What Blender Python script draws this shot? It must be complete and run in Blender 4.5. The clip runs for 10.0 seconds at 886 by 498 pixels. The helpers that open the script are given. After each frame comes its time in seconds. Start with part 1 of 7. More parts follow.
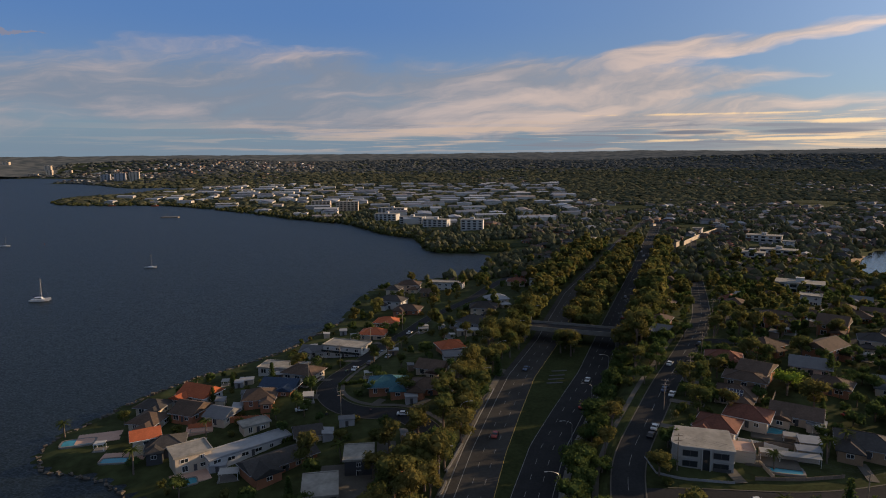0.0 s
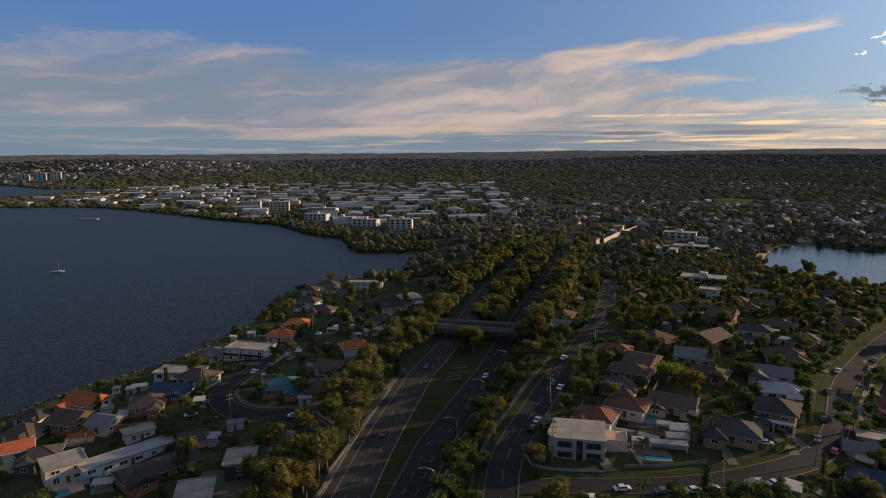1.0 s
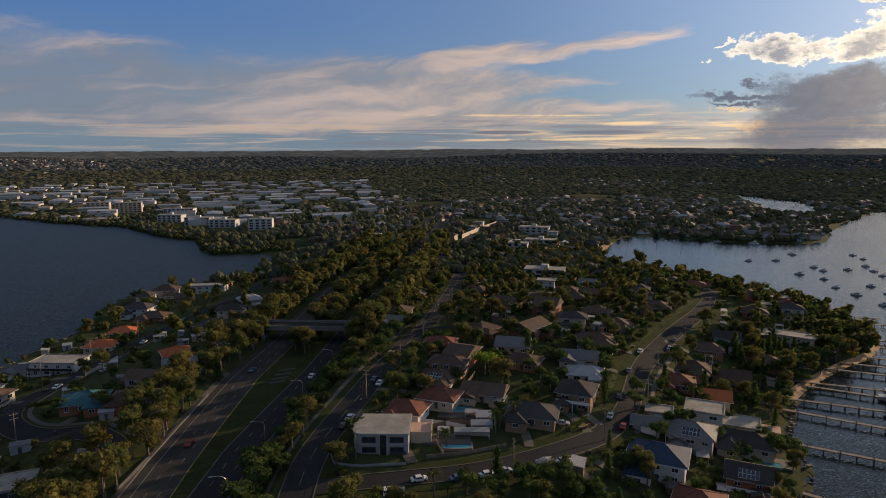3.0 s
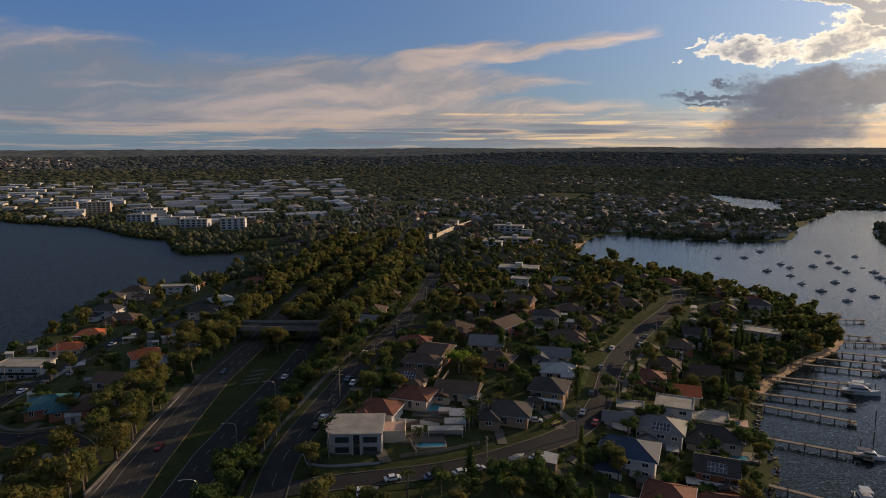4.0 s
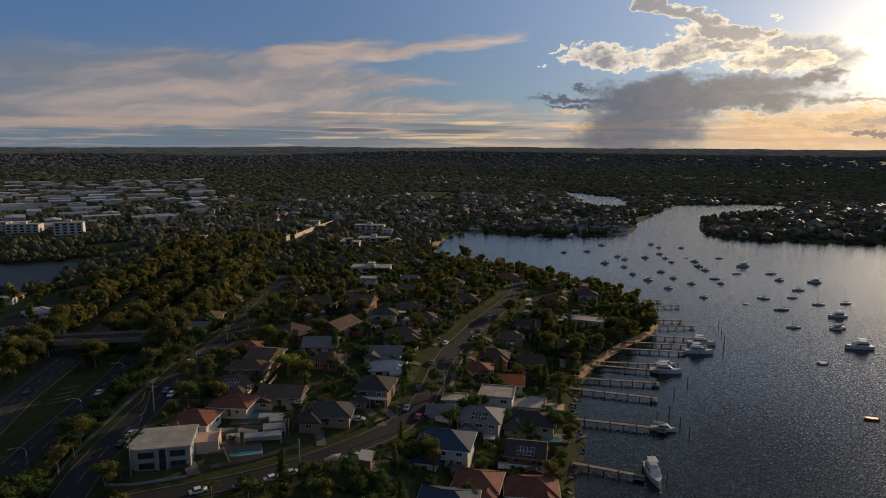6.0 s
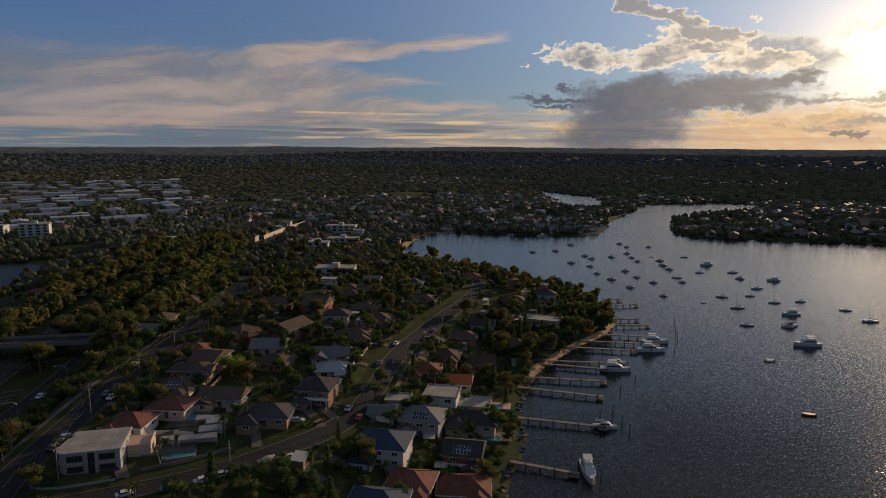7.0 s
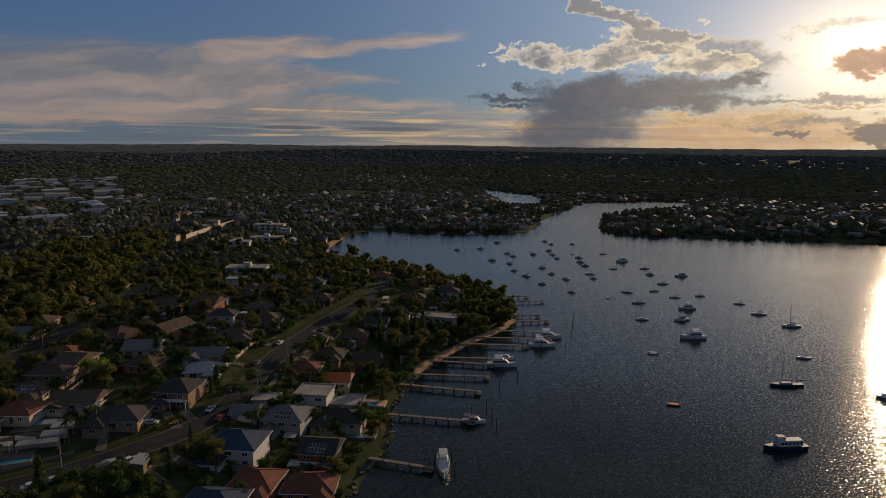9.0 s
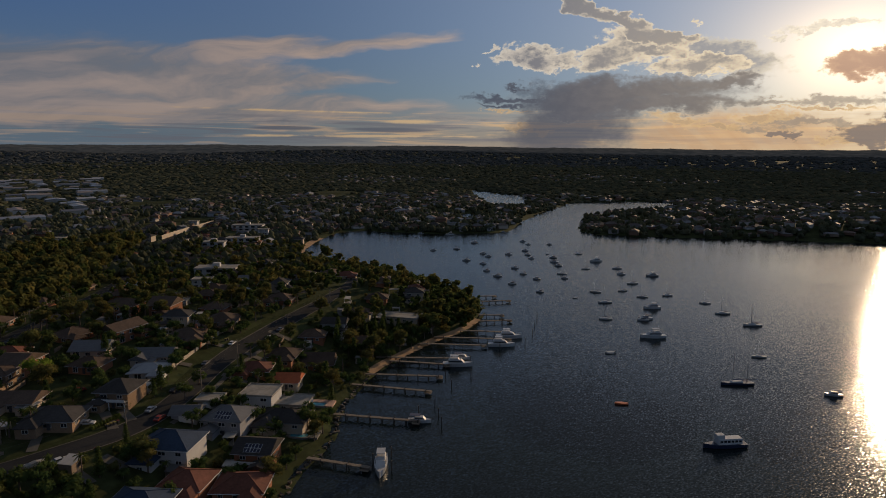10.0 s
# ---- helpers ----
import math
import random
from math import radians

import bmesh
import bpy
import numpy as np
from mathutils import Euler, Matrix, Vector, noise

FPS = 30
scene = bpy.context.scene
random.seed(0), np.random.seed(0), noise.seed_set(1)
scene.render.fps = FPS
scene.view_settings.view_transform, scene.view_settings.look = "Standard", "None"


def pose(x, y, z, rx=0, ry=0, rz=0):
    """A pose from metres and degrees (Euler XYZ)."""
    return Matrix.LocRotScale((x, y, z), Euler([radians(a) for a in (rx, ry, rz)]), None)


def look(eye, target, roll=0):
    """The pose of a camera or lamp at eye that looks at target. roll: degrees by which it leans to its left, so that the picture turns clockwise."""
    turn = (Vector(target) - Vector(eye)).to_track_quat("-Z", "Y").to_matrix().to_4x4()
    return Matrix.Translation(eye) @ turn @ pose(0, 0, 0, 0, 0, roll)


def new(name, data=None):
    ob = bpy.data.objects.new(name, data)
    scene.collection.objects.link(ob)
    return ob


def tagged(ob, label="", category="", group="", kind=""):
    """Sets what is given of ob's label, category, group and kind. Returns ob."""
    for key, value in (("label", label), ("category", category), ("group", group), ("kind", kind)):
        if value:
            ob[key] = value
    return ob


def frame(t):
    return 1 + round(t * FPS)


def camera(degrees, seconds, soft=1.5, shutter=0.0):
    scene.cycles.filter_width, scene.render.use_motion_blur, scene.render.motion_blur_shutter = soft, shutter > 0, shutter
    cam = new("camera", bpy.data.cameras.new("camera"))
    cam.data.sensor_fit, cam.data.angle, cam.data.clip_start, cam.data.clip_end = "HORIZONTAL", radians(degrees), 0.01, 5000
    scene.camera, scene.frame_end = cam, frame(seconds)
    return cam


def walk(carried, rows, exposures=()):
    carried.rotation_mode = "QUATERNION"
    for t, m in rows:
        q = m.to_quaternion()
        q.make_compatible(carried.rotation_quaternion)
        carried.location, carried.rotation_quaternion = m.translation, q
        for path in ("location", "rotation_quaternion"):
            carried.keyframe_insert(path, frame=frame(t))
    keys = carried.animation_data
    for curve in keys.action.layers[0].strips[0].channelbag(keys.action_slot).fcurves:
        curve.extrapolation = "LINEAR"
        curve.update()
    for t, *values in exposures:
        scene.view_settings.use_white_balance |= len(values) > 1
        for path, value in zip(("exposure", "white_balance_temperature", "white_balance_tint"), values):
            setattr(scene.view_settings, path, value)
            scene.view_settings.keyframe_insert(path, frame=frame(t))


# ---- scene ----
cam = camera(69.9, 10.0, 1.0)
PATH = [
    (0, (1.94, -3.09, 97.98), (-7.3, 194.5, 68.6), -0.5),
    (0.5, (11.05, -3.05, 97.79), (10.3, 194.8, 68.4), -0.4),
    (1, (20.28, -3.24, 97.47), (28.7, 194.4, 67.9), -0.4),
    (1.5, (29.76, -3.88, 97.24), (47.9, 193.0, 67.5), -0.4),
    (2, (37.61, -4.48, 96.96), (64.1, 191.5, 67.1), -0.4),
    (2.5, (42.10, -5.18, 96.79), (79.9, 188.8, 66.4), -0.3),
    (2.7, (43.20, -5.28, 96.62), (85.5, 187.8, 66.2), -0.3),
    (3.8, (43.87, -5.58, 96.66), (91.6, 186.4, 66.4), -0.2),
    (4, (44.30, -5.71, 96.68), (96.5, 184.9, 66.0), -0.2),
    (4.5, (46.41, -6.26, 96.59), (110.4, 180.7, 65.9), -0.0),
    (5, (50.40, -8.27, 96.67), (124.0, 175.1, 66.0), -0.1),
    (5.5, (55.49, -10.43, 96.89), (138.2, 169.1, 66.0), -0.0),
    (7, (73.31, -21.10, 97.86), (165.8, 153.5, 66.8), 0.1),
    (7.5, (79.94, -24.96, 97.65), (175.1, 148.1, 66.6), 0.1),
    (8, (86.36, -29.26, 97.92), (184.4, 142.2, 66.7), 0.1),
    (8.5, (93.25, -33.68, 98.23), (194.1, 136.0, 66.7), 0.2),
    (9, (100.12, -38.14, 98.14), (204.1, 129.8, 66.6), 0.3),
    (9.5, (107.41, -43.17, 98.07), (212.7, 123.9, 66.6), 0.3),
    (10, (114.93, -47.92, 98.04), (220.4, 119.1, 66.7), 0.3),
]
EXPOSURES = [(0, 0.28), (2.5, 0.17), (4.5, -0.04), (7.5, -0.44), (10, -0.76)]
walk(cam, [(t, look(eye, target, roll)) for t, eye, target, roll in PATH], EXPOSURES)

# ---- sky, clouds and sun ----
SUN_AZ, SUN_EL = 69.8, 12.5
GLOW_AZ, GLOW_EL = 64.5, 7.4  # brightest gap in the clouds
world = bpy.data.worlds.new("evening_sky")
scene.world = world
world.use_nodes = True
wt = world.node_tree
wt.nodes.clear()


def plug(tree, socket, value):
    if isinstance(value, bpy.types.NodeSocket):
        tree.links.new(value, socket)
    else:
        socket.default_value = value


def calc(op, a, b=0.0, c=0.0, clamp=False, tree=None):
    tree = tree or wt
    n = tree.nodes.new("ShaderNodeMath")
    n.operation, n.use_clamp = op, clamp
    for s, v in zip(n.inputs, (a, b, c)):
        plug(tree, s, v)
    return n.outputs[0]


def blend(fac, a, b, mode="MIX", tree=None):
    tree = tree or wt
    n = tree.nodes.new("ShaderNodeMix")
    n.data_type, n.blend_type, n.clamp_factor = "RGBA", mode, True
    plug(tree, n.inputs["Factor"], fac)
    for key, v in (("A", a), ("B", b)):
        socket = [s for s in n.inputs if s.name == key and s.type == "RGBA"][0]
        plug(tree, socket, (*v, 1) if isinstance(v, tuple) and len(v) == 3 else v)
    return [s for s in n.outputs if s.type == "RGBA"][0]


def ramp01(v, a, b, tree=None):
    """0 at a, 1 at b, smooth between."""
    tree = tree or wt
    n = tree.nodes.new("ShaderNodeMapRange")
    n.interpolation_type = "SMOOTHSTEP"
    for s, x in zip(n.inputs[:5], (v, a, b, 0.0, 1.0)):
        plug(tree, s, x)
    return n.outputs[0]


def vec(x, y, z, tree=None):
    tree = tree or wt
    n = tree.nodes.new("ShaderNodeCombineXYZ")
    for s, v in zip(n.inputs, (x, y, z)):
        plug(tree, s, v)
    return n.outputs[0]


def cloud_noise(vector, scale, detail, rough=0.55, distort=0.0):
    n = wt.nodes.new("ShaderNodeTexNoise")
    wt.links.new(vector, n.inputs["Vector"])
    n.inputs["Scale"].default_value, n.inputs["Detail"].default_value = scale, detail
    n.inputs["Roughness"].default_value, n.inputs["Distortion"].default_value = rough, distort
    return n.outputs["Fac"]


direction = wt.nodes.new("ShaderNodeTexCoord").outputs["Generated"]
split = wt.nodes.new("ShaderNodeSeparateXYZ")
wt.links.new(direction, split.inputs[0])
AZ = calc("MULTIPLY", calc("ARCTAN2", split.outputs[0], split.outputs[1]), 57.296)
EL = calc("MULTIPLY", calc("ARCSINE", split.outputs[2]), 57.296)


def oval(az, el, wide, high, lean=0.0, at=None):
    """1 at the middle of an oval of the sky, 0 at its rim, negative outside."""
    a, e = calc("SUBTRACT", at[0] if at else AZ, az), calc("SUBTRACT", at[1] if at else EL, el)
    if lean:
        e = calc("SUBTRACT", e, calc("MULTIPLY", a, lean))
    a, e = calc("DIVIDE", a, wide), calc("DIVIDE", e, high)
    return calc("SUBTRACT", 1.0, calc("ADD", calc("MULTIPLY", a, a), calc("MULTIPLY", e, e)))


def union(*shapes):
    out = shapes[0]
    for s in shapes[1:]:
        out = calc("SMOOTH_MAX", out, s, 0.3)
    return out


def thin(shape, by):
    return calc("SUBTRACT", shape, by)


sky = wt.nodes.new("ShaderNodeTexSky")
sky.sky_type, sky.sun_disc = "NISHITA", False
sky.sun_elevation, sky.sun_rotation = radians(SUN_EL), radians(SUN_AZ)
sky.air_density, sky.dust_density, sky.ozone_density = 1.0, 0.3, 4.0
clear = blend(1.0, sky.outputs[0], (0.090, 0.112, 0.150), "MULTIPLY")
near_sun = calc("SQRT", calc("ADD", calc("POWER", calc("SUBTRACT", AZ, GLOW_AZ), 2.0), calc("POWER", calc("MULTIPLY", calc("SUBTRACT", EL, GLOW_EL), 1.5), 2.0)))
# deep blue above, milky grey-blue below, apricot towards the sun
high = ramp01(EL, 2.0, 12.0)
clear = blend(0.85, clear, blend(high, (0.195, 0.265, 0.325), blend(ramp01(near_sun, 80.0, 15.0), (0.090, 0.185, 0.40), (0.20, 0.28, 0.40))))
clear = blend(ramp01(EL, 12.0, 32.0), clear, (0.145, 0.172, 0.226))
low = ramp01(EL, 5.0, 0.4)
milk = blend(ramp01(near_sun, 62.0, 12.0), (0.165, 0.225, 0.295), (0.50, 0.37, 0.25))
colour = blend(calc("MULTIPLY", low, 0.8), clear, milk)
# away from the sun the sky is dimmer
colour = blend(calc("MULTIPLY", ramp01(near_sun, 105.0, 160.0), 0.4), colour, (0.10, 0.11, 0.15))

# cirrus veil: long streaks with a ragged upper rim
warp = cloud_noise(vec(calc("MULTIPLY", AZ, 0.07), calc("MULTIPLY", EL, 0.22), 3.1), 1.0, 4.0)
warp_b = cloud_noise(vec(calc("MULTIPLY", AZ, 0.05), calc("MULTIPLY", EL, 0.18), 23.1), 1.0, 3.0)
EL_W = calc("ADD", EL, calc("MULTIPLY", calc("SUBTRACT", warp, 0.5), 4.5))
AZ_W = calc("ADD", AZ, calc("MULTIPLY", calc("SUBTRACT", warp_b, 0.5), 11.0))
lean = calc("MULTIPLY", AZ_W, -0.035)
streaks = cloud_noise(vec(calc("MULTIPLY", AZ_W, 0.034), calc("ADD", calc("MULTIPLY", EL_W, 0.30), lean), 7.7), 1.0, 6.0, 0.50, 0.15)
fine = cloud_noise(vec(calc("MULTIPLY", AZ_W, 0.11), calc("ADD", calc("MULTIPLY", EL_W, 0.52), calc("MULTIPLY", lean, 2.0)), 1.7), 1.0, 8.0, 0.60, 0.25)
VEILED = (AZ_W, EL_W)
veil_shape = union(oval(-24.3, 5.13, 20.0, 3.4, at=VEILED), oval(-31.6, 5.11, 12.6, 2.42, at=VEILED), oval(-12.3, 6.63, 7.2, 2.04, at=VEILED), oval(-17.6, 4.13, 19.0, 2.10, at=VEILED), oval(1.0, 6.11, 15.9, 2.13, at=VEILED), oval(10.7, 5.34, 12.1, 1.49, at=VEILED), thin(oval(16.1, 7.82, 7.9, 1.33, 0.17, at=VEILED), 0.30), thin(oval(24.7, 8.49, 7.6, 0.83, 0.15, at=VEILED), 0.42), thin(oval(21.4, 5.11, 6.1, 0.70, 0.13, at=VEILED), 0.4), oval(3.0, 2.98, 31.3, 1.46, at=VEILED), oval(-60.0, 5.0, 30.0, 4.0))
veil = calc("ADD", calc("MULTIPLY", veil_shape, 0.70), calc("ADD", calc("MULTIPLY", streaks, 1.6), calc("MULTIPLY", fine, 1.5)))
veil_mask = calc("MULTIPLY", ramp01(veil, 1.10, 2.05), ramp01(EL, 0.0, 1.4))
lit = blend(ramp01(near_sun, 85.0, 30.0), (0.47, 0.39, 0.38), (0.72, 0.53, 0.42))
dusk = blend(ramp01(near_sun, 85.0, 30.0), (0.20, 0.23, 0.29), (0.33, 0.31, 0.32))
veil_colour = blend(ramp01(calc("ADD", calc("MULTIPLY", fine, 0.9), calc("MULTIPLY", streaks, 0.9)), 0.72, 1.16), dusk, lit)
colour = blend(calc("MULTIPLY", veil_mask, 0.86), colour, veil_colour)

# thin bars of cloud above the horizon
bars = cloud_noise(vec(calc("MULTIPLY", AZ, 0.075), calc("MULTIPLY", EL, 1.7), 11.0), 1.0, 7.0, 0.62, 0.5)
bar_band = calc("MULTIPLY", ramp01(EL, 0.1, 0.6), ramp01(EL, 3.6, 2.0))
bar_band = calc("MULTIPLY", bar_band, ramp01(AZ, -45.0, 12.0))
colour = blend(calc("MULTIPLY", calc("MULTIPLY", ramp01(bars, 0.50, 0.60), bar_band), 0.75), colour, blend(ramp01(near_sun, 65.0, 15.0), (0.56, 0.42, 0.33), (0.85, 0.56, 0.30)))
colour = blend(calc("MULTIPLY", calc("MULTIPLY", ramp01(bars, 0.48, 0.38), bar_band), 0.75), colour, (0.20, 0.205, 0.245))
slats = union(oval(18.2, 1.68, 3.3, 0.18), oval(27.6, 1.64, 4.9, 0.26))
colour = blend(calc("MULTIPLY", ramp01(calc("ADD", slats, calc("MULTIPLY", calc("SUBTRACT", bars, 0.5), 4.0)), 0.0, 0.8), 0.85), colour, (0.135, 0.155, 0.205))
crests = union(oval(25.7, 1.04, 10.1, 0.17), oval(21.5, 3.11, 10.0, 0.13, -0.01), oval(29.0, 2.34, 2.9, 0.25))
colour = blend(calc("MULTIPLY", ramp01(calc("ADD", crests, calc("MULTIPLY", calc("SUBTRACT", fine, 0.5), 5.0)), 0.1, 0.9), 0.8), colour, (0.82, 0.58, 0.34))

# glow of the hidden sun
glow = calc("POWER", 2.718, calc("MULTIPLY", near_sun, -0.24))
wide_glow = calc("POWER", 2.718, calc("MULTIPLY", near_sun, -0.075))
colour = blend(1.0, colour, blend(wide_glow, (0.0, 0.0, 0.0), (0.40, 0.27, 0.12)), "ADD")
colour = blend(1.0, colour, blend(glow, (0.0, 0.0, 0.0), (2.0, 1.42, 0.76)), "ADD")

# heaped cloud by the sun: thin bright rims, grey cores, slate underside, rain below
def ruffle(seed, k_az, k_el, detail, rough, amount):
    n = cloud_noise(vec(calc("MULTIPLY", AZ, k_az), calc("MULTIPLY", EL, k_el), seed), 1.0, detail, rough, 0.2)
    return calc("MULTIPLY", calc("SUBTRACT", n, 0.5), amount)


HEAPED = (calc("ADD", calc("ADD", AZ, ruffle(5.0, 0.28, 0.5, 4.0, 0.55, 6.5)), ruffle(9.0, 1.3, 2.0, 6.0, 0.65, 2.2)), calc("ADD", calc("ADD", EL, ruffle(31.0, 0.30, 0.55, 4.0, 0.55, 2.6)), ruffle(47.0, 1.4, 2.2, 6.0, 0.65, 1.3)))
puff = cloud_noise(vec(calc("MULTIPLY", AZ, 0.55), calc("MULTIPLY", EL, 0.95), 15.0), 1.0, 8.0, 0.62, 0.3)
crisp = cloud_noise(vec(calc("MULTIPLY", AZ, 1.5), calc("MULTIPLY", EL, 2.4), 25.0), 1.0, 6.0, 0.65, 0.3)
billow = calc("ADD", calc("MULTIPLY", calc("SUBTRACT", puff, 0.5), 1.9), calc("MULTIPLY", calc("SUBTRACT", crisp, 0.5), 1.3))


def cloud_bank(under, field, rim, core, dark_from, dark_to, edge=0.16, opaque=0.97, ragged=0.55):
    """Lays a bank over the sky: its rim is lit through, its thick middle is not."""
    shaded = blend(1.0, rim if not isinstance(rim, tuple) else (*rim, 1), (0.74, 0.75, 0.80), "MULTIPLY")
    rim = blend(ramp01(calc("ADD", calc("MULTIPLY", crisp, 0.6), calc("MULTIPLY", puff, 0.4)), 0.56, 0.42), rim, shaded)
    body = blend(ramp01(calc("ADD", field, billow), dark_from, dark_to), rim, core)
    return blend(calc("MULTIPLY", ramp01(calc("ADD", field, calc("MULTIPLY", billow, ragged)), 0.0, edge), opaque), under, body)


rim_lit = blend(ramp01(near_sun, 30.0, 8.0), (0.96, 0.85, 0.71), (1.20, 0.97, 0.66))
core_tone = blend(ramp01(near_sun, 32.0, 10.0), (0.215, 0.225, 0.27), (0.42, 0.37, 0.33))
slate = blend(ramp01(near_sun, 30.0, 9.0), (0.100, 0.115, 0.158), (0.24, 0.21, 0.195))
slate = blend(calc("MULTIPLY", ramp01(puff, 0.35, 0.7), 0.4), slate, blend(ramp01(near_sun, 30.0, 9.0), (0.155, 0.168, 0.21), (0.36, 0.30, 0.255)))
# gold light below the cloud, streaked by shafts, with bright scraps in it
shafts = cloud_noise(vec(calc("ADD", calc("MULTIPLY", AZ, 0.7), calc("MULTIPLY", EL, 0.75)), 0.3, 2.0), 1.0, 3.0)
gold = ramp01(oval(57.1, 1.27, 10.3, 2.32, at=HEAPED), -0.1, 0.9)
colour = blend(calc("MULTIPLY", gold, calc("ADD", 0.25, calc("MULTIPLY", shafts, 0.9))), colour, (0.62, 0.38, 0.215))
# grey bands behind the gold
colour = cloud_bank(colour, thin(union(oval(62.2, 2.21, 6.4, 0.47, at=HEAPED), oval(57.9, 1.71, 4.9, 0.36, at=HEAPED), oval(61.7, 3.75, 8.7, 0.42, at=HEAPED)), 0.1), (0.62, 0.42, 0.22), (0.36, 0.29, 0.235), 0.0, 0.8, 0.9, 0.75)
colour = cloud_bank(colour, thin(union(oval(52.1, 2.50, 3.3, 0.55, -0.15, at=HEAPED), oval(58.2, 2.54, 3.6, 0.48, 0.06, at=HEAPED), oval(62.4, 3.22, 4.5, 0.21, at=HEAPED), oval(55.0, 1.76, 2.6, 0.36, at=HEAPED), oval(64.5, 0.68, 3.2, 0.29, at=HEAPED), oval(39.6, 1.78, 3.7, 0.29, -0.11, at=HEAPED), oval(38.1, 3.31, 2.5, 0.19, at=HEAPED)), 0.25), (1.0, 0.66, 0.31), (0.60, 0.41, 0.24), 0.2, 0.9, 0.7, 0.85)
# rain falling from the slate base
rain = calc("MULTIPLY", ramp01(oval(43.5, 2.27, 6.7, 3.80, 0.24, at=HEAPED), -0.2, 0.9), 0.88)
colour = blend(rain, colour, (0.118, 0.125, 0.158))
# the veil beyond the heap, towards the sun
colour = cloud_bank(colour, oval(55.1, 7.35, 5.7, 1.55, -0.16, at=HEAPED), (0.98, 0.84, 0.62), (0.38, 0.36, 0.36), 0.15, 1.0, 0.6, 0.85)
# bright heaped tops
colour = cloud_bank(colour, thin(union(oval(40.3, 7.64, 3.9, 1.29, at=HEAPED), oval(46.4, 7.81, 3.5, 1.53, at=HEAPED), oval(49.4, 8.53, 4.5, 0.88, -0.20, at=HEAPED), oval(53.0, 6.76, 4.8, 0.84, at=HEAPED)), 0.08), rim_lit, core_tone, 0.12, 1.0, 0.34)
colour = cloud_bank(colour, union(oval(44.0, 11.97, 3.3, 1.12, -0.46, at=HEAPED), oval(47.7, 10.29, 3.9, 0.96, -0.43, at=HEAPED), oval(50.9, 9.07, 2.8, 0.65, -0.25, at=HEAPED)), rim_lit, core_tone, 0.05, 0.75, 0.30)
colour = cloud_bank(colour, union(oval(36.5, 8.59, 0.8, 0.18, at=HEAPED), oval(34.9, 7.07, 0.5, 0.14, at=HEAPED), oval(53.2, 9.91, 0.4, 0.34, at=HEAPED)), rim_lit, core_tone, 0.7, 1.8, 0.5)
# slate underside with its long tail
colour = cloud_bank(colour, union(oval(48.1, 4.96, 11.2, 1.38, at=HEAPED), oval(44.4, 3.84, 6.7, 1.51, at=HEAPED), oval(51.4, 3.86, 8.4, 0.91, at=HEAPED), oval(38.3, 4.41, 5.9, 0.38, -0.03, at=HEAPED), oval(56.0, 5.38, 3.7, 0.66, 0.06, at=HEAPED), oval(39.3, 5.36, 1.4, 0.29, at=HEAPED), oval(37.6, 3.75, 3.0, 0.24, at=HEAPED)), blend(0.6, slate, rim_lit), slate, -0.3, 0.45, 0.9, 0.96, 0.3)
# clouds lit from behind beyond the sun
colour = cloud_bank(colour, union(oval(64.7, 6.28, 3.0, 1.04, at=HEAPED), oval(67.1, 6.33, 2.3, 1.39, at=HEAPED)), (0.95, 0.56, 0.32), (0.50, 0.28, 0.19), 0.0, 0.9, 0.5, 0.9)
colour = cloud_bank(colour, union(oval(66.0, 1.36, 2.6, 1.15, at=HEAPED), oval(67.8, 1.76, 2.3, 1.60, at=HEAPED), oval(60.5, 1.17, 1.6, 0.35, at=HEAPED)), (0.66, 0.43, 0.24), (0.27, 0.215, 0.19), -0.1, 0.6, 0.5, 0.92)
colour = cloud_bank(colour, union(oval(96.0, 4.0, 12.0, 2.0, at=HEAPED), oval(120.0, 6.0, 14.0, 2.4, at=HEAPED)), (0.70, 0.52, 0.36), (0.34, 0.29, 0.27), 0.0, 0.5, 0.3, 0.9)
# white wisps by the sun and a pink one far from it
colour = cloud_bank(colour, thin(union(oval(62.7, 9.23, 4.0, 0.32, 0.04, at=HEAPED), oval(59.6, 8.63, 0.8, 0.21, 0.13, at=HEAPED)), 0.1), (1.15, 1.0, 0.78), (0.9, 0.8, 0.65), 0.6, 1.3, 0.6, 0.9)
colour = cloud_bank(colour, oval(-35.1, 9.18, 2.1, 0.31, -0.04, at=HEAPED), (0.29, 0.25, 0.27), (0.24, 0.22, 0.26), 0.3, 0.8, 0.9, 0.7)
# the western sky is the brighter one
colour = blend(1.0, colour, blend(ramp01(AZ, 12.0, 58.0), (0.91, 0.91, 0.91), (1.46, 1.46, 1.44)), "MULTIPLY")
# the ground's own dim light below the horizon
colour = blend(ramp01(EL, -0.5, -4.0), colour, (0.02, 0.022, 0.025))

back = wt.nodes.new("ShaderNodeBackground")
wt.links.new(colour, back.inputs["Color"])
back.inputs["Strength"].default_value = 1.0
wt.links.new(back.outputs[0], wt.nodes.new("ShaderNodeOutputWorld").inputs["Surface"])

sun = new("sun", bpy.data.lights.new("sun", "SUN"))
sun.data.energy, sun.data.angle, sun.data.color = 4.5, radians(0.6), (1.0, 0.70, 0.42)
_a, _e = radians(SUN_AZ), radians(SUN_EL)
sun.matrix_world = look(Vector((math.sin(_a) * math.cos(_e), math.cos(_a) * math.cos(_e), math.sin(_e))) * 900, (0, 0, 0))


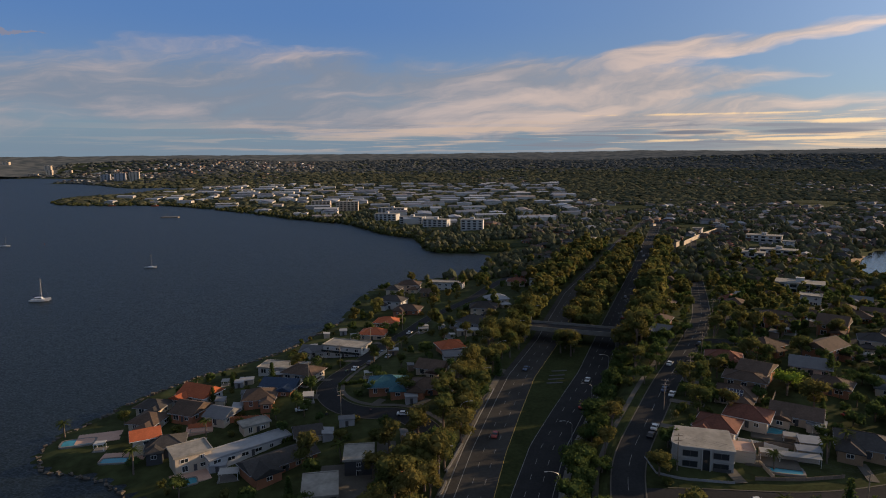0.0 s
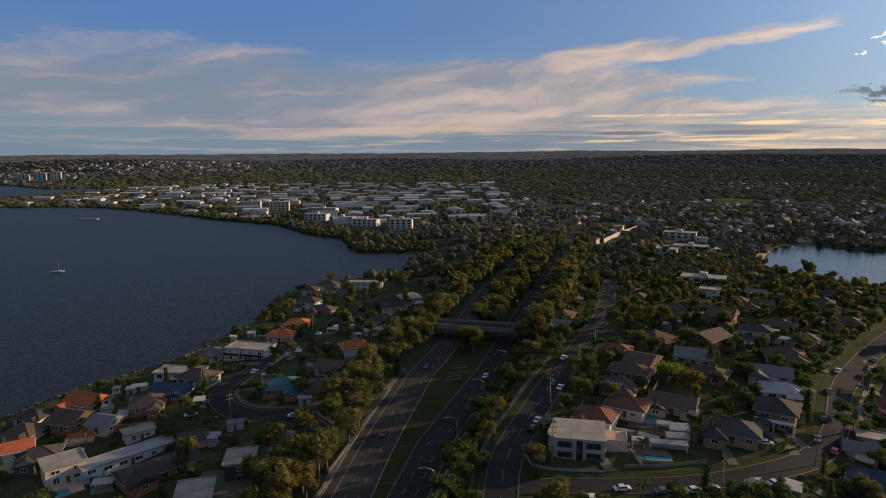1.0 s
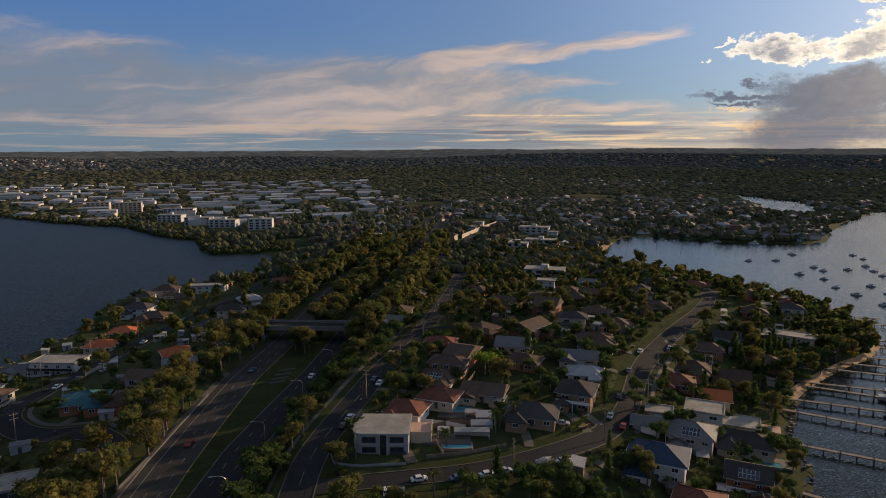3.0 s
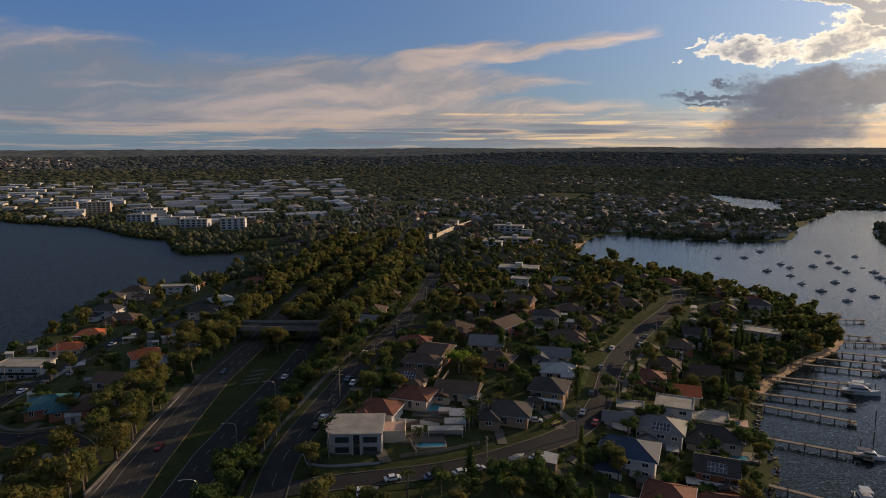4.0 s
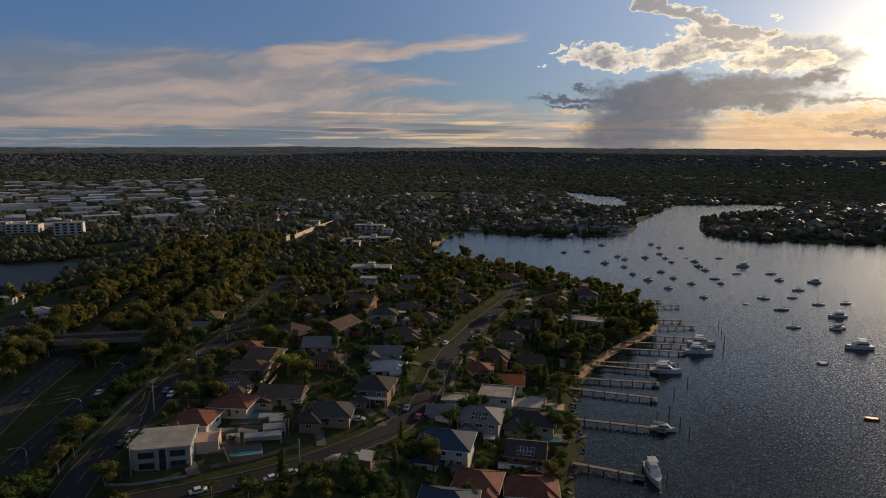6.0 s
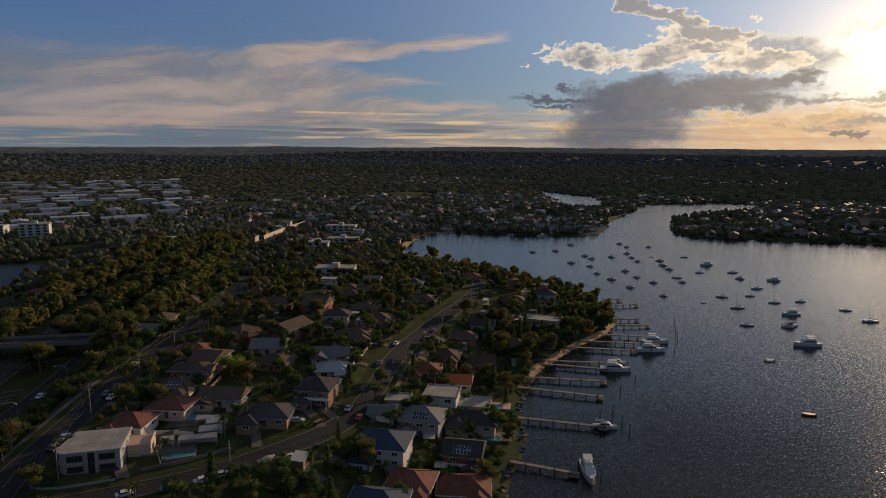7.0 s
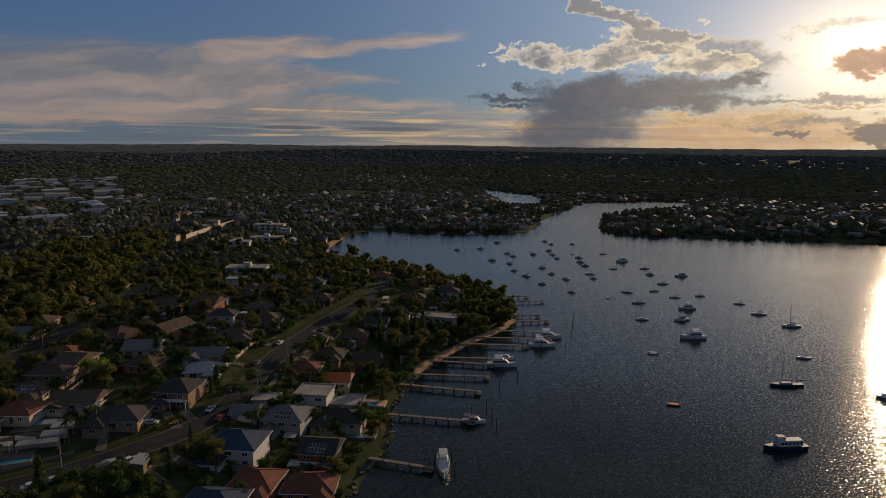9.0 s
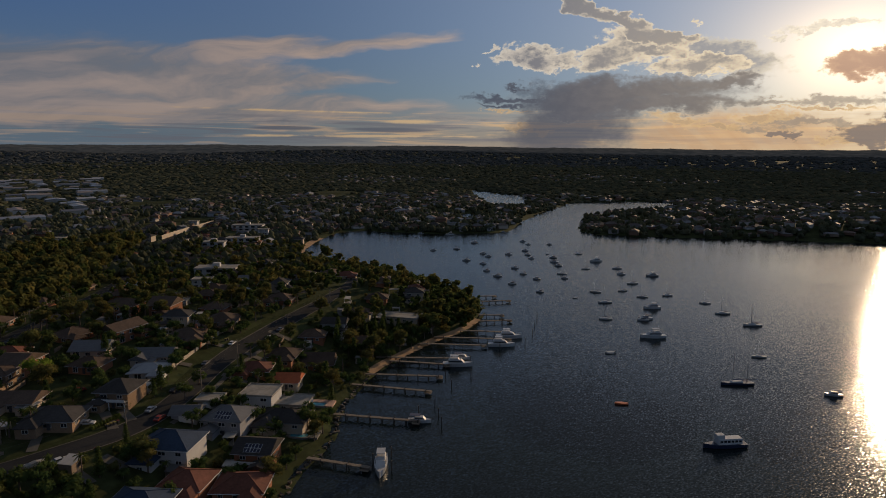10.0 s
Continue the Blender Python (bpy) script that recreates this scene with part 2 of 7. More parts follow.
# ---- materials ----
def material(name, colour, rough=0.8, grain=(4.0, 0.25), stain=(0.35, 0.2), bump=0.0, metal=0.0, rand=0.0, island=0.0, courses=0.0, palette=None, spec=0.5):
    """A surface with grain and stains; rand: how much single objects differ; courses: height of horizontal rows in metres."""
    mt = bpy.data.materials.new(name)
    mt.use_nodes = True
    t = mt.node_tree
    bsdf = t.nodes["Principled BSDF"]
    where = t.nodes.new("ShaderNodeTexCoord").outputs["Object"]

    def cloud(scale, detail):
        n = t.nodes.new("ShaderNodeTexNoise")
        t.links.new(where, n.inputs["Vector"])
        n.inputs["Scale"].default_value, n.inputs["Detail"].default_value = scale, detail
        return n.outputs["Fac"]

    g, s = cloud(grain[0], 5.0), cloud(stain[0], 3.0)
    value = calc("ADD", 1.0, calc("ADD", calc("MULTIPLY", calc("SUBTRACT", g, 0.5, tree=t), 2.4 * grain[1], tree=t), calc("MULTIPLY", calc("SUBTRACT", s, 0.5, tree=t), 2.4 * stain[1], tree=t), tree=t), tree=t)
    if rand:
        value = calc("MULTIPLY", value, calc("ADD", 1 - rand, calc("MULTIPLY", t.nodes.new("ShaderNodeObjectInfo").outputs["Random"], 2 * rand, tree=t), tree=t), tree=t)
    if island:
        value = calc("MULTIPLY", value, calc("ADD", 1 - island, calc("MULTIPLY", t.nodes.new("ShaderNodeNewGeometry").outputs["Random Per Island"], 2 * island, tree=t), tree=t), tree=t)
    base = (*colour, 1)
    if palette:
        r = t.nodes.new("ShaderNodeValToRGB")
        r.color_ramp.interpolation = "CONSTANT"
        source = t.nodes.new("ShaderNodeNewGeometry").outputs["Random Per Island"] if palette[0] == "island" else t.nodes.new("ShaderNodeObjectInfo").outputs["Random"]
        t.links.new(source, r.inputs[0])
        tones = palette[1:]
        while len(r.color_ramp.elements) < len(tones):
            r.color_ramp.elements.new(0.5)
        for k, (e, c) in enumerate(zip(r.color_ramp.elements, tones)):
            e.position, e.color = k / len(tones), (*c, 1)
        base = r.outputs[0]
    n = t.nodes.new("ShaderNodeVectorMath")
    n.operation = "SCALE"
    if isinstance(base, tuple):
        n.inputs[0].default_value = base[:3]
    else:
        t.links.new(base, n.inputs[0])
    t.links.new(value, n.inputs["Scale"])
    t.links.new(n.outputs[0], bsdf.inputs["Base Color"])
    bsdf.inputs["Roughness"].default_value, bsdf.inputs["Metallic"].default_value = rough, metal
    bsdf.inputs["Specular IOR Level"].default_value = 0.2 if courses else spec
    if bump or courses:
        height = g
        if courses:
            w = t.nodes.new("ShaderNodeTexWave")
            w.bands_direction, w.wave_profile = "Z", "SAW"
            w.inputs["Scale"].default_value, w.inputs["Distortion"].default_value = 0.314 / courses, 0.4
            t.links.new(where, w.inputs["Vector"])
            height = calc("ADD", calc("MULTIPLY", g, 0.4, tree=t), w.outputs["Fac"], tree=t)
        b = t.nodes.new("ShaderNodeBump")
        b.inputs["Strength"].default_value, b.inputs["Distance"].default_value = bump or 0.6, 0.06
        t.links.new(height, b.inputs["Height"])
        t.links.new(b.outputs[0], bsdf.inputs["Normal"])
    return mt


def foliage(name, colour, warm, rand=0.3):
    """Leaves: each clump its own tone, and some light comes through."""
    mt = bpy.data.materials.new(name)
    mt.use_nodes = True
    t = mt.node_tree
    t.nodes.clear()
    island = t.nodes.new("ShaderNodeNewGeometry").outputs["Random Per Island"]
    each = t.nodes.new("ShaderNodeObjectInfo").outputs["Random"]
    stand = t.nodes.new("ShaderNodeTexNoise")
    t.links.new(t.nodes.new("ShaderNodeTexCoord").outputs["Object"], stand.inputs["Vector"])
    stand.inputs["Scale"].default_value, stand.inputs["Detail"].default_value = 0.11, 1.5
    mood = calc("ADD", calc("MULTIPLY", each, 0.6, tree=t), calc("MULTIPLY", calc("SUBTRACT", stand.outputs["Fac"], 0.42, tree=t), 2.6, tree=t), clamp=True, tree=t)
    tone = blend(mood, (*colour, 1), (*warm, 1), tree=t)
    n = t.nodes.new("ShaderNodeVectorMath")
    n.operation = "SCALE"
    t.links.new(tone, n.inputs[0])
    t.links.new(calc("ADD", 1 - rand, calc("MULTIPLY", island, 2 * rand, tree=t), tree=t), n.inputs["Scale"])
    d, tr, mx = t.nodes.new("ShaderNodeBsdfDiffuse"), t.nodes.new("ShaderNodeBsdfTranslucent"), t.nodes.new("ShaderNodeMixShader")
    t.links.new(n.outputs[0], d.inputs[0])
    t.links.new(n.outputs[0], tr.inputs[0])
    mx.inputs[0].default_value = 0.5
    t.links.new(d.outputs[0], mx.inputs[1])
    t.links.new(tr.outputs[0], mx.inputs[2])
    t.links.new(mx.outputs[0], t.nodes.new("ShaderNodeOutputMaterial").inputs[0])
    return mt


def water_material():
    mt = bpy.data.materials.new("bay_water")
    mt.use_nodes = True
    t = mt.node_tree
    bsdf = t.nodes["Principled BSDF"]
    where = t.nodes.new("ShaderNodeTexCoord").outputs["Object"]
    mapped = t.nodes.new("ShaderNodeMapping")
    mapped.inputs["Rotation"].default_value = (0, 0, radians(28))
    mapped.inputs["Scale"].default_value = (0.55, 1.0, 1.0)
    t.links.new(where, mapped.inputs[0])

    def cloud(scale, detail, v):
        n = t.nodes.new("ShaderNodeTexNoise")
        t.links.new(v, n.inputs["Vector"])
        n.inputs["Scale"].default_value, n.inputs["Detail"].default_value = scale, detail
        return n.outputs["Fac"]

    def tilt(scale, detail, strength):
        """Sideways tilt of the surface in two directions, free of any wave's height."""
        n = t.nodes.new("ShaderNodeTexNoise")
        t.links.new(mapped.outputs[0], n.inputs["Vector"])
        n.inputs["Scale"].default_value, n.inputs["Detail"].default_value = scale, detail
        d = t.nodes.new("ShaderNodeVectorMath")
        d.operation = "SUBTRACT"
        t.links.new(n.outputs["Color"], d.inputs[0])
        d.inputs[1].default_value = (0.5, 0.5, 0.5)
        m = t.nodes.new("ShaderNodeVectorMath")
        m.operation = "MULTIPLY"
        t.links.new(d.outputs[0], m.inputs[0])
        m.inputs[1].default_value = (strength, strength, 0.0)
        return m.outputs[0]

    def vector(op, a, b, slot=1):
        n = t.nodes.new("ShaderNodeVectorMath")
        n.operation = op
        plug(t, n.inputs[0], a)
        plug(t, n.inputs["Scale"] if op == "SCALE" else n.inputs[slot], b)
        return n.outputs[0]

    patches = cloud(0.006, 3.0, where)
    waves = vector("ADD", tilt(0.6, 2.0, 0.12), tilt(1.9, 3.0, 0.60))
    # the western bay is ruffled by the wind, the eastern one is sheltered
    apart = t.nodes.new("ShaderNodeSeparateXYZ")
    t.links.new(where, apart.inputs[0])
    shelter = ramp01(apart.outputs[0], 20.0, 220.0, tree=t)
    wind = calc("MULTIPLY", calc("ADD", 0.55, calc("MULTIPLY", patches, 0.9, tree=t), tree=t), calc("SUBTRACT", 1.4, calc("MULTIPLY", shelter, 0.60, tree=t), tree=t), tree=t)
    up = vector("ADD", vector("SCALE", waves, wind), (0.0, 0.0, 1.0))
    t.links.new(vector("NORMALIZE", up, (0.0, 0.0, 0.0)), bsdf.inputs["Normal"])
    bsdf.inputs["Base Color"].default_value = (0.010, 0.016, 0.017, 1)
    t.links.new(calc("SUBTRACT", 0.42, calc("MULTIPLY", shelter, 0.30, tree=t), tree=t), bsdf.inputs["Roughness"])
    bsdf.inputs["IOR"].default_value = 1.33
    t.links.new(calc("ADD", 0.33, calc("MULTIPLY", shelter, 0.17, tree=t), tree=t), bsdf.inputs["Specular IOR Level"])
    return mt


WATER = water_material()
EARTH = material("lawn_and_earth", (0.047, 0.056, 0.023), 0.95, (0.35, 0.55), (0.07, 0.7), spec=0.05)
GRASS = material("mown_grass", (0.037, 0.046, 0.018), 0.95, (0.8, 0.45), (0.09, 0.4), 0.3, spec=0.05)
ASPHALT = material("asphalt", (0.030, 0.031, 0.033), 0.95, (1.5, 0.3), (0.12, 0.3), 0.2, spec=0.1)
OLD_ASPHALT = material("worn_asphalt", (0.052, 0.050, 0.047), 0.95, (1.2, 0.3), (0.1, 0.35), 0.2, spec=0.1)
CONCRETE = material("concrete", (0.18, 0.172, 0.155), 0.9, (2.0, 0.2), (0.25, 0.3), 0.2)
PATHWAY = material("footpath_concrete", (0.095, 0.086, 0.072), 0.9, (2.0, 0.2), (0.25, 0.25))
WHITE_LINE = material("road_paint", (0.24, 0.24, 0.23), 0.9, (3.0, 0.4), (0.6, 0.4))
YELLOW_LINE = material("yellow_road_paint", (0.5, 0.36, 0.08), 0.8, (3.0, 0.3), (0.6, 0.3))
SAND = material("beach_sand", (0.36, 0.225, 0.12), 0.95, (2.0, 0.2), (0.3, 0.2))
STONE = material("sandstone_blocks", (0.115, 0.095, 0.075), 0.9, (1.5, 0.35), (0.4, 0.3), 0.5)
WHITE_WALL = material("white_render", (0.50, 0.49, 0.475), 0.8, (3.0, 0.06), (0.3, 0.12), rand=0.06)
CREAM_WALL = material("cream_render", (0.48, 0.40, 0.31), 0.8, (3.0, 0.08), (0.3, 0.12), rand=0.08)
PALE_WALL = material("pale_grey_render", (0.33, 0.32, 0.30), 0.8, (3.0, 0.08), (0.3, 0.15))
GREY_WALL = material("grey_render", (0.30, 0.30, 0.31), 0.8, (3.0, 0.08), (0.3, 0.15), rand=0.1)
BRICK = material("brick", (0.33, 0.145, 0.08), 0.85, (6.0, 0.3), (0.4, 0.2), 0.3, courses=0.17, rand=0.15)
TAN_BRICK = material("tan_brick", (0.30, 0.20, 0.125), 0.85, (6.0, 0.3), (0.4, 0.2), 0.3, courses=0.17, rand=0.15)
DARK_WALL = material("dark_cladding", (0.05, 0.05, 0.055), 0.6, (3.0, 0.1), (0.3, 0.15))
RED_TILE = material("red_roof_tiles", (0.155, 0.062, 0.042), 0.8, (1.6, 0.35), (0.3, 0.35), courses=0.33, rand=0.12)
ORANGE_TILE = material("orange_roof_tiles", (0.40, 0.11, 0.048), 0.8, (1.6, 0.25), (0.3, 0.25), courses=0.33, rand=0.1)
BROWN_TILE = material("brown_roof_tiles", (0.092, 0.064, 0.048), 0.85, (1.6, 0.35), (0.3, 0.35), courses=0.33, rand=0.2)
SLATE_TILE = material("slate_grey_roof_tiles", (0.056, 0.052, 0.050), 0.9, (1.6, 0.3), (0.3, 0.3), courses=0.33, rand=0.2)
NAVY_TILE = material("blue_glazed_roof_tiles", (0.034, 0.055, 0.095), 0.7, (1.6, 0.3), (0.3, 0.2), courses=0.33)
TEAL_TILE = material("teal_roof_tiles", (0.04, 0.12, 0.15), 0.6, (1.6, 0.3), (0.3, 0.2), courses=0.33)
PALE_METAL = material("pale_metal_roof", (0.30, 0.31, 0.325), 0.6, (1.0, 0.1), (0.25, 0.2), rand=0.15, courses=0.5)
GREY_METAL = material("grey_metal_roof", (0.13, 0.132, 0.138), 0.6, (1.0, 0.12), (0.25, 0.2), rand=0.2, courses=0.5)
FLAT_ROOF = material("weathered_roof_membrane", (0.27, 0.255, 0.225), 0.9, (1.0, 0.25), (0.22, 0.45))
TERRACE = material("pink_terrace_tiles", (0.52, 0.33, 0.25), 0.8, (2.0, 0.12), (0.3, 0.15))
AWNING = material("pale_shade_cloth", (0.36, 0.35, 0.33), 0.9, (2.0, 0.08), (0.4, 0.12), rand=0.25)
TRIM = material("white_painted_trim", (0.68, 0.68, 0.66), 0.6, (4.0, 0.06), (0.5, 0.1))
DARK_TRIM = material("dark_painted_trim", (0.06, 0.06, 0.065), 0.5, (4.0, 0.1), (0.5, 0.1))
GLASS = material("window_glass", (0.025, 0.03, 0.035), 0.06, (1.0, 0.05), (0.4, 0.1), spec=0.8)
SOLAR = material("solar_cells", (0.02, 0.025, 0.05), 0.12, (1.0, 0.1), (0.4, 0.1))
POOL = material("pool_water", (0.05, 0.26, 0.33), 0.08, (1.0, 0.1), (0.3, 0.1))
TIMBER = material("grey_timber", (0.22, 0.18, 0.14), 0.85, (3.0, 0.3), (0.5, 0.3), 0.3, rand=0.15)
PILE = material("dark_wet_timber", (0.06, 0.05, 0.04), 0.7, (3.0, 0.3), (0.8, 0.3), rand=0.2)
STEEL = material("galvanised_steel", (0.35, 0.36, 0.37), 0.45, (4.0, 0.1), (0.5, 0.15), metal=0.7)
FENCE = material("weathered_fence", (0.20, 0.15, 0.11), 0.9, (3.0, 0.3), (0.4, 0.25), rand=0.25)
RUST = material("terracotta_fence", (0.42, 0.14, 0.06), 0.85, (3.0, 0.2), (0.4, 0.25))
BARK = material("bark", (0.14, 0.105, 0.08), 0.95, (3.0, 0.4), (0.6, 0.3), 0.5)
HULL = material("white_gelcoat", (0.52, 0.52, 0.51), 0.3, (1.0, 0.05), (0.4, 0.08), rand=0.1)
BLUE_HULL = material("navy_gelcoat", (0.03, 0.045, 0.09), 0.3, (1.0, 0.05), (0.4, 0.1))
ORANGE_HULL = material("orange_hull_paint", (0.55, 0.12, 0.04), 0.5, (1.0, 0.08), (0.4, 0.1))
WOOD_HULL = material("varnished_planks", (0.16, 0.08, 0.04), 0.4, (2.0, 0.2), (0.4, 0.2))
CANVAS = material("boat_canvas", (0.05, 0.07, 0.13), 0.9, (3.0, 0.1), (0.5, 0.1), rand=0.3)
PAINT = material("car_paint", (1, 1, 1), 0.25, (1.0, 0.03), (0.5, 0.05), palette=("object", (0.70, 0.70, 0.70), (0.42, 0.43, 0.45), (0.03, 0.03, 0.035), (0.66, 0.66, 0.65), (0.10, 0.13, 0.20), (0.16, 0.16, 0.17), (0.72, 0.72, 0.71), (0.28, 0.05, 0.04)))
TYRE = material("tyre_rubber", (0.02, 0.02, 0.02), 0.9)
HEDGE = foliage("clipped_hedge", (0.095, 0.125, 0.032), (0.12, 0.14, 0.036))
LEAF_GUM = foliage("gum_leaves", (0.084, 0.110, 0.038), (0.168, 0.138, 0.046))
LEAF_DARK = foliage("dark_leaves", (0.058, 0.096, 0.034), (0.100, 0.126, 0.040))
LEAF_BRIGHT = foliage("bright_leaves", (0.16, 0.225, 0.035), (0.175, 0.24, 0.04))
LEAF_PALM = foliage("palm_fronds", (0.070, 0.095, 0.030), (0.10, 0.115, 0.036))
# distant leaves: haze is painted in as paler, greyer leaf colour
LEAF_FAR_HAZE = foliage("far_leaves_painted_haze", (0.120, 0.138, 0.085), (0.175, 0.165, 0.105), 0.2)
LEAF_HILL_HAZE = foliage("hill_bushland_painted_haze", (0.145, 0.155, 0.150), (0.145, 0.155, 0.150), 0.16)


def distance_material():
    """The farthest hills: tree cover, with bright evening air imitated by grey tones and a glow."""
    mt = bpy.data.materials.new("far_hills_painted_haze")
    mt.use_nodes = True
    t = mt.node_tree
    bsdf = t.nodes["Principled BSDF"]
    where = t.nodes.new("ShaderNodeTexCoord").outputs["Object"]
    n = t.nodes.new("ShaderNodeTexNoise")
    t.links.new(where, n.inputs["Vector"])
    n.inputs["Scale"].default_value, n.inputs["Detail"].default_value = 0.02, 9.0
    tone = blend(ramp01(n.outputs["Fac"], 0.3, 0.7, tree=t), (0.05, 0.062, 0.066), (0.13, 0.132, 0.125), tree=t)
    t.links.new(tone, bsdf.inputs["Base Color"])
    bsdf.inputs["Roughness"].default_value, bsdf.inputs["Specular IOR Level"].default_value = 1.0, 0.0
    # faint emission stands in for light scattered by the air
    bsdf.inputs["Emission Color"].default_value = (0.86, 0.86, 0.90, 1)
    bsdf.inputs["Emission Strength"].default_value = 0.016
    return mt


DISTANCE = distance_material()
LEAF_MANGROVE = foliage("mangrove_leaves", (0.080, 0.095, 0.038), (0.11, 0.105, 0.042), 0.2)
FAR_WALL = material("far_walls", (1, 1, 1), 0.85, (0.3, 0.1), (0.05, 0.2), palette=("island", (0.45, 0.40, 0.34), (0.26, 0.15, 0.10), (0.55, 0.53, 0.50), (0.34, 0.26, 0.19), (0.20, 0.12, 0.085), (0.38, 0.37, 0.36)))
FAR_ROOF = material("far_roofs", (1, 1, 1), 0.72, (0.3, 0.15), (0.05, 0.2), palette=("island", (0.10, 0.075, 0.062), (0.145, 0.08, 0.058), (0.085, 0.082, 0.085), (0.12, 0.09, 0.072), (0.19, 0.19, 0.195), (0.11, 0.085, 0.068), (0.125, 0.075, 0.055), (0.30, 0.30, 0.30), (0.085, 0.08, 0.08), (0.10, 0.09, 0.085)))
SHED_ROOF = material("factory_roofs", (1, 1, 1), 0.55, (0.2, 0.1), (0.03, 0.2), palette=("island", (0.34, 0.36, 0.40), (0.21, 0.22, 0.25), (0.42, 0.41, 0.40), (0.13, 0.13, 0.15), (0.30, 0.24, 0.20), (0.25, 0.27, 0.31)))
SHED_WALL = material("factory_walls", (0.42, 0.39, 0.35), 0.85, (0.3, 0.1), (0.05, 0.25), island=0.4)


# ---- lie of the land ----
def smooth_step(a, b, v):
    u = np.clip((v - a) / (b - a), 0, 1)
    return u * u * (3 - 2 * u)


def rounded(ring, times=2):
    """Cuts the corners of a closed line (Chaikin)."""
    p = np.array(ring, float)
    for _ in range(times):
        q = np.roll(p, -1, axis=0)
        p = np.stack([0.75 * p + 0.25 * q, 0.25 * p + 0.75 * q], 1).reshape(-1, 2)
    return p


# the western bay, the eastern bay with its moorings, and the canal behind it
BAY_WEST = [(-76, -690), (-76, 129), (-83, 154), (-99, 168), (-120, 179), (-136, 179), (-147, 193), (-145, 205), (-139, 221), (-135, 238), (-124, 262),
            (-108, 281), (-91, 308), (-84, 336), (-76, 363), (-77, 404), (-75, 443), (-60, 473), (-32, 494), (-4.6, 507), (10.3, 529), (18.4, 566), (18, 612),
            (12, 625), (-18, 627), (-34, 626), (-49, 648), (-58, 702), (-70, 748), (-91, 757), (-118, 790), (-150, 852), (-180, 899), (-241, 941), (-326, 1015), (-396, 1085), (-566, 1230), (-659, 1271), (-777, 1256), (-908, 1300)]
BAY_WEST_FAR = [(-982, 1478), (-940, 1535), (-904, 1668), (-905, 1800), (-850, 1880), (-914, 1957), (-1040, 2060), (-1045, 1975), (-1118, 1975), (-1286, 2180), (-1434, 2290), (-1660, 2410), (-1700, 2560), (-1560, 2760), (-1560, 2900), (-1939, 2990), (-2325, 3037), (-5060, 3162), (-5060, -690)]
BAY_EAST = [(126, -690), (147, 69), (164, 115), (174, 128), (182, 135), (192, 143), (202, 163), (218, 181), (231, 194), (259, 210), (282, 221), (302, 227),
            (325, 243), (345, 267), (351, 294), (347, 319), (344, 356), (340, 382), (329, 432), (314, 465), (313, 518), (336, 554), (391, 632), (431, 651),
            (483, 581), (552, 543), (595, 549), (666, 621), (742, 681), (835, 741), (937, 819)]
BAY_EAST_FAR = [(961, 805), (1014, 782), (1107, 753), (1090, 697), (977, 639), (873, 646), (793, 630), (724, 575), (668, 523), (651, 492), (661, 455), (715, 405),
                (767, 366), (800, 328), (868, 263), (1035, 109), (1495, -207), (5290, -575), (5290, -690)]
CANAL = [(990, 1250), (1025, 1225), (955, 1095), (968, 1045), (990, 1020), (930, 955), (902, 896), (845, 835), (795, 800), (762, 812), (816, 913), (898, 1060)]
CANAL_ARM = [(640, 744), (676, 752), (634, 690), (600, 680)]
WATERS = [rounded(BAY_WEST + BAY_WEST_FAR), rounded(BAY_EAST + BAY_EAST_FAR), rounded(CANAL), rounded(CANAL_ARM)]


def from_shore(x, y):
    """Metres to the nearest shore: positive on land, negative over water."""
    x, y = np.asarray(x, float), np.asarray(y, float)
    best, wet = np.full(x.shape, 1e9), np.zeros(x.shape, bool)
    for ring in WATERS:
        inside = np.zeros(x.shape, bool)
        for (x0, y0), (x1, y1) in zip(ring, np.roll(ring, -1, axis=0)):
            dx, dy = x1 - x0, y1 - y0
            u = np.clip(((x - x0) * dx + (y - y0) * dy) / (dx * dx + dy * dy + 1e-9), 0, 1)
            best = np.minimum(best, np.hypot(x - x0 - u * dx, y - y0 - u * dy))
            if y0 != y1:
                inside ^= ((y0 > y) != (y1 > y)) & (x < x0 + (y - y0) / dy * dx)
        wet |= inside
    return np.where(wet, -best, best)


def highway_z(y):
    return np.interp(y, [69, 171, 250, 301, 380, 552, 805], [6.0, 7.8, 9.7, 11.0, 9.9, 6.4, 5.8])


HIGHWAY_Y = [-115, 69, 154, 181, 207, 244, 291, 397, 485, 644, 805, 1150]
HIGHWAY_WEST = [-53, -18.4, -3.1, 1.8, 7.7, 16.6, 33, 61, 91, 147, 209, 345]
HIGHWAY_EAST = [-32, 2.3, 22.8, 30, 40, 55, 71, 106, 135, 186, 239, 368]


def highway_edges(y):
    """Outer edges of the two carriageways."""
    return np.interp(y, HIGHWAY_Y, HIGHWAY_WEST), np.interp(y, HIGHWAY_Y, HIGHWAY_EAST)


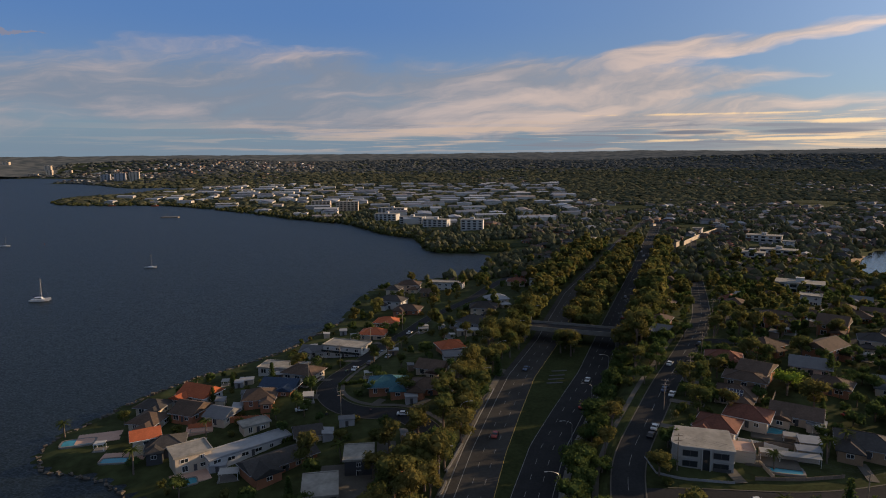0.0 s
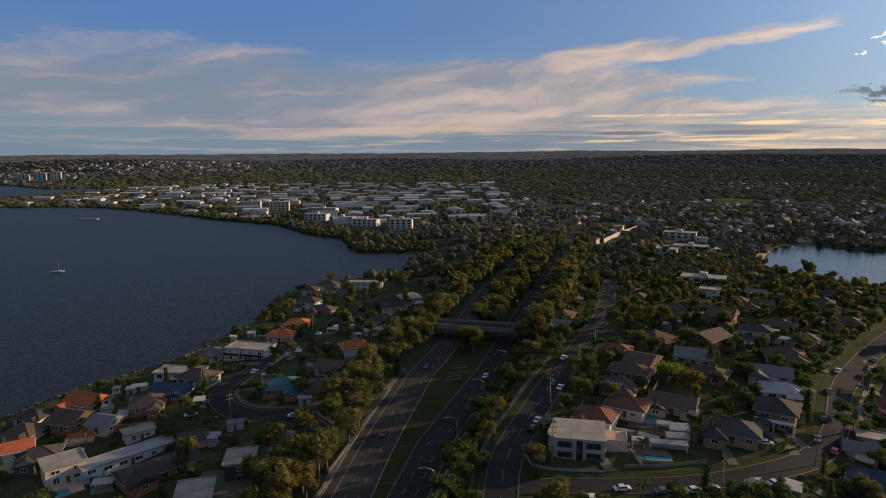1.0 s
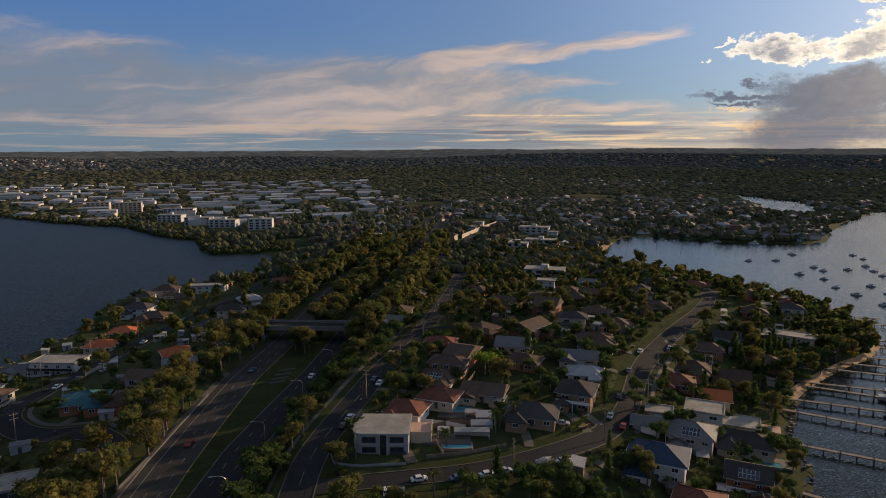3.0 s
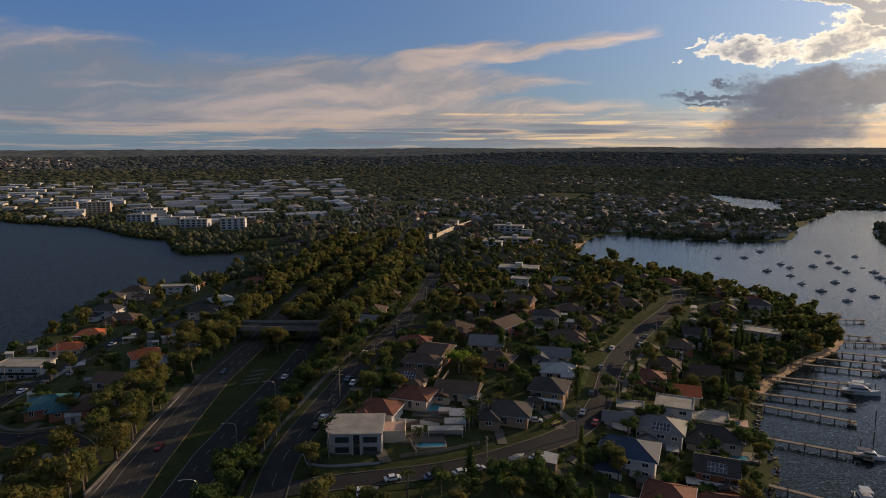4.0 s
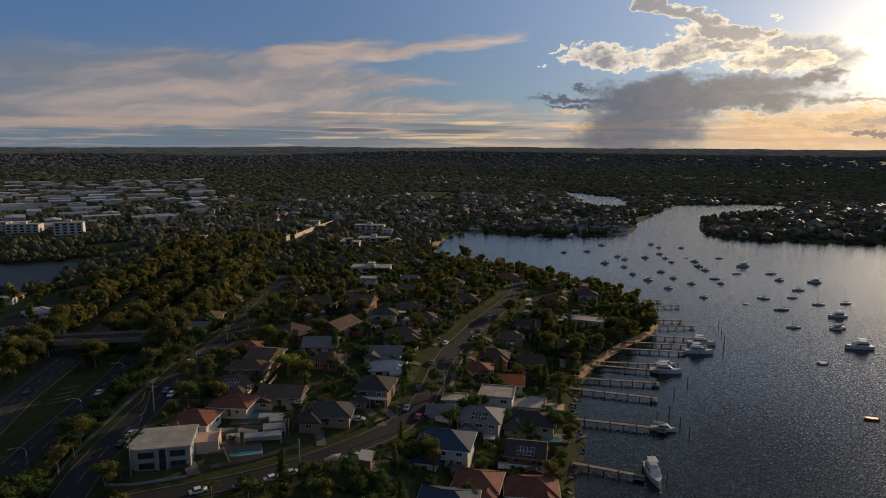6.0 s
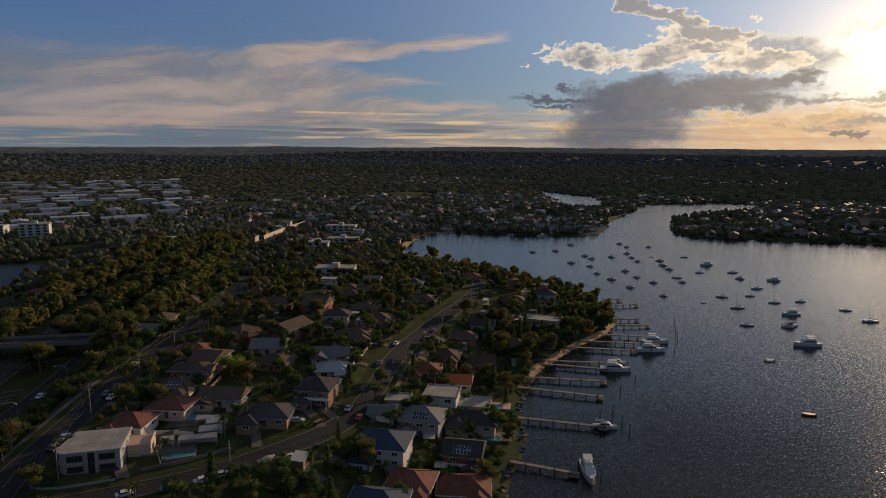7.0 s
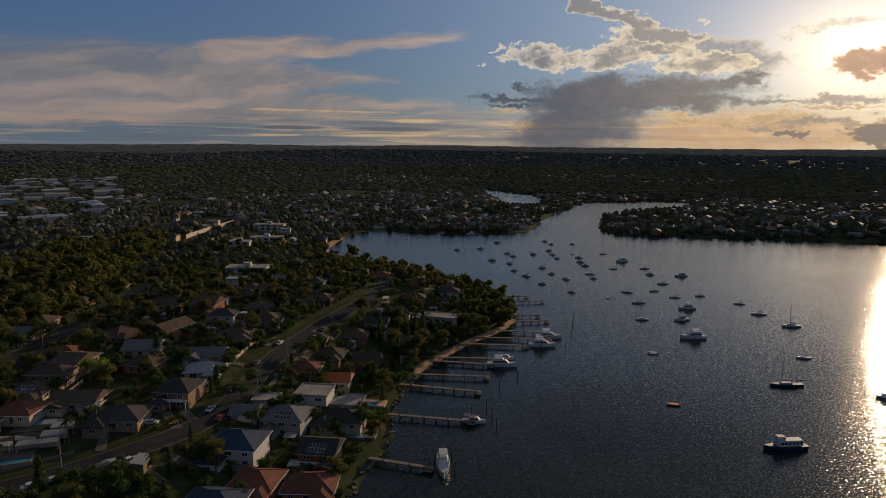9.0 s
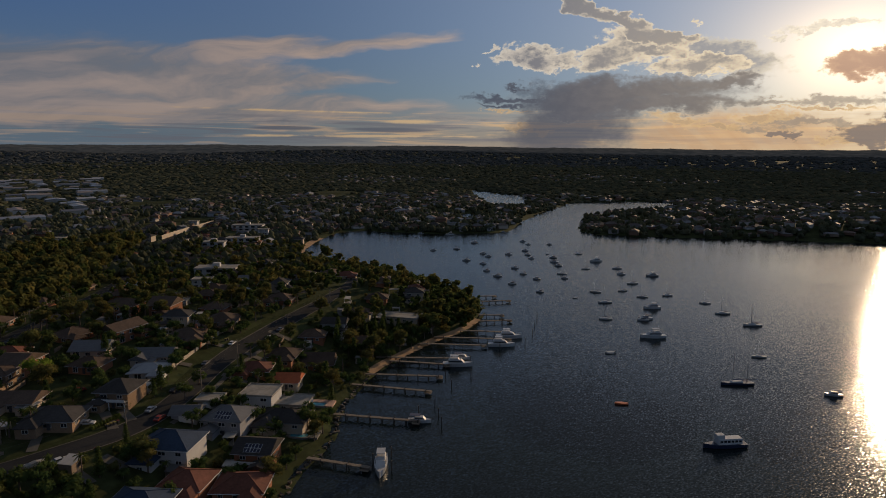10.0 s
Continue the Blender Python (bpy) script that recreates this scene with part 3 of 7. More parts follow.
def land(x, y, d=None):
    """Height of the ground."""
    x, y = np.asarray(x, float), np.asarray(y, float)
    d = from_shore(x, y) if d is None else d
    ridge = (4.6 + 12.1 * np.exp(-((y - 253) / 126) ** 2)) * (0.58 + 0.42 * smooth_step(-35, 52, x))
    west = smooth_step(46, -12, x)
    h = 0.5 + 1.5 * smooth_step(0, 5, d) + ridge * smooth_step(7, 69 + 34 * west, d) - 0.9
    r = np.hypot(x, y)
    far = smooth_step(1500, 4400, r)
    h = h + far * (68 + 12 * np.sin(x * 0.0011 + 1.3) * np.sin(y * 0.0009 + 0.5) + 9 * np.sin(x * 0.0037 + y * 0.0021)) * smooth_step(0, 500, d)
    h = h + 1.2 * np.sin(x * 0.021 + 0.7) * np.sin(y * 0.017) * smooth_step(20, 90, d)
    # the cutting of the highway
    west_edge, east_edge = highway_edges(y)
    off = np.maximum(west_edge - x, x - east_edge)
    cut = smooth_step(15, 3.5, off) * (y < 1150)
    h = h * (1 - cut) + highway_z(y) * cut
    return np.where(d < 0, np.maximum(-4, 0.5 + d * 0.35), h)


# ---- the ground sheet ----
def spread(lo, fine_lo, fine_hi, hi, step, grow=1.085):
    """Grid lines: even between fine_lo and fine_hi, ever wider outside."""
    mid = list(np.arange(fine_lo, fine_hi + step, step))
    out, s, v = [], step, mid[-1]
    while v < hi:
        s *= grow
        v += s
        out.append(v)
    inn, s, v = [], step, mid[0]
    while v > lo:
        s *= grow
        v -= s
        inn.append(v)
    return np.array(inn[::-1] + mid + out)


GX, GY = spread(-4800, -165, 365, 4800, 3.4), spread(-650, 110, 480, 4850, 3.4)
MX, MY = np.meshgrid(GX, GY)
GD = from_shore(MX.ravel(), MY.ravel()).reshape(MX.shape)
GZ = land(MX, MY, GD)


def sample(table, x, y):
    i = min(max(int(np.searchsorted(GX, x)) - 1, 0), len(GX) - 2)
    j = min(max(int(np.searchsorted(GY, y)) - 1, 0), len(GY) - 2)
    u, v = (x - GX[i]) / (GX[i + 1] - GX[i]), (y - GY[j]) / (GY[j + 1] - GY[j])
    return float((table[j, i] * (1 - u) + table[j, i + 1] * u) * (1 - v) + (table[j + 1, i] * (1 - u) + table[j + 1, i + 1] * u) * v)


def samples(table, x, y):
    i = np.clip(np.searchsorted(GX, x) - 1, 0, len(GX) - 2)
    j = np.clip(np.searchsorted(GY, y) - 1, 0, len(GY) - 2)
    u, v = (x - GX[i]) / (GX[i + 1] - GX[i]), (y - GY[j]) / (GY[j + 1] - GY[j])
    return (table[j, i] * (1 - u) + table[j, i + 1] * u) * (1 - v) + (table[j + 1, i] * (1 - u) + table[j + 1, i + 1] * u) * v


def gz(x, y):
    return sample(GZ, x, y)


def shore(x, y):
    return sample(GD, x, y)


def mesh_from(name, verts, faces, mats, index=None, smooth=False):
    me = bpy.data.meshes.new(name)
    me.from_pydata(verts, [], faces)
    for m in (mats if isinstance(mats, (list, tuple)) else [mats]):
        me.materials.append(m)
    if index is not None:
        me.polygons.foreach_set("material_index", np.asarray(index, np.int32))
    if smooth:
        me.polygons.foreach_set("use_smooth", np.ones(len(me.polygons), bool))
    me.update()
    return me


def grid_faces(nx, ny):
    a = (np.arange(ny - 1)[:, None] * nx + np.arange(nx - 1)[None, :]).ravel()
    return np.stack([a, a + 1, a + nx + 1, a + nx], 1).tolist()


_v = np.stack([MX.ravel(), MY.ravel(), GZ.ravel()], 1).tolist()
ground = tagged(new("ground", mesh_from("ground", _v, grid_faces(len(GX), len(GY)), EARTH, smooth=True)), "dark grassy ground sloping down to two bays", "ground", kind="structure")
_w = [(x, y, 0.0) for y in np.linspace(-650, 4800, 12) for x in np.linspace(-4800, 4800, 12)]
water = tagged(new("water", mesh_from("water", _w, grid_faces(12, 12), WATER)), "dark rippled bay water reflecting the evening sky", "water", kind="structure")


# ---- mesh helpers ----
def part(name, bm, mat, parent=None, label=""):
    me = bpy.data.meshes.new(name)
    bm.to_mesh(me)
    bm.free()
    for m in (mat if isinstance(mat, (list, tuple)) else [mat]):
        me.materials.append(m)
    ob = new(name, me)
    if parent:
        ob.parent = parent
    return tagged(ob, label)


FAMILY = {}


def again(ob, m):
    """A copy of a thing with all its parts at the pose m, sharing its meshes."""
    kin = FAMILY.setdefault(ob.name, (ob, *ob.children_recursive) if ob.name not in FAMILY else None)
    made = {}
    for o in kin:
        made[o] = o.copy()
        scene.collection.objects.link(made[o])
        made[o].parent = made.get(o.parent, o.parent)
        made[o].matrix_parent_inverse = o.matrix_parent_inverse
    made[ob].matrix_basis = m
    return made[ob]


def thing(name, m, label, category, group="", kind=""):
    ob = new(name)
    ob.matrix_world = m
    return tagged(ob, label, category, group, kind)


def block(bm, x0, x1, y0, y1, z0, z1, mi=0):
    v = [bm.verts.new(p) for p in ((x0, y0, z0), (x1, y0, z0), (x1, y1, z0), (x0, y1, z0), (x0, y0, z1), (x1, y0, z1), (x1, y1, z1), (x0, y1, z1))]
    for f in ((3, 2, 1, 0), (4, 5, 6, 7), (0, 1, 5, 4), (1, 2, 6, 5), (2, 3, 7, 6), (3, 0, 4, 7)):
        bm.faces.new([v[i] for i in f]).material_index = mi
    return v


def tube(bm, a, b, r0, r1=None, sides=6, mi=0):
    """A tapered rod from a to b."""
    a, b, r1 = Vector(a), Vector(b), r0 if r1 is None else r1
    d = (b - a).normalized()
    u = d.orthogonal().normalized()
    w = d.cross(u)
    rings = [[bm.verts.new(p + (u * math.cos(k * math.tau / sides) + w * math.sin(k * math.tau / sides)) * r) for k in range(sides)] for p, r in ((a, r0), (b, r1))]
    for k in range(sides):
        bm.faces.new((rings[0][k], rings[0][(k + 1) % sides], rings[1][(k + 1) % sides], rings[1][k])).material_index = mi
    bm.faces.new(rings[1]).material_index = mi
    bm.faces.new(rings[0][::-1]).material_index = mi


def ribbon(bm, line, offsets, lift, height=None, mi=0):
    """A strip that follows the ground along a line; offsets: its lateral lines; height(x, y): another surface to lie on."""
    rows = []
    for k, p in enumerate(line):
        a, b = line[max(k - 1, 0)], line[min(k + 1, len(line) - 1)]
        d = Vector((b[0] - a[0], b[1] - a[1])).normalized()
        row = []
        for o in offsets:
            x, y = p[0] + d.y * o, p[1] - d.x * o
            row.append(bm.verts.new((x, y, (height(x, y) if height else gz(x, y)) + lift)))
        rows.append(row)
    for r0, r1 in zip(rows, rows[1:]):
        for i in range(len(offsets) - 1):
            bm.faces.new((r0[i], r0[i + 1], r1[i + 1], r1[i])).material_index = mi


def densify(points, step=3.0, smooth=2):
    p = np.array(points, float)
    for _ in range(smooth):
        q = np.stack([0.75 * p[:-1] + 0.25 * p[1:], 0.25 * p[:-1] + 0.75 * p[1:]], 1).reshape(-1, 2)
        p = np.vstack([p[:1], q, p[-1:]])
    seg = np.hypot(*np.diff(p, axis=0).T)
    s = np.concatenate([[0], np.cumsum(seg)])
    u = np.arange(0, s[-1], step)
    return [(float(a), float(b)) for a, b in zip(np.interp(u, s, p[:, 0]), np.interp(u, s, p[:, 1]))]


# ---- roads ----
def dashes(bm, line, offset, lift, every=4, count=1, width=0.14):
    for k in range(0, len(line) - count - 1, every):
        ribbon(bm, line[k:k + count + 1], [offset - width / 2, offset + width / 2], lift)


HW_YS = np.arange(72, 900, 3.0)
WEST_EDGE = [(float(highway_edges(y)[0]), float(y)) for y in HW_YS]
EAST_EDGE = [(float(highway_edges(y)[1]), float(y)) for y in HW_YS]
road = thing("highway", Matrix(), "two dark asphalt carriageways with worn lane lines", "road", kind="structure")
bm = bmesh.new()
ribbon(bm, WEST_EDGE, [-2.6, 0, 3.4, 6.8, 10.6], 0.16)
part("carriageway", bm, OLD_ASPHALT, road, "worn greyish asphalt carriageway")
bm = bmesh.new()
ribbon(bm, EAST_EDGE, [-10.8, -7.4, -3.7, 0, 1.4], 0.16)
part("carriageway", bm, ASPHALT, road)
bm = bmesh.new()
for edge, a, b in ((WEST_EDGE, 3.5, 7.0), (EAST_EDGE, -3.6, -7.2)):
    for o in (a, b):
        dashes(bm, edge, o, 0.19, 3, 1)
part("lane_marking", bm, WHITE_LINE, road)
bm = bmesh.new()
ribbon(bm, WEST_EDGE, [-0.1, 0.1], 0.19)
ribbon(bm, EAST_EDGE, [-0.1, 0.1], 0.19)
ribbon(bm, EAST_EDGE, [-10.7, -10.55], 0.19)
part("edge_line", bm, WHITE_LINE, road)
bm = bmesh.new()
ribbon(bm, WEST_EDGE, [10.35, 10.5], 0.19)
part("edge_line", bm, YELLOW_LINE, road)
bm = bmesh.new()
ribbon(bm, WEST_EDGE[:60], [-5.0, -2.6], 0.10)
part("verge", bm, PATHWAY, road, "bare sandy verge")
bm = bmesh.new()
ribbon(bm, EAST_EDGE[:70], [1.4, 3.6], 0.12)
part("verge", bm, CONCRETE, road, "pale concrete shoulder path")
bm = bmesh.new()
for p, q in zip(WEST_EDGE[:52], WEST_EDGE[1:53]):
    tube(bm, (p[0] - 2.7, p[1], gz(p[0] - 2.7, p[1]) + 0.75), (q[0] - 2.7, q[1], gz(q[0] - 2.7, q[1]) + 0.75), 0.16, sides=4)
    tube(bm, (p[0] - 2.75, p[1], gz(p[0] - 2.7, p[1]) - 0.2), (p[0] - 2.75, p[1], gz(p[0] - 2.7, p[1]) + 0.8), 0.07, sides=4)
part("guard_rail", bm, STEEL, road)

# median with mown grass and dug trenches
bm = bmesh.new()
rows = []
for y in HW_YS[:75]:
    w, e = highway_edges(y)
    rows.append([bm.verts.new((x, float(y), gz(x, float(y)) + 0.12)) for x in np.linspace(w + 10.9, e - 11.1, 4)])
for r0, r1 in zip(rows, rows[1:]):
    for i in range(3):
        bm.faces.new((r0[i], r0[i + 1], r1[i + 1], r1[i]))
tagged(part("median", bm, GRASS), "mown grass strip between the carriageways", "median", kind="structure")

SIDE = densify([(20, 95), (38, 128), (41.5, 150), (44.5, 162), (49, 173), (57.5, 190), (69, 214), (83, 240), (97, 268), (114, 304), (130, 350), (150, 410), (178, 500), (205, 590), (240, 690)])
CROSS = densify([(43, 148), (56, 148), (70, 147.5), (87, 147), (106, 150.5), (125, 157), (140, 167), (152, 180), (170, 206), (199, 234), (222, 252.5), (238, 265), (262, 290), (285, 330)])
LEFT = densify([(-8, 182), (-14, 196), (-24, 207), (-36, 208), (-47, 214), (-55, 226), (-54, 246), (-48, 269), (-42, 298), (-33, 320), (-23, 357), (-10, 376), (5, 400), (18, 440), (30, 480)])
BACK = densify([(97, 268), (130, 262), (165, 262), (200, 275), (238, 292)])
NORTH = densify([(114, 304), (160, 330), (215, 352), (260, 372), (290, 400)])
STREETS = [("side_street", SIDE, 8.4, "quiet asphalt street beside the highway hedge"), ("cross_street", CROSS, 6.4, "suburban street curving between the houses"),
           ("west_street", LEFT, 7.4, "suburban street along the western waterfront"), ("back_street", BACK, 6.5, "narrow suburban street between back yards"), ("north_street", NORTH, 7.0, "suburban street among trees")]
for name, line, width, label in STREETS:
    st = thing(name, Matrix(), label, "road", kind="structure")
    h = width / 2
    bm = bmesh.new()
    ribbon(bm, line, [-h, -h / 2, 0, h / 2, h], 0.17 if name != "cross_street" else 0.19)
    part("carriageway", bm, ASPHALT, st)
    for sgn in (-1, 1):
        bm = bmesh.new()
        a, b = sgn * h, sgn * (h + 0.35)
        ribbon(bm, line[3:], [min(a, b), max(a, b)], 0.30)
        part("kerb", bm, PATHWAY, st)
    if name == "side_street":
        bm = bmesh.new()
        dashes(bm, line, 0.0, 0.22, 4, 2, 0.12)
        part("lane_marking", bm, WHITE_LINE, st)
for line, o, label in ((SIDE[4:70], -8.2, "sandy footpath beside the hedge"), (CROSS[34:60], 6.2, "concrete footpath on the verge"), (LEFT[4:60], 6.0, "concrete footpath on the verge")):
    bm = bmesh.new()
    ribbon(bm, line, [o - 0.8, o, o + 0.8], 0.15)
    tagged(part("pavement", bm, PATHWAY), label, "pavement", kind="structure")
bm = bmesh.new()
ribbon(bm, SIDE[8:90], [-7.0, -6.2, -5.2], 0.13)
ribbon(bm, CROSS[4:60], [3.6, 5.0, 6.4], 0.13)
ribbon(bm, CROSS[4:90], [-6.4, -5.0, -3.6], 0.11)
tagged(part("grass_verge", bm, GRASS), "mown grass verge beside the street", "grass", kind="structure")

# beach along the jetties
BEACH = densify([(231, 194), (245, 203), (259, 210), (282, 221), (302, 227), (325, 243)])
bm = bmesh.new()
ribbon(bm, BEACH, [-3.6, -2.2, -0.8, 0.8], 0.25)
tagged(part("beach", bm, SAND), "narrow orange sand beach below the gardens", "beach", kind="structure")
NBEACH = densify([(318, 510), (324, 538), (336, 554), (352, 580), (372, 605)])
bm = bmesh.new()
ribbon(bm, NBEACH, [-6, -3, 1], 0.3)
tagged(part("beach", bm, SAND), "curved sand beach at the head of the bay", "beach", kind="structure")

# bridge over the highway
deck = thing("road_bridge", pose(48, 287, 0, 0, 0, -17), "concrete road bridge over the sunken highway", "bridge")
bm = bmesh.new()
block(bm, -30, 30, -5.5, 5.5, 16.3, 17.3)
part("deck", bm, CONCRETE, deck)
bm = bmesh.new()
block(bm, -31, 31, -4.6, 4.6, 17.3, 17.36)
part("carriageway", bm, ASPHALT, deck)
for y in (-5.4, 5.1):
    bm = bmesh.new()
    block(bm, -30, 30, y, y + 0.3, 17.3, 18.3)
    part("parapet", bm, CONCRETE, deck)
for x in (-21, -2, 21):
    for y in (-3.5, 0, 3.5):
        bm = bmesh.new()
        tube(bm, (x, y, 8.5), (x, y, 16.3), 0.5, sides=10)
        part("pier", bm, CONCRETE, deck)
for x in (-30, 27):
    bm = bmesh.new()
    block(bm, x, x + 3, -5.5, 5.5, 9.5, 16.3)
    part("abutment", bm, CONCRETE, deck)


# ---- houses ----
TAKEN = []


def roof_mesh(kind, L, W, rise, over=0.85, thick=0.2):
    """A roof on the plane z = 0 over a plan of L by W; kind: hip, gable or flat."""
    bm = bmesh.new()
    x, y = L / 2 + over, W / 2 + over
    if kind == "flat":
        block(bm, -x + 0.3, x - 0.3, -y + 0.3, y - 0.3, 0, 0.35)
        for a, b, c, d in ((-x + 0.3, x - 0.3, -y + 0.3, -y + 0.6), (-x + 0.3, x - 0.3, y - 0.6, y - 0.3), (-x + 0.3, -x + 0.6, -y + 0.6, y - 0.6), (x - 0.6, x - 0.3, -y + 0.6, y - 0.6)):
            block(bm, a, b, c, d, 0.35, 0.62)
        return bm
    ridge = max(x - y, 0.05) if kind == "hip" else x
    low = [bm.verts.new(p) for p in ((-x, -y, -0.05), (x, -y, -0.05), (x, y, -0.05), (-x, y, -0.05))]
    eave = [bm.verts.new((v.co.x, v.co.y, thick)) for v in low]
    top = [bm.verts.new((-ridge, 0, rise + thick)), bm.verts.new((ridge, 0, rise + thick))]
    for k in range(4):
        bm.faces.new((low[k], low[(k + 1) % 4], eave[(k + 1) % 4], eave[k]))
    bm.faces.new(low[::-1])
    bm.faces.new((eave[0], eave[1], top[1], top[0]))
    bm.faces.new((eave[2], eave[3], top[0], top[1]))
    bm.faces.new((eave[1], eave[2], top[1]))
    bm.faces.new((eave[3], eave[0], top[0]))
    return bm


def window(parent, x, y, z, w, h, face, frame_mat=None):
    """A framed window on the wall face 's', 'n', 'e' or 'w' of a body."""
    turn = {"s": 0, "e": 90, "n": 180, "w": -90}[face]
    m = pose(x, y, z, 0, 0, turn)
    bm = bmesh.new()
    for a, b, c, d in ((-w / 2, w / 2, -h / 2, -h / 2 + 0.1), (-w / 2, w / 2, h / 2 - 0.1, h / 2), (-w / 2, -w / 2 + 0.1, -h / 2 + 0.1, h / 2 - 0.1), (w / 2 - 0.1, w / 2, -h / 2 + 0.1, h / 2 - 0.1), (-0.05, 0.05, -h / 2 + 0.1, h / 2 - 0.1)):
        block(bm, a, b, -0.10, 0.04, c, d)
    fr = part("window", bm, frame_mat or TRIM, parent)
    fr.matrix_local = m
    bm = bmesh.new()
    block(bm, -w / 2 + 0.1, w / 2 - 0.1, -0.05, 0.03, -h / 2 + 0.1, h / 2 - 0.1)
    part("pane", bm, GLASS, fr)
    return fr


def house(x, y, rot, L, W, storeys=1, roof="hip", wall=None, tiles=None, label="", rise=None, solar=False, balcony=False, base=0.0, garage=False, z=None, chimney=False, plain=False, wing=None):
    """A house with its front to the south of its own axes. Returns it."""
    wall, tiles = wall or BRICK, tiles or BROWN_TILE
    L, W = L * 0.9, W * 0.88
    c, s = math.cos(radians(rot)), math.sin(radians(rot))
    corners = [(x + a * L / 2 * c - b * W / 2 * s, y + a * L / 2 * s + b * W / 2 * c) for a in (-1, 1) for b in (-1, 1)]
    low, high = min(gz(*p) for p in corners), max(gz(*p) for p in corners)
    floor = (low + 0.3 * (high - low) if z is None else z) + 0.45 * base
    H = 2.65 * storeys + 0.1
    TAKEN.append((x, y, 0.5 * math.hypot(L, W)))
    top = thing("house", pose(x, y, floor, 0, 0, rot), label, "house", "houses")
    bm = bmesh.new()
    block(bm, -L / 2, L / 2, -W / 2, W / 2, low - floor - 0.6, H)
    if roof == "gable":
        r = rise or W * 0.25
        for sx in (-1, 1):
            a, b = sx * L / 2, sx * (L / 2 - 0.2)
            v = [bm.verts.new(p) for p in ((a, -W / 2, H), (a, W / 2, H), (a, 0, H + r), (b, -W / 2, H), (b, W / 2, H), (b, 0, H + r))]
            for f in ((0, 1, 2), (5, 4, 3), (0, 3, 4, 1), (1, 4, 5, 2), (2, 5, 3, 0)):
                bm.faces.new([v[i] for i in f])
        bmesh.ops.recalc_face_normals(bm, faces=bm.faces)
    part("wall", bm, wall, top)
    r = rise or W * (0.25 if roof != "flat" else 0)
    rf = part("roof", roof_mesh(roof, L, W, r), tiles, top)
    rf.location.z = H
    if roof != "flat":
        bm = bmesh.new()
        ox, oy = L / 2 + 0.87, W / 2 + 0.87
        for a, b, c2, d in ((-ox, ox, -oy - 0.1, -oy), (-ox, ox, oy, oy + 0.1), (-ox - 0.1, -ox, -oy, oy), (ox, ox + 0.1, -oy, oy)):
            block(bm, a, b, c2, d, -0.06, 0.12)
        gut = part("gutter", bm, TRIM if tiles in (RED_TILE, ORANGE_TILE, NAVY_TILE) else GREY_WALL, top)
        gut.location.z = H
        if roof == "hip" and max(L / 2 - W / 2, 0) > 0.5:
            bm = bmesh.new()
            rd = L / 2 - W / 2
            tube(bm, (-rd, 0, r + 0.24), (rd, 0, r + 0.24), 0.14, sides=5)
            for sx in (-1, 1):
                for sy in (-1, 1):
                    tube(bm, (sx * rd, 0, r + 0.24), (sx * (L / 2 + 0.82), sy * (W / 2 + 0.82), 0.24), 0.12, sides=5)
            part("ridge_tiles", bm, tiles, rf)
    rng = random.Random(int(x * 7 + y * 13))
    if wing is None:
        wing = roof != "flat" and L > 9 and rng.random() < 0.8
    if wing:
        # a cross wing under its own roof
        wl, ww, side = W * 0.5, L * rng.uniform(0.36, 0.46), rng.choice((-1, 1))
        cx, cy, wh = side * (L / 2 - ww / 2 - 0.1), -W / 2 - wl / 2 + W * 0.12, H - (0.2 if storeys == 1 else 2.4)
        bm = bmesh.new()
        block(bm, -ww / 2, ww / 2, -wl / 2, wl / 2, low - floor - 0.6, wh)
        wg = part("wing", bm, wall, top)
        wg.location = (cx, cy, 0)
        wr = part("wing_roof", roof_mesh("hip" if roof == "hip" else "gable", wl + W * 0.5, ww, ww * 0.25, 0.6), tiles, top)
        wr.matrix_local = pose(cx, cy + W * 0.25, wh, 0, 0, 90)
        window(wg, 0, -wl / 2, 1.5, 1.8, 1.3, "s")
    for k in range(storeys):
        zc = 2.65 * k + 1.45
        for face, span, off in (("s", L, -W / 2), ("e", W, L / 2), ("w", W, -L / 2)):
            if face == ("w" if x < 0 else "e" if x > 130 else ""):
                continue
            n = max(1, int(span / 4.2)) if not plain else (2 if face == "s" else 1 if face == "e" and k == 0 else 0)
            for i in range(n):
                u = (i + 0.5) / n * span - span / 2
                w = rng.choice((1.4, 1.8, 2.4))
                px, py = (u, off) if face == "s" else (off, u)
                window(top, px, py, zc, w, 1.3 if k or face != "s" or i != 0 else 2.0, face)
    if garage:
        bm = bmesh.new()
        block(bm, -2.4, 2.4, -0.1, 0.05, 0.05, 2.3)
        for i in range(4):
            block(bm, -2.35, 2.35, -0.13, -0.1, 0.15 + i * 0.54, 0.6 + i * 0.54)
        gd = part("garage_door", bm, TRIM, top)
        gd.location = (L / 2 - 3.2, -W / 2 - 0.12, 0)
    else:
        bm = bmesh.new()
        block(bm, -0.5, 0.5, -0.08, 0.05, 0.05, 2.1)
        dr = part("door", bm, DARK_TRIM, top)
        dr.location = (0.4, -W / 2 - 0.06, 0)
    if chimney:
        bm = bmesh.new()
        block(bm, -0.45, 0.45, -0.3, 0.3, -1.0, r + 0.9)
        block(bm, -0.52, 0.52, -0.37, 0.37, r + 0.9, r + 1.05)
        ch = part("chimney", bm, BRICK, rf)
        ch.location = (L * 0.22, W * 0.18, 0)
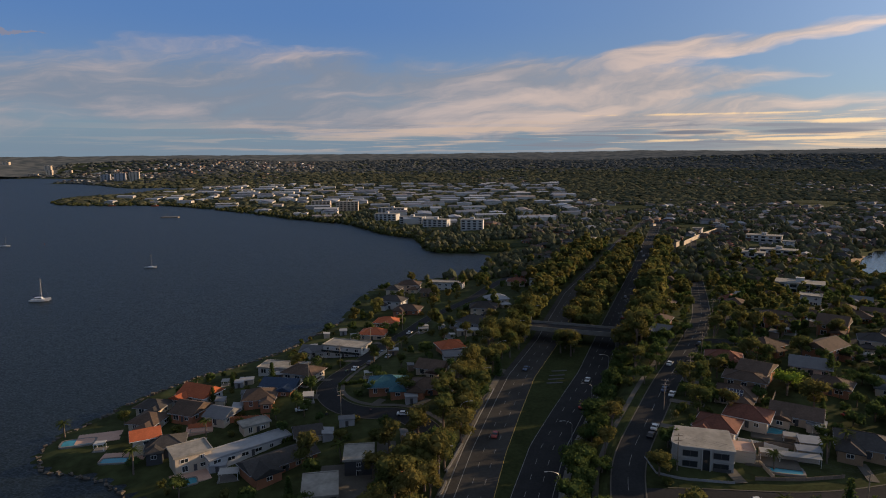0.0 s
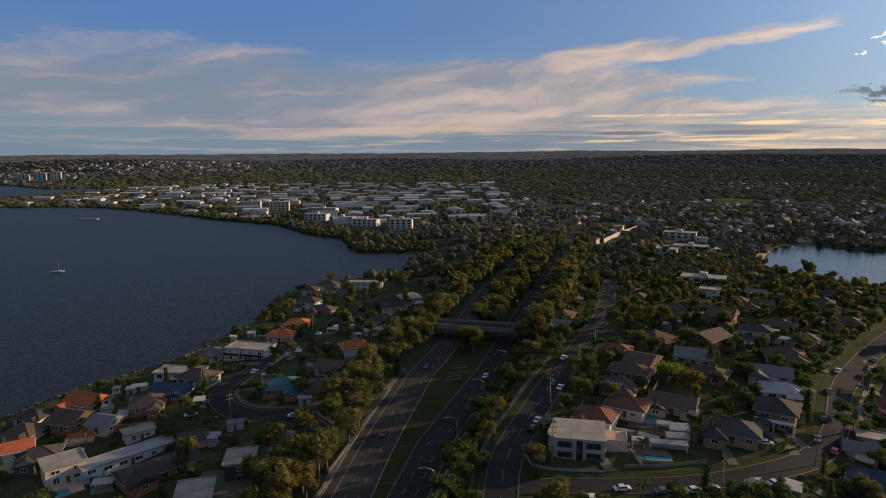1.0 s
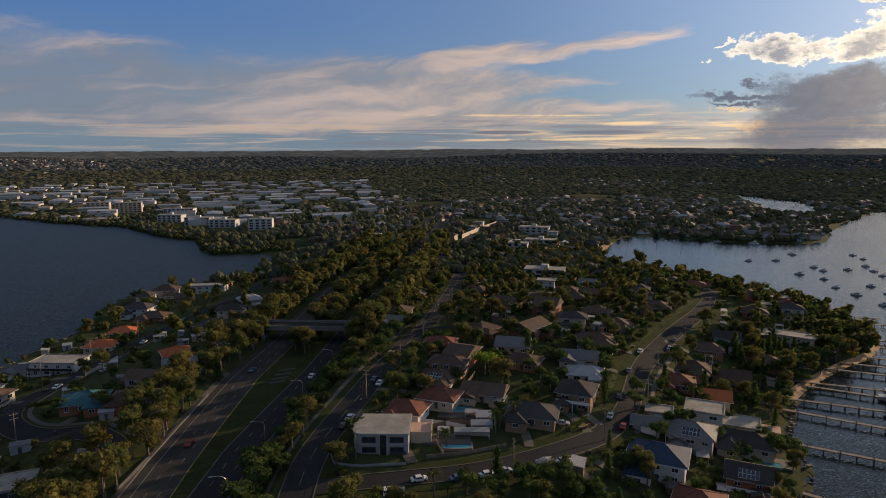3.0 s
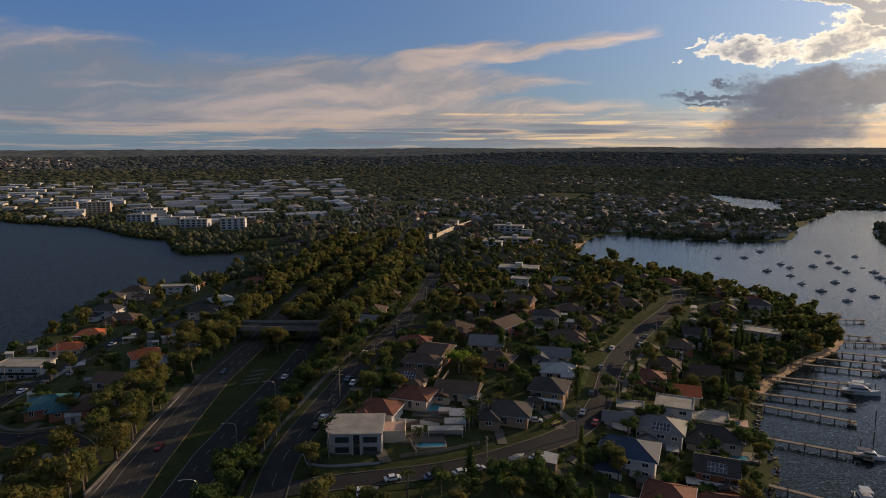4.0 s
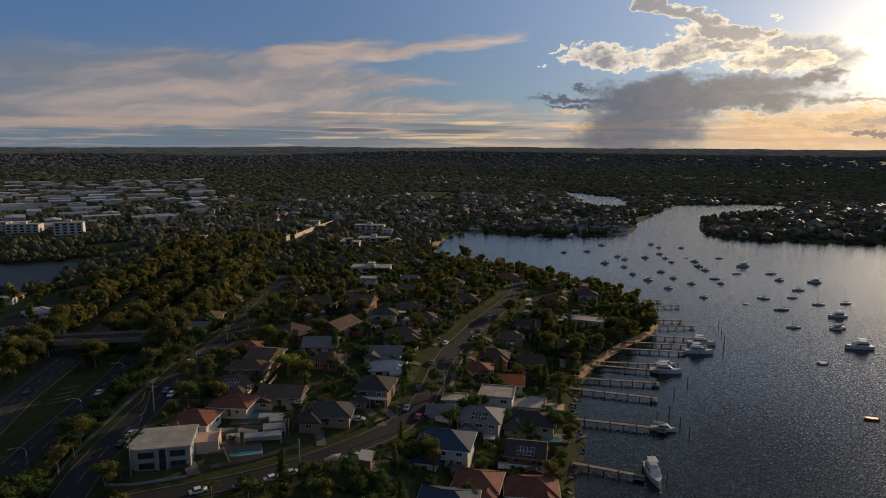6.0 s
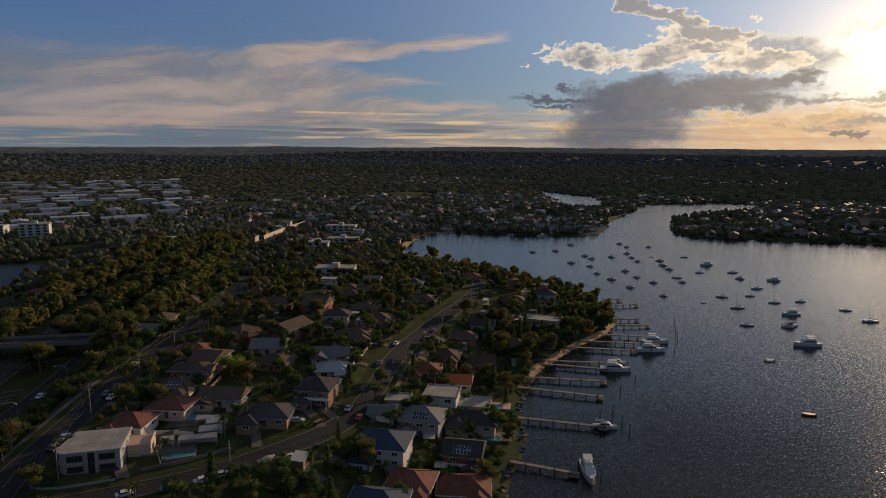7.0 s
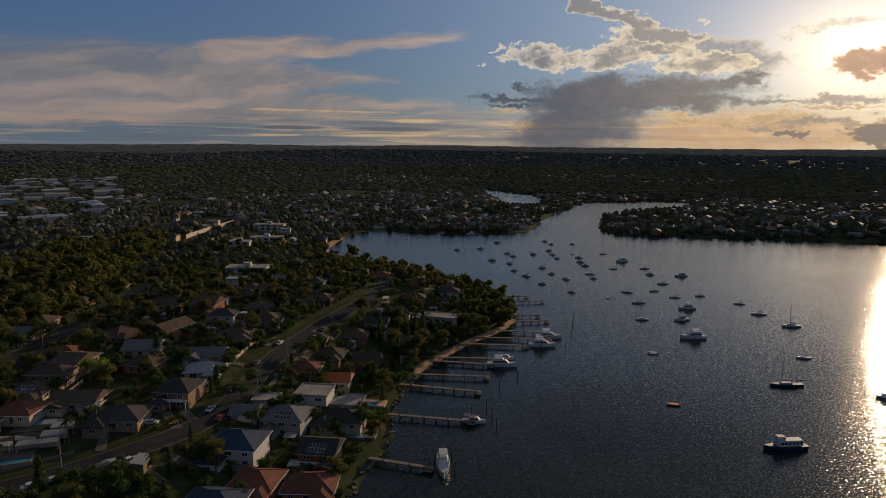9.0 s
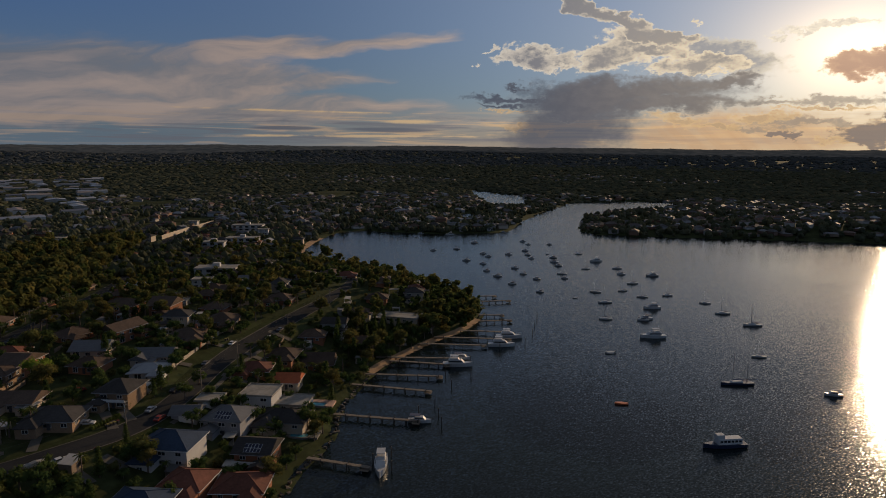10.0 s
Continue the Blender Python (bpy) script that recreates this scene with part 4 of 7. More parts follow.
    if solar and roof != "flat":
        slope = math.atan2(r, W / 2 + 0.85)
        for i in range(5):
            for j in range(2):
                bm = bmesh.new()
                block(bm, -0.5, 0.5, -0.8, 0.8, 0, 0.05, 0)
                block(bm, -0.46, 0.46, -0.76, 0.76, 0.05, 0.06, 1)
                pn = part("solar_panel", bm, [TRIM, SOLAR], rf)
                d = 1.6 + 1.7 * j
                pn.matrix_local = pose((i - 2) * 1.05, -(W / 2 + 0.85) + d * math.cos(slope), 0.24 + d * math.sin(slope) + 0.05, math.degrees(slope), 0, 0)
    if balcony:
        bm = bmesh.new()
        block(bm, -L / 2, L / 2, -W / 2 - 2.0, -W / 2, 2.75, 2.95)
        bal = part("balcony", bm, CONCRETE, top)
        bm = bmesh.new()
        block(bm, -L / 2, L / 2, -W / 2 - 2.0, -W / 2 - 1.95, 2.95, 3.9)
        part("railing", bm, GLASS if wall is WHITE_WALL else TRIM, bal)
        for sx in (-1, 0, 1):
            bm = bmesh.new()
            tube(bm, (sx * (L / 2 - 0.2), -W / 2 - 1.8, low - floor - 0.4), (sx * (L / 2 - 0.2), -W / 2 - 1.8, 2.75), 0.12)
            part("post", bm, TRIM, bal)
    return top


# the large pale house on the corner
def corner_house():
    x, y, rot, L, W = 65.5, 167.0, -14, 15.5, 13.0
    fl = gz(66, 162) - 0.2
    TAKEN.append((x, y, 11))
    top = thing("house", pose(x, y, fl, 0, 0, rot), "large pale two-storey house with a weathered flat roof and rounded corner", "house", "houses")
    bm = bmesh.new()
    outline = [(L / 2, -W / 2), (L / 2, W / 2), (-L / 2 + 1.5, W / 2)] + [(-L / 2 + 3.2 - 3.2 * math.sin(k * math.pi / 12), -W / 2 + 3.2 - 3.2 * math.cos(k * math.pi / 12)) for k in range(6, -1, -1)]
    for z0, z1, grow in ((-1.2, 5.9, 0.0), (5.9, 6.35, 0.35), (2.85, 3.05, 0.2)):
        a = [bm.verts.new((px * (1 + grow / 8), py * (1 + grow / 7), z0)) for px, py in outline]
        b = [bm.verts.new((v.co.x, v.co.y, z1)) for v in a]
        for k in range(len(a)):
            bm.faces.new((a[k], a[(k + 1) % len(a)], b[(k + 1) % len(a)], b[k]))
        bm.faces.new(b)
        bm.faces.new(a[::-1])
    part("wall", bm, PALE_WALL, top)
    bm = bmesh.new()
    bm.faces.new([bm.verts.new((px * 1.01, py * 1.01, 6.37)) for px, py in outline])
    part("roof", bm, FLAT_ROOF, top, "stained grey flat roof")
    for zc in (1.45, 4.4):
        for u in (-3.2, 4.6):
            window(top, u, -W / 2 - 0.05, zc, 3.9, 1.7, "s", DARK_TRIM)
        for v in (-3, 1, 4.5):
            window(top, L / 2 + 0.02, v, zc, 1.5, 1.5, "e")
            window(top, -L / 2 - 0.02, v + 1.2, zc, 1.6, 1.6, "w", DARK_TRIM)
    bm = bmesh.new()
    block(bm, -0.2, 1.7, -W / 2 - 0.25, -W / 2, -0.6, 5.8)
    part("stair_window", bm, GLASS, top, "tall dark stair window")
    for u in (-0.35, 1.75):
        bm = bmesh.new()
        block(bm, u, u + 0.3, -W / 2 - 0.6, -W / 2, -0.8, 5.9)
        part("pilaster", bm, PALE_WALL, top)
    bm = bmesh.new()
    block(bm, 2.6, 7.2, -W / 2 - 0.15, -W / 2, -0.9, 1.0)
    part("garage_door", bm, DARK_TRIM, top)
    ann = thing("garage", pose(77, 167.5, gz(77, 167) - 0.3, 0, 0, -14), "low garage with a pink tiled roof terrace", "garage")
    bm = bmesh.new()
    block(bm, -3, 3, -3.4, 3.4, -1, 3.4)
    part("wall", bm, CREAM_WALL, ann)
    bm = bmesh.new()
    block(bm, -3.1, 3.1, -3.5, 3.5, 3.4, 3.5)
    part("terrace", bm, TERRACE, ann)
    bm = bmesh.new()
    block(bm, -3.1, 3.1, -3.5, -3.3, 3.5, 3.75)
    block(bm, 2.9, 3.1, -3.3, 3.5, 3.5, 4.3)
    part("parapet", bm, CREAM_WALL, ann)


corner_house()
house(75, 180, -32, 12, 11, 1, "hip", WHITE_WALL, RED_TILE, "white house with a red tiled hip roof", base=2.4)
house(87, 187, -32, 13, 11, 1, "hip", CREAM_WALL, RED_TILE, "cream house with a red tiled roof and terrace", base=2.0, balcony=False)
house(90, 204, -30, 13, 12, 1, "hip", CREAM_WALL, BROWN_TILE, "low house with solar panels on a brown roof", solar=True)
house(103, 190, -30, 15, 11, 1, "gable", CREAM_WALL, BROWN_TILE, "long low house with a dark tiled roof")
house(103, 219, -38, 10, 16, 2, "gable", BRICK, BROWN_TILE, "orange brick two-storey house with a brown gable roof", rise=2.4)
house(96, 211, -29, 14, 10, 2, "hip", TAN_BRICK, BROWN_TILE, "brown brick house with a low hip roof", rise=1.6)
house(113, 171, -28, 16, 12, 1, "hip", TAN_BRICK, SLATE_TILE, "brick bungalow with a grey tiled hip roof", base=1.6)
house(132, 180, -36, 12, 13, 2, "hip", TAN_BRICK, SLATE_TILE, "tan two-storey house with skylights and balconies", balcony=True)
house(139, 242, 35, 16, 11, 2, "gable", BRICK, BROWN_TILE, "brick two-storey house with a dark roof")
house(121, 253, 32, 13, 12, 1, "hip", BRICK, BROWN_TILE, "brick house with a brown roof")
house(127, 229, -26, 14, 12, 1, "gable", CREAM_WALL, GREY_METAL, "low house with a pale metal roof")
house(162, 227, -22, 15, 13, 1, "hip", BRICK, BROWN_TILE, "brick bungalow with a broad brown roof", chimney=True)
house(147, 211, -28, 15, 10, 1, "gable", CREAM_WALL, GREY_METAL, "cream cottage with a grey metal roof")
house(143, 197, -24, 13, 10, 1, "hip", WHITE_WALL, PALE_METAL, "white house with a pale metal roof")
house(161, 276, -38, 12, 13, 2, "gable", BRICK, BROWN_TILE, "brick house with a steep brown gable", rise=3.2)
house(182, 265, -40, 12, 11, 1, "hip", BRICK, BROWN_TILE, "brick house with a dark roof")
house(180, 243, -27, 14, 14, 1, "hip", TAN_BRICK, BROWN_TILE, "wide brick house under a brown roof")
house(144, 291, -36, 18, 13, 2, "hip", BRICK, BROWN_TILE, "brick house with a brown hip roof", rise=2.4)
# by the eastern shore
house(142, 147, -38, 17, 14, 2, "hip", WHITE_WALL, NAVY_TILE, "white two-storey house with a blue glazed hip roof", base=0.6)
house(143, 129, -40, 13, 12, 1, "hip", BRICK, RED_TILE, "brick house with a dark red hip roof", base=2.2)
house(156, 122, -32, 15, 12, 1, "hip", BRICK, RED_TILE, "brick house with a red tiled roof", base=2.2)
house(130, 122, -36, 16, 13, 1, "hip", WHITE_WALL, NAVY_TILE, "white house with a dark blue hip roof", base=1.2)
house(165, 138, -38, 12, 12, 2, "gable", BRICK, SLATE_TILE, "brick two-storey house with rows of solar panels", solar=True, balcony=True)
house(162, 160, -40, 14, 13, 2, "hip", GREY_WALL, GREY_METAL, "grey two-storey house with a metal roof and solar panels", solar=True)
house(150, 167, -30, 9, 8, 1, "gable", GREY_WALL, GREY_METAL, "small garage with a grey metal roof", garage=True)
house(159, 174, -32, 9, 7, 1, "flat", CREAM_WALL, FLAT_ROOF, "flat-roofed tan garage by the street", garage=True)
house(177, 175, -38, 13, 12, 2, "flat", WHITE_WALL, FLAT_ROOF, "modern white house with stepped flat roofs", base=1.0)
house(188, 170, -38, 12, 11, 1, "flat", WHITE_WALL, FLAT_ROOF, "low modern white wing with a flat roof", base=2.2)
house(180, 158, -38, 18, 12, 1, "hip", CREAM_WALL, SLATE_TILE, "cream house with a wide slate-grey hip roof", base=2.4)
house(192, 189, -34, 10, 11, 1, "gable", CREAM_WALL, ORANGE_TILE, "cream house with an orange tiled gable", base=2.0)
house(182, 199, -32, 13, 11, 1, "hip", BRICK, RED_TILE, "brick house with a faded red roof")
house(232, 237, -34, 12, 10, 2, "gable", WHITE_WALL, SLATE_TILE, "white two-storey house among dark trees")
house(198, 212, -36, 13, 12, 1, "hip", BRICK, BROWN_TILE, "brick house with a dark brown roof")
house(211, 206, -30, 15, 12, 1, "gable", BRICK, BROWN_TILE, "brick house with a steep brown gable", rise=4.0)
house(272, 244, -48, 24, 11, 2, "flat", CREAM_WALL, FLAT_ROOF, "long cream flat-roofed block above the beach")
house(240, 222, -34, 15, 12, 1, "hip", TAN_BRICK, BROWN_TILE, "low house with a brown roof behind the beach", base=1.4)
house(218, 230, -31, 12, 11, 1, "hip", BRICK, BROWN_TILE, "brick house with a brown roof")
house(252, 252, -36, 14, 11, 1, "hip", CREAM_WALL, BROWN_TILE, "cream house with a brown hip roof")
house(215, 268, -36, 14, 12, 1, "hip", BRICK, BROWN_TILE, "brick house with a brown hip roof")
# by the western shore
house(-106, 233, -20, 14, 12, 1, "gable", WHITE_WALL, ORANGE_TILE, "white house with a bright orange tiled roof", base=1.8, rise=3.2)
house(-87, 181, 38, 12, 10, 2, "flat", CREAM_WALL, FLAT_ROOF, "cream two-storey house with a flat white roof", base=0.8)
house(-71, 188, 43, 30, 7, 1, "flat", WHITE_WALL, PALE_METAL, "long white house with a pale flat roof", base=1.0)
house(-58, 179, 43, 24, 10, 1, "gable", BRICK, SLATE_TILE, "long brick house with a dark roof", base=0.8)
house(-107, 192, 30, 9, 9, 2, "gable", CREAM_WALL, ORANGE_TILE, "house with an arched wall and orange tiled roof")
house(-99, 190, 20, 12, 10, 1, "hip", DARK_WALL, SLATE_TILE, "dark house with a dark hip roof", base=2.0)
house(-78, 222, 10, 12, 12, 1, "hip", BRICK, BROWN_TILE, "brick house with a brown hip roof", base=1.4)
house(-73, 233, -8, 15, 10, 1, "gable", BRICK, NAVY_TILE, "brick house with a dark blue gable roof", base=1.6)
house(-67, 243, -18, 15, 11, 2, "hip", CREAM_WALL, BROWN_TILE, "cream two-storey house with a tan roof")
house(-82, 265, -8, 22, 11, 1, "flat", WHITE_WALL, FLAT_ROOF, "low white house with a wide flat roof", base=1.5)
house(-58, 288, -16, 22, 12, 2, "flat", WHITE_WALL, FLAT_ROOF, "large white two-storey house with a flat cream roof", balcony=True, base=0.6)
house(-50, 318, -6, 14, 11, 1, "hip", CREAM_WALL, ORANGE_TILE, "cream house with an orange tiled roof", base=1.0)
house(-74, 292, -8, 14, 9, 1, "gable", WHITE_WALL, GREY_METAL, "white cottage with a dark gable roof", base=1.0)
house(-30, 226, 4, 15, 12, 1, "hip", BRICK, TEAL_TILE, "brick house with a teal tiled hip roof and white terrace", base=1.4, balcony=False)
house(-13, 223, -6, 17, 11, 1, "hip", BRICK, BROWN_TILE, "long brick house with a brown roof")
house(-14, 243, -20, 12, 11, 1, "gable", CREAM_WALL, BROWN_TILE, "cream house with a brown gable roof")
house(-4, 256, 10, 14, 10, 1, "flat", WHITE_WALL, GREY_METAL, "low white house with a pale skillion roof")
house(-32, 174, 8, 9, 11, 2, "flat", DARK_WALL, FLAT_ROOF, "black modern house with a white flat roof")
house(-40, 158, 12, 10, 14, 2, "flat", DARK_WALL, FLAT_ROOF, "black modern house with a pale patched roof")
house(-74, 203, 38, 10, 6, 1, "flat", CREAM_WALL, FLAT_ROOF, "small flat-roofed cream building")
house(-53, 195, 20, 9, 9, 1, "gable", CREAM_WALL, SLATE_TILE, "small cottage with a dark roof")
house(-101, 214, -16, 10, 13, 1, "gable", BRICK, BROWN_TILE, "brick house with a brown gable", base=1.6)
house(-114, 208, -8, 11, 11, 1, "hip", CREAM_WALL, BROWN_TILE, "cream house with a tan hip roof", base=1.0)
house(-88, 210, -18, 9, 10, 1, "gable", CREAM_WALL, GREY_METAL, "low house with a grey roof", base=1.0)
house(-120, 223, -7, 11, 9, 1, "hip", CREAM_WALL, SLATE_TILE, "house with a dark roof by the water", base=0.6)
house(-49, 391, -18, 18, 12, 2, "hip", WHITE_WALL, SLATE_TILE, "white two-storey house with a dark hip roof")
house(-43, 441, -6, 16, 12, 2, "hip", CREAM_WALL, BROWN_TILE, "cream house with a dark roof by the bay")
house(-16, 441, -10, 26, 9, 2, "flat", WHITE_WALL, FLAT_ROOF, "long white terrace of flat-roofed houses")
house(4, 305, -26, 18, 12, 2, "hip", GREY_WALL, SLATE_TILE, "dark-roofed two-storey house with white edges")
house(8, 342, -4, 15, 12, 2, "hip", CREAM_WALL, SLATE_TILE, "cream two-storey house with a dark roof")
house(-37, 373, -13, 16, 11, 1, "hip", BRICK, BROWN_TILE, "brick house with a dark roof", base=1.0)
house(-8, 272, 20, 12, 11, 1, "hip", BRICK, ORANGE_TILE, "brick house with an orange tiled roof")
house(16, 362, 16, 13, 11, 2, "hip", CREAM_WALL, PALE_METAL, "cream two-storey house with a pale metal roof")
house(-46, 343, -8, 14, 11, 1, "hip", BRICK, ORANGE_TILE, "brick house with an orange tiled roof", base=1.0)
house(50, 424, -16, 18, 13, 2, "flat", WHITE_WALL, FLAT_ROOF, "white flat-roofed house among trees")


# ---- many more houses behind, of a few models ----
ROAD_POINTS = np.array([(px, py, width / 2) for _, line, width, _ in STREETS for px, py in line])


def near_road(x, y, gap):
    w, e = highway_edges(y)
    if y < 900 and w - 16 < x < e + 16:
        return True
    return bool(np.any((ROAD_POINTS[:, 0] - x) ** 2 + (ROAD_POINTS[:, 1] - y) ** 2 < (ROAD_POINTS[:, 2] + gap) ** 2))


def free(x, y, r):
    return all((x - a) ** 2 + (y - b) ** 2 > (r + c) ** 2 for a, b, c in TAKEN)


MODELS = []
for k, (L, W, st, rf, wl, tl, lb) in enumerate(((15, 12, 1, "hip", BRICK, BROWN_TILE, "brick house with a brown tiled hip roof"), (13, 11, 1, "gable", TAN_BRICK, BROWN_TILE, "tan brick house with a brown gable roof"),
                                              (14, 12, 2, "hip", CREAM_WALL, SLATE_TILE, "cream two-storey house with a grey roof"), (16, 12, 1, "hip", CREAM_WALL, RED_TILE, "cream house with a red tiled roof"),
                                              (14, 11, 2, "flat", WHITE_WALL, FLAT_ROOF, "white two-storey house with a flat roof"), (13, 11, 1, "gable", WHITE_WALL, GREY_METAL, "white house with a grey metal roof"),
                                              (15, 11, 1, "hip", BRICK, SLATE_TILE, "brick house with a slate-grey roof"), (12, 10, 1, "gable", CREAM_WALL, PALE_METAL, "cream cottage with a pale metal roof"))):
    x0, y0 = 195 + 28 * (k % 4), 330 + 30 * (k // 4)
    MODELS.append(house(x0, y0, -30, L * 0.84, W * 0.84, st, rf, wl, tl, lb, plain=True))
rng = random.Random(5)
count = 0
for _ in range(9000):
    if count >= 165:
        break
    x, y = rng.uniform(-70, 620), rng.uniform(190, 760)
    if (x < highway_edges(y)[0] and y < 420) or math.hypot(x, y) > 800 or shore(x, y) < 13 or (x < 60 and y > 470) or not free(x, y, 8.2) or near_road(x, y, 9.5):
        continue
    if math.degrees(math.atan2(x, y)) > 66:
        continue
    TAKEN.append((x, y, 7.2))
    rot = rng.choice((-32, 58, -32, -26)) + rng.uniform(-6, 6) if x > 40 else rng.choice((-12, 78)) + rng.uniform(-8, 8)
    again(rng.choices(MODELS, (5, 5, 2, 1.4, 0.6, 1.0, 3, 0.6))[0], pose(x, y, max(gz(x, y), 0.8) + 0.1, 0, 0, rot))
    count += 1


# ---- trees ----
def leafy(bm, centre, size, n, rng, leaf):
    """Leaf sprays over a lumpy ball, round a rough core."""
    for _ in range(n):
        d = Vector((rng.gauss(0, 1), rng.gauss(0, 1), rng.gauss(0, 0.8))).normalized()
        p = Vector(centre) + Vector((d.x * size[0], d.y * size[1], d.z * size[2])) * rng.uniform(0.78, 1.12)
        u = (d + Vector((rng.gauss(0, 0.7), rng.gauss(0, 0.7), rng.gauss(0, 0.7)))).normalized()
        a = u.orthogonal().normalized() * leaf * rng.uniform(0.6, 1.2)
        b = u.cross(a).normalized() * leaf * rng.uniform(0.5, 1.1)
        bm.faces.new([bm.verts.new(q) for q in (p - a, p - b * 0.6, p + a, p + b)])


def core(bm, centre, size, rng):
    m = Matrix.Translation(centre) @ Matrix.Diagonal((size[0] * 0.76, size[1] * 0.76, size[2] * 0.76, 1))
    r = bmesh.ops.create_icosphere(bm, subdivisions=1, radius=1, matrix=m)
    for v in r["verts"]:
        v.co += Vector((rng.gauss(0, 0.1), rng.gauss(0, 0.1), rng.gauss(0, 0.1))) * size[0]


def tree(kind, seed, m, label):
    rng = random.Random(seed)
    top = thing(kind, m, label, "palm" if kind == "palm_tree" else "tree", kind.replace("_", " ") + "s")
    bm = bmesh.new()
    cr = bmesh.new()
    if kind == "gum_tree":
        h = rng.uniform(9, 11)
        tube(bm, (0, 0, -0.5), (0.2, 0.1, h * 0.5), 0.36, 0.22)
        for k in range(7):
            a = k * 0.9 + rng.uniform(0, 0.6)
            z = h * rng.uniform(0.42, 0.98)
            rr = rng.uniform(1.4, 3.2) * (1.15 - 0.45 * z / h)
            c = (math.cos(a) * rr, math.sin(a) * rr, z)
            tube(bm, (0.15, 0.1, h * 0.42), c, 0.16, 0.05, 5)
            s = rng.uniform(1.4, 2.2)
            core(cr, c, (s, s, s * 0.72), rng)
            leafy(cr, c, (s, s, s * 0.75), 120, rng, 0.30)
        core(cr, (0, 0, h * 0.8), (2.2, 2.2, 2.0), rng)
        leafy(cr, (0, 0, h * 0.8), (2.4, 2.4, 2.2), 140, rng, 0.30)
        leaves = LEAF_GUM
    elif kind == "garden_tree" or kind == "bright_tree":
        h = rng.uniform(5, 7)
        tube(bm, (0, 0, -0.5), (0, 0, h * 0.55), 0.24, 0.14)
        for k in range(6):
            a = k * 1.05 + rng.uniform(0, 0.5)
            c = (math.cos(a) * 1.5, math.sin(a) * 1.5, h * rng.uniform(0.5, 0.85))
            tube(bm, (0, 0, h * 0.4), c, 0.1, 0.04, 5)
            s = rng.uniform(1.2, 1.7)
            core(cr, c, (s, s, s * 0.85), rng)
            leafy(cr, c, (s, s, s * 0.9), 75, rng, 0.28)
        leaves = LEAF_BRIGHT if kind == "bright_tree" else LEAF_DARK
    elif kind == "shrub":
        tube(bm, (0, 0, -0.4), (0, 0, 1.0), 0.12, 0.08)
        for k in range(4):
            a = k * 1.6 + rng.uniform(0, 0.6)
            c = (math.cos(a) * 0.9, math.sin(a) * 0.9, rng.uniform(0.9, 1.9))
            s = rng.uniform(0.9, 1.4)
            core(cr, c, (s, s, s), rng)
            leafy(cr, c, (s, s, s), 60, rng, 0.24)
        leaves = LEAF_GUM
    elif kind == "conifer":
        h = rng.uniform(8, 11)
        tube(bm, (0, 0, -0.5), (0, 0, h * 0.9), 0.26, 0.05)
        for k in range(9):
            z = h * (0.15 + 0.09 * k)
            s = 2.1 * (1 - z / h) + 0.3
            core(cr, (0, 0, z), (s * 0.8, s * 0.8, 0.6), rng)
            leafy(cr, (0, 0, z), (s, s, 0.6), 55, rng, 0.3)
        leaves = LEAF_DARK
    else:
        h = rng.uniform(5.5, 7.5)
        tube(bm, (0, 0, -0.4), (0.2, 0.1, h), 0.26, 0.2, 8)
        for k in range(22):
            a, up = k * 2.4, rng.uniform(-0.2, 0.9)
            prev, out = None, 2.6
            for j in range(5):
                u = j / 4
                p = Vector((0.2 + math.cos(a) * out * u, 0.1 + math.sin(a) * out * u, h + up * out * u - 1.5 * u * u))
                side = Vector((-math.sin(a), math.cos(a), -0.25)) * (0.34 * (1 - 0.75 * u))
                row = [cr.verts.new(p - side), cr.verts.new(p + Vector((0, 0, 0.12))), cr.verts.new(p + side)]
                if prev:
                    cr.faces.new((prev[0], prev[1], row[1], row[0]))
                    cr.faces.new((prev[1], prev[2], row[2], row[1]))
                prev = row
        leaves = LEAF_PALM
    part("trunk", bm, BARK, top)
    part("crown", cr, leaves, top)
    return top


SPECIES = {"gum_tree": "tall gum tree with an uneven olive crown", "garden_tree": "dark green leafy garden tree", "shrub": "rounded olive roadside shrub", "conifer": "dark green conical pine tree", "palm_tree": "palm with drooping dark fronds", "bright_tree": "bright lime-green leafy tree"}
STOCK, NUMBER = {}, {}
TREES, BEYOND = {}, []


def crowded(x, y, r):
    i, j = int(x // 8), int(y // 8)
    return any((x - a) ** 2 + (y - b) ** 2 < r * r for u in (-1, 0, 1) for v in (-1, 0, 1) for a, b in TREES.get((i + u, j + v), ()))


def on_road(x, y, gap=0.8):
    w, e = highway_edges(y)
    if w - 3.4 < x < w + 11 or e - 11.5 < x < e + 3.8 or (y < 262 and w < x < e):
        return True
    return bool(np.any((ROAD_POINTS[:, 0] - x) ** 2 + (ROAD_POINTS[:, 1] - y) ** 2 < (ROAD_POINTS[:, 2] + gap) ** 2))


def clear_of_houses(x, y, gap):
    t = np.array(TAKEN)
    return bool(np.all((t[:, 0] - x) ** 2 + (t[:, 1] - y) ** 2 > (gap + 0.64 * t[:, 2]) ** 2))


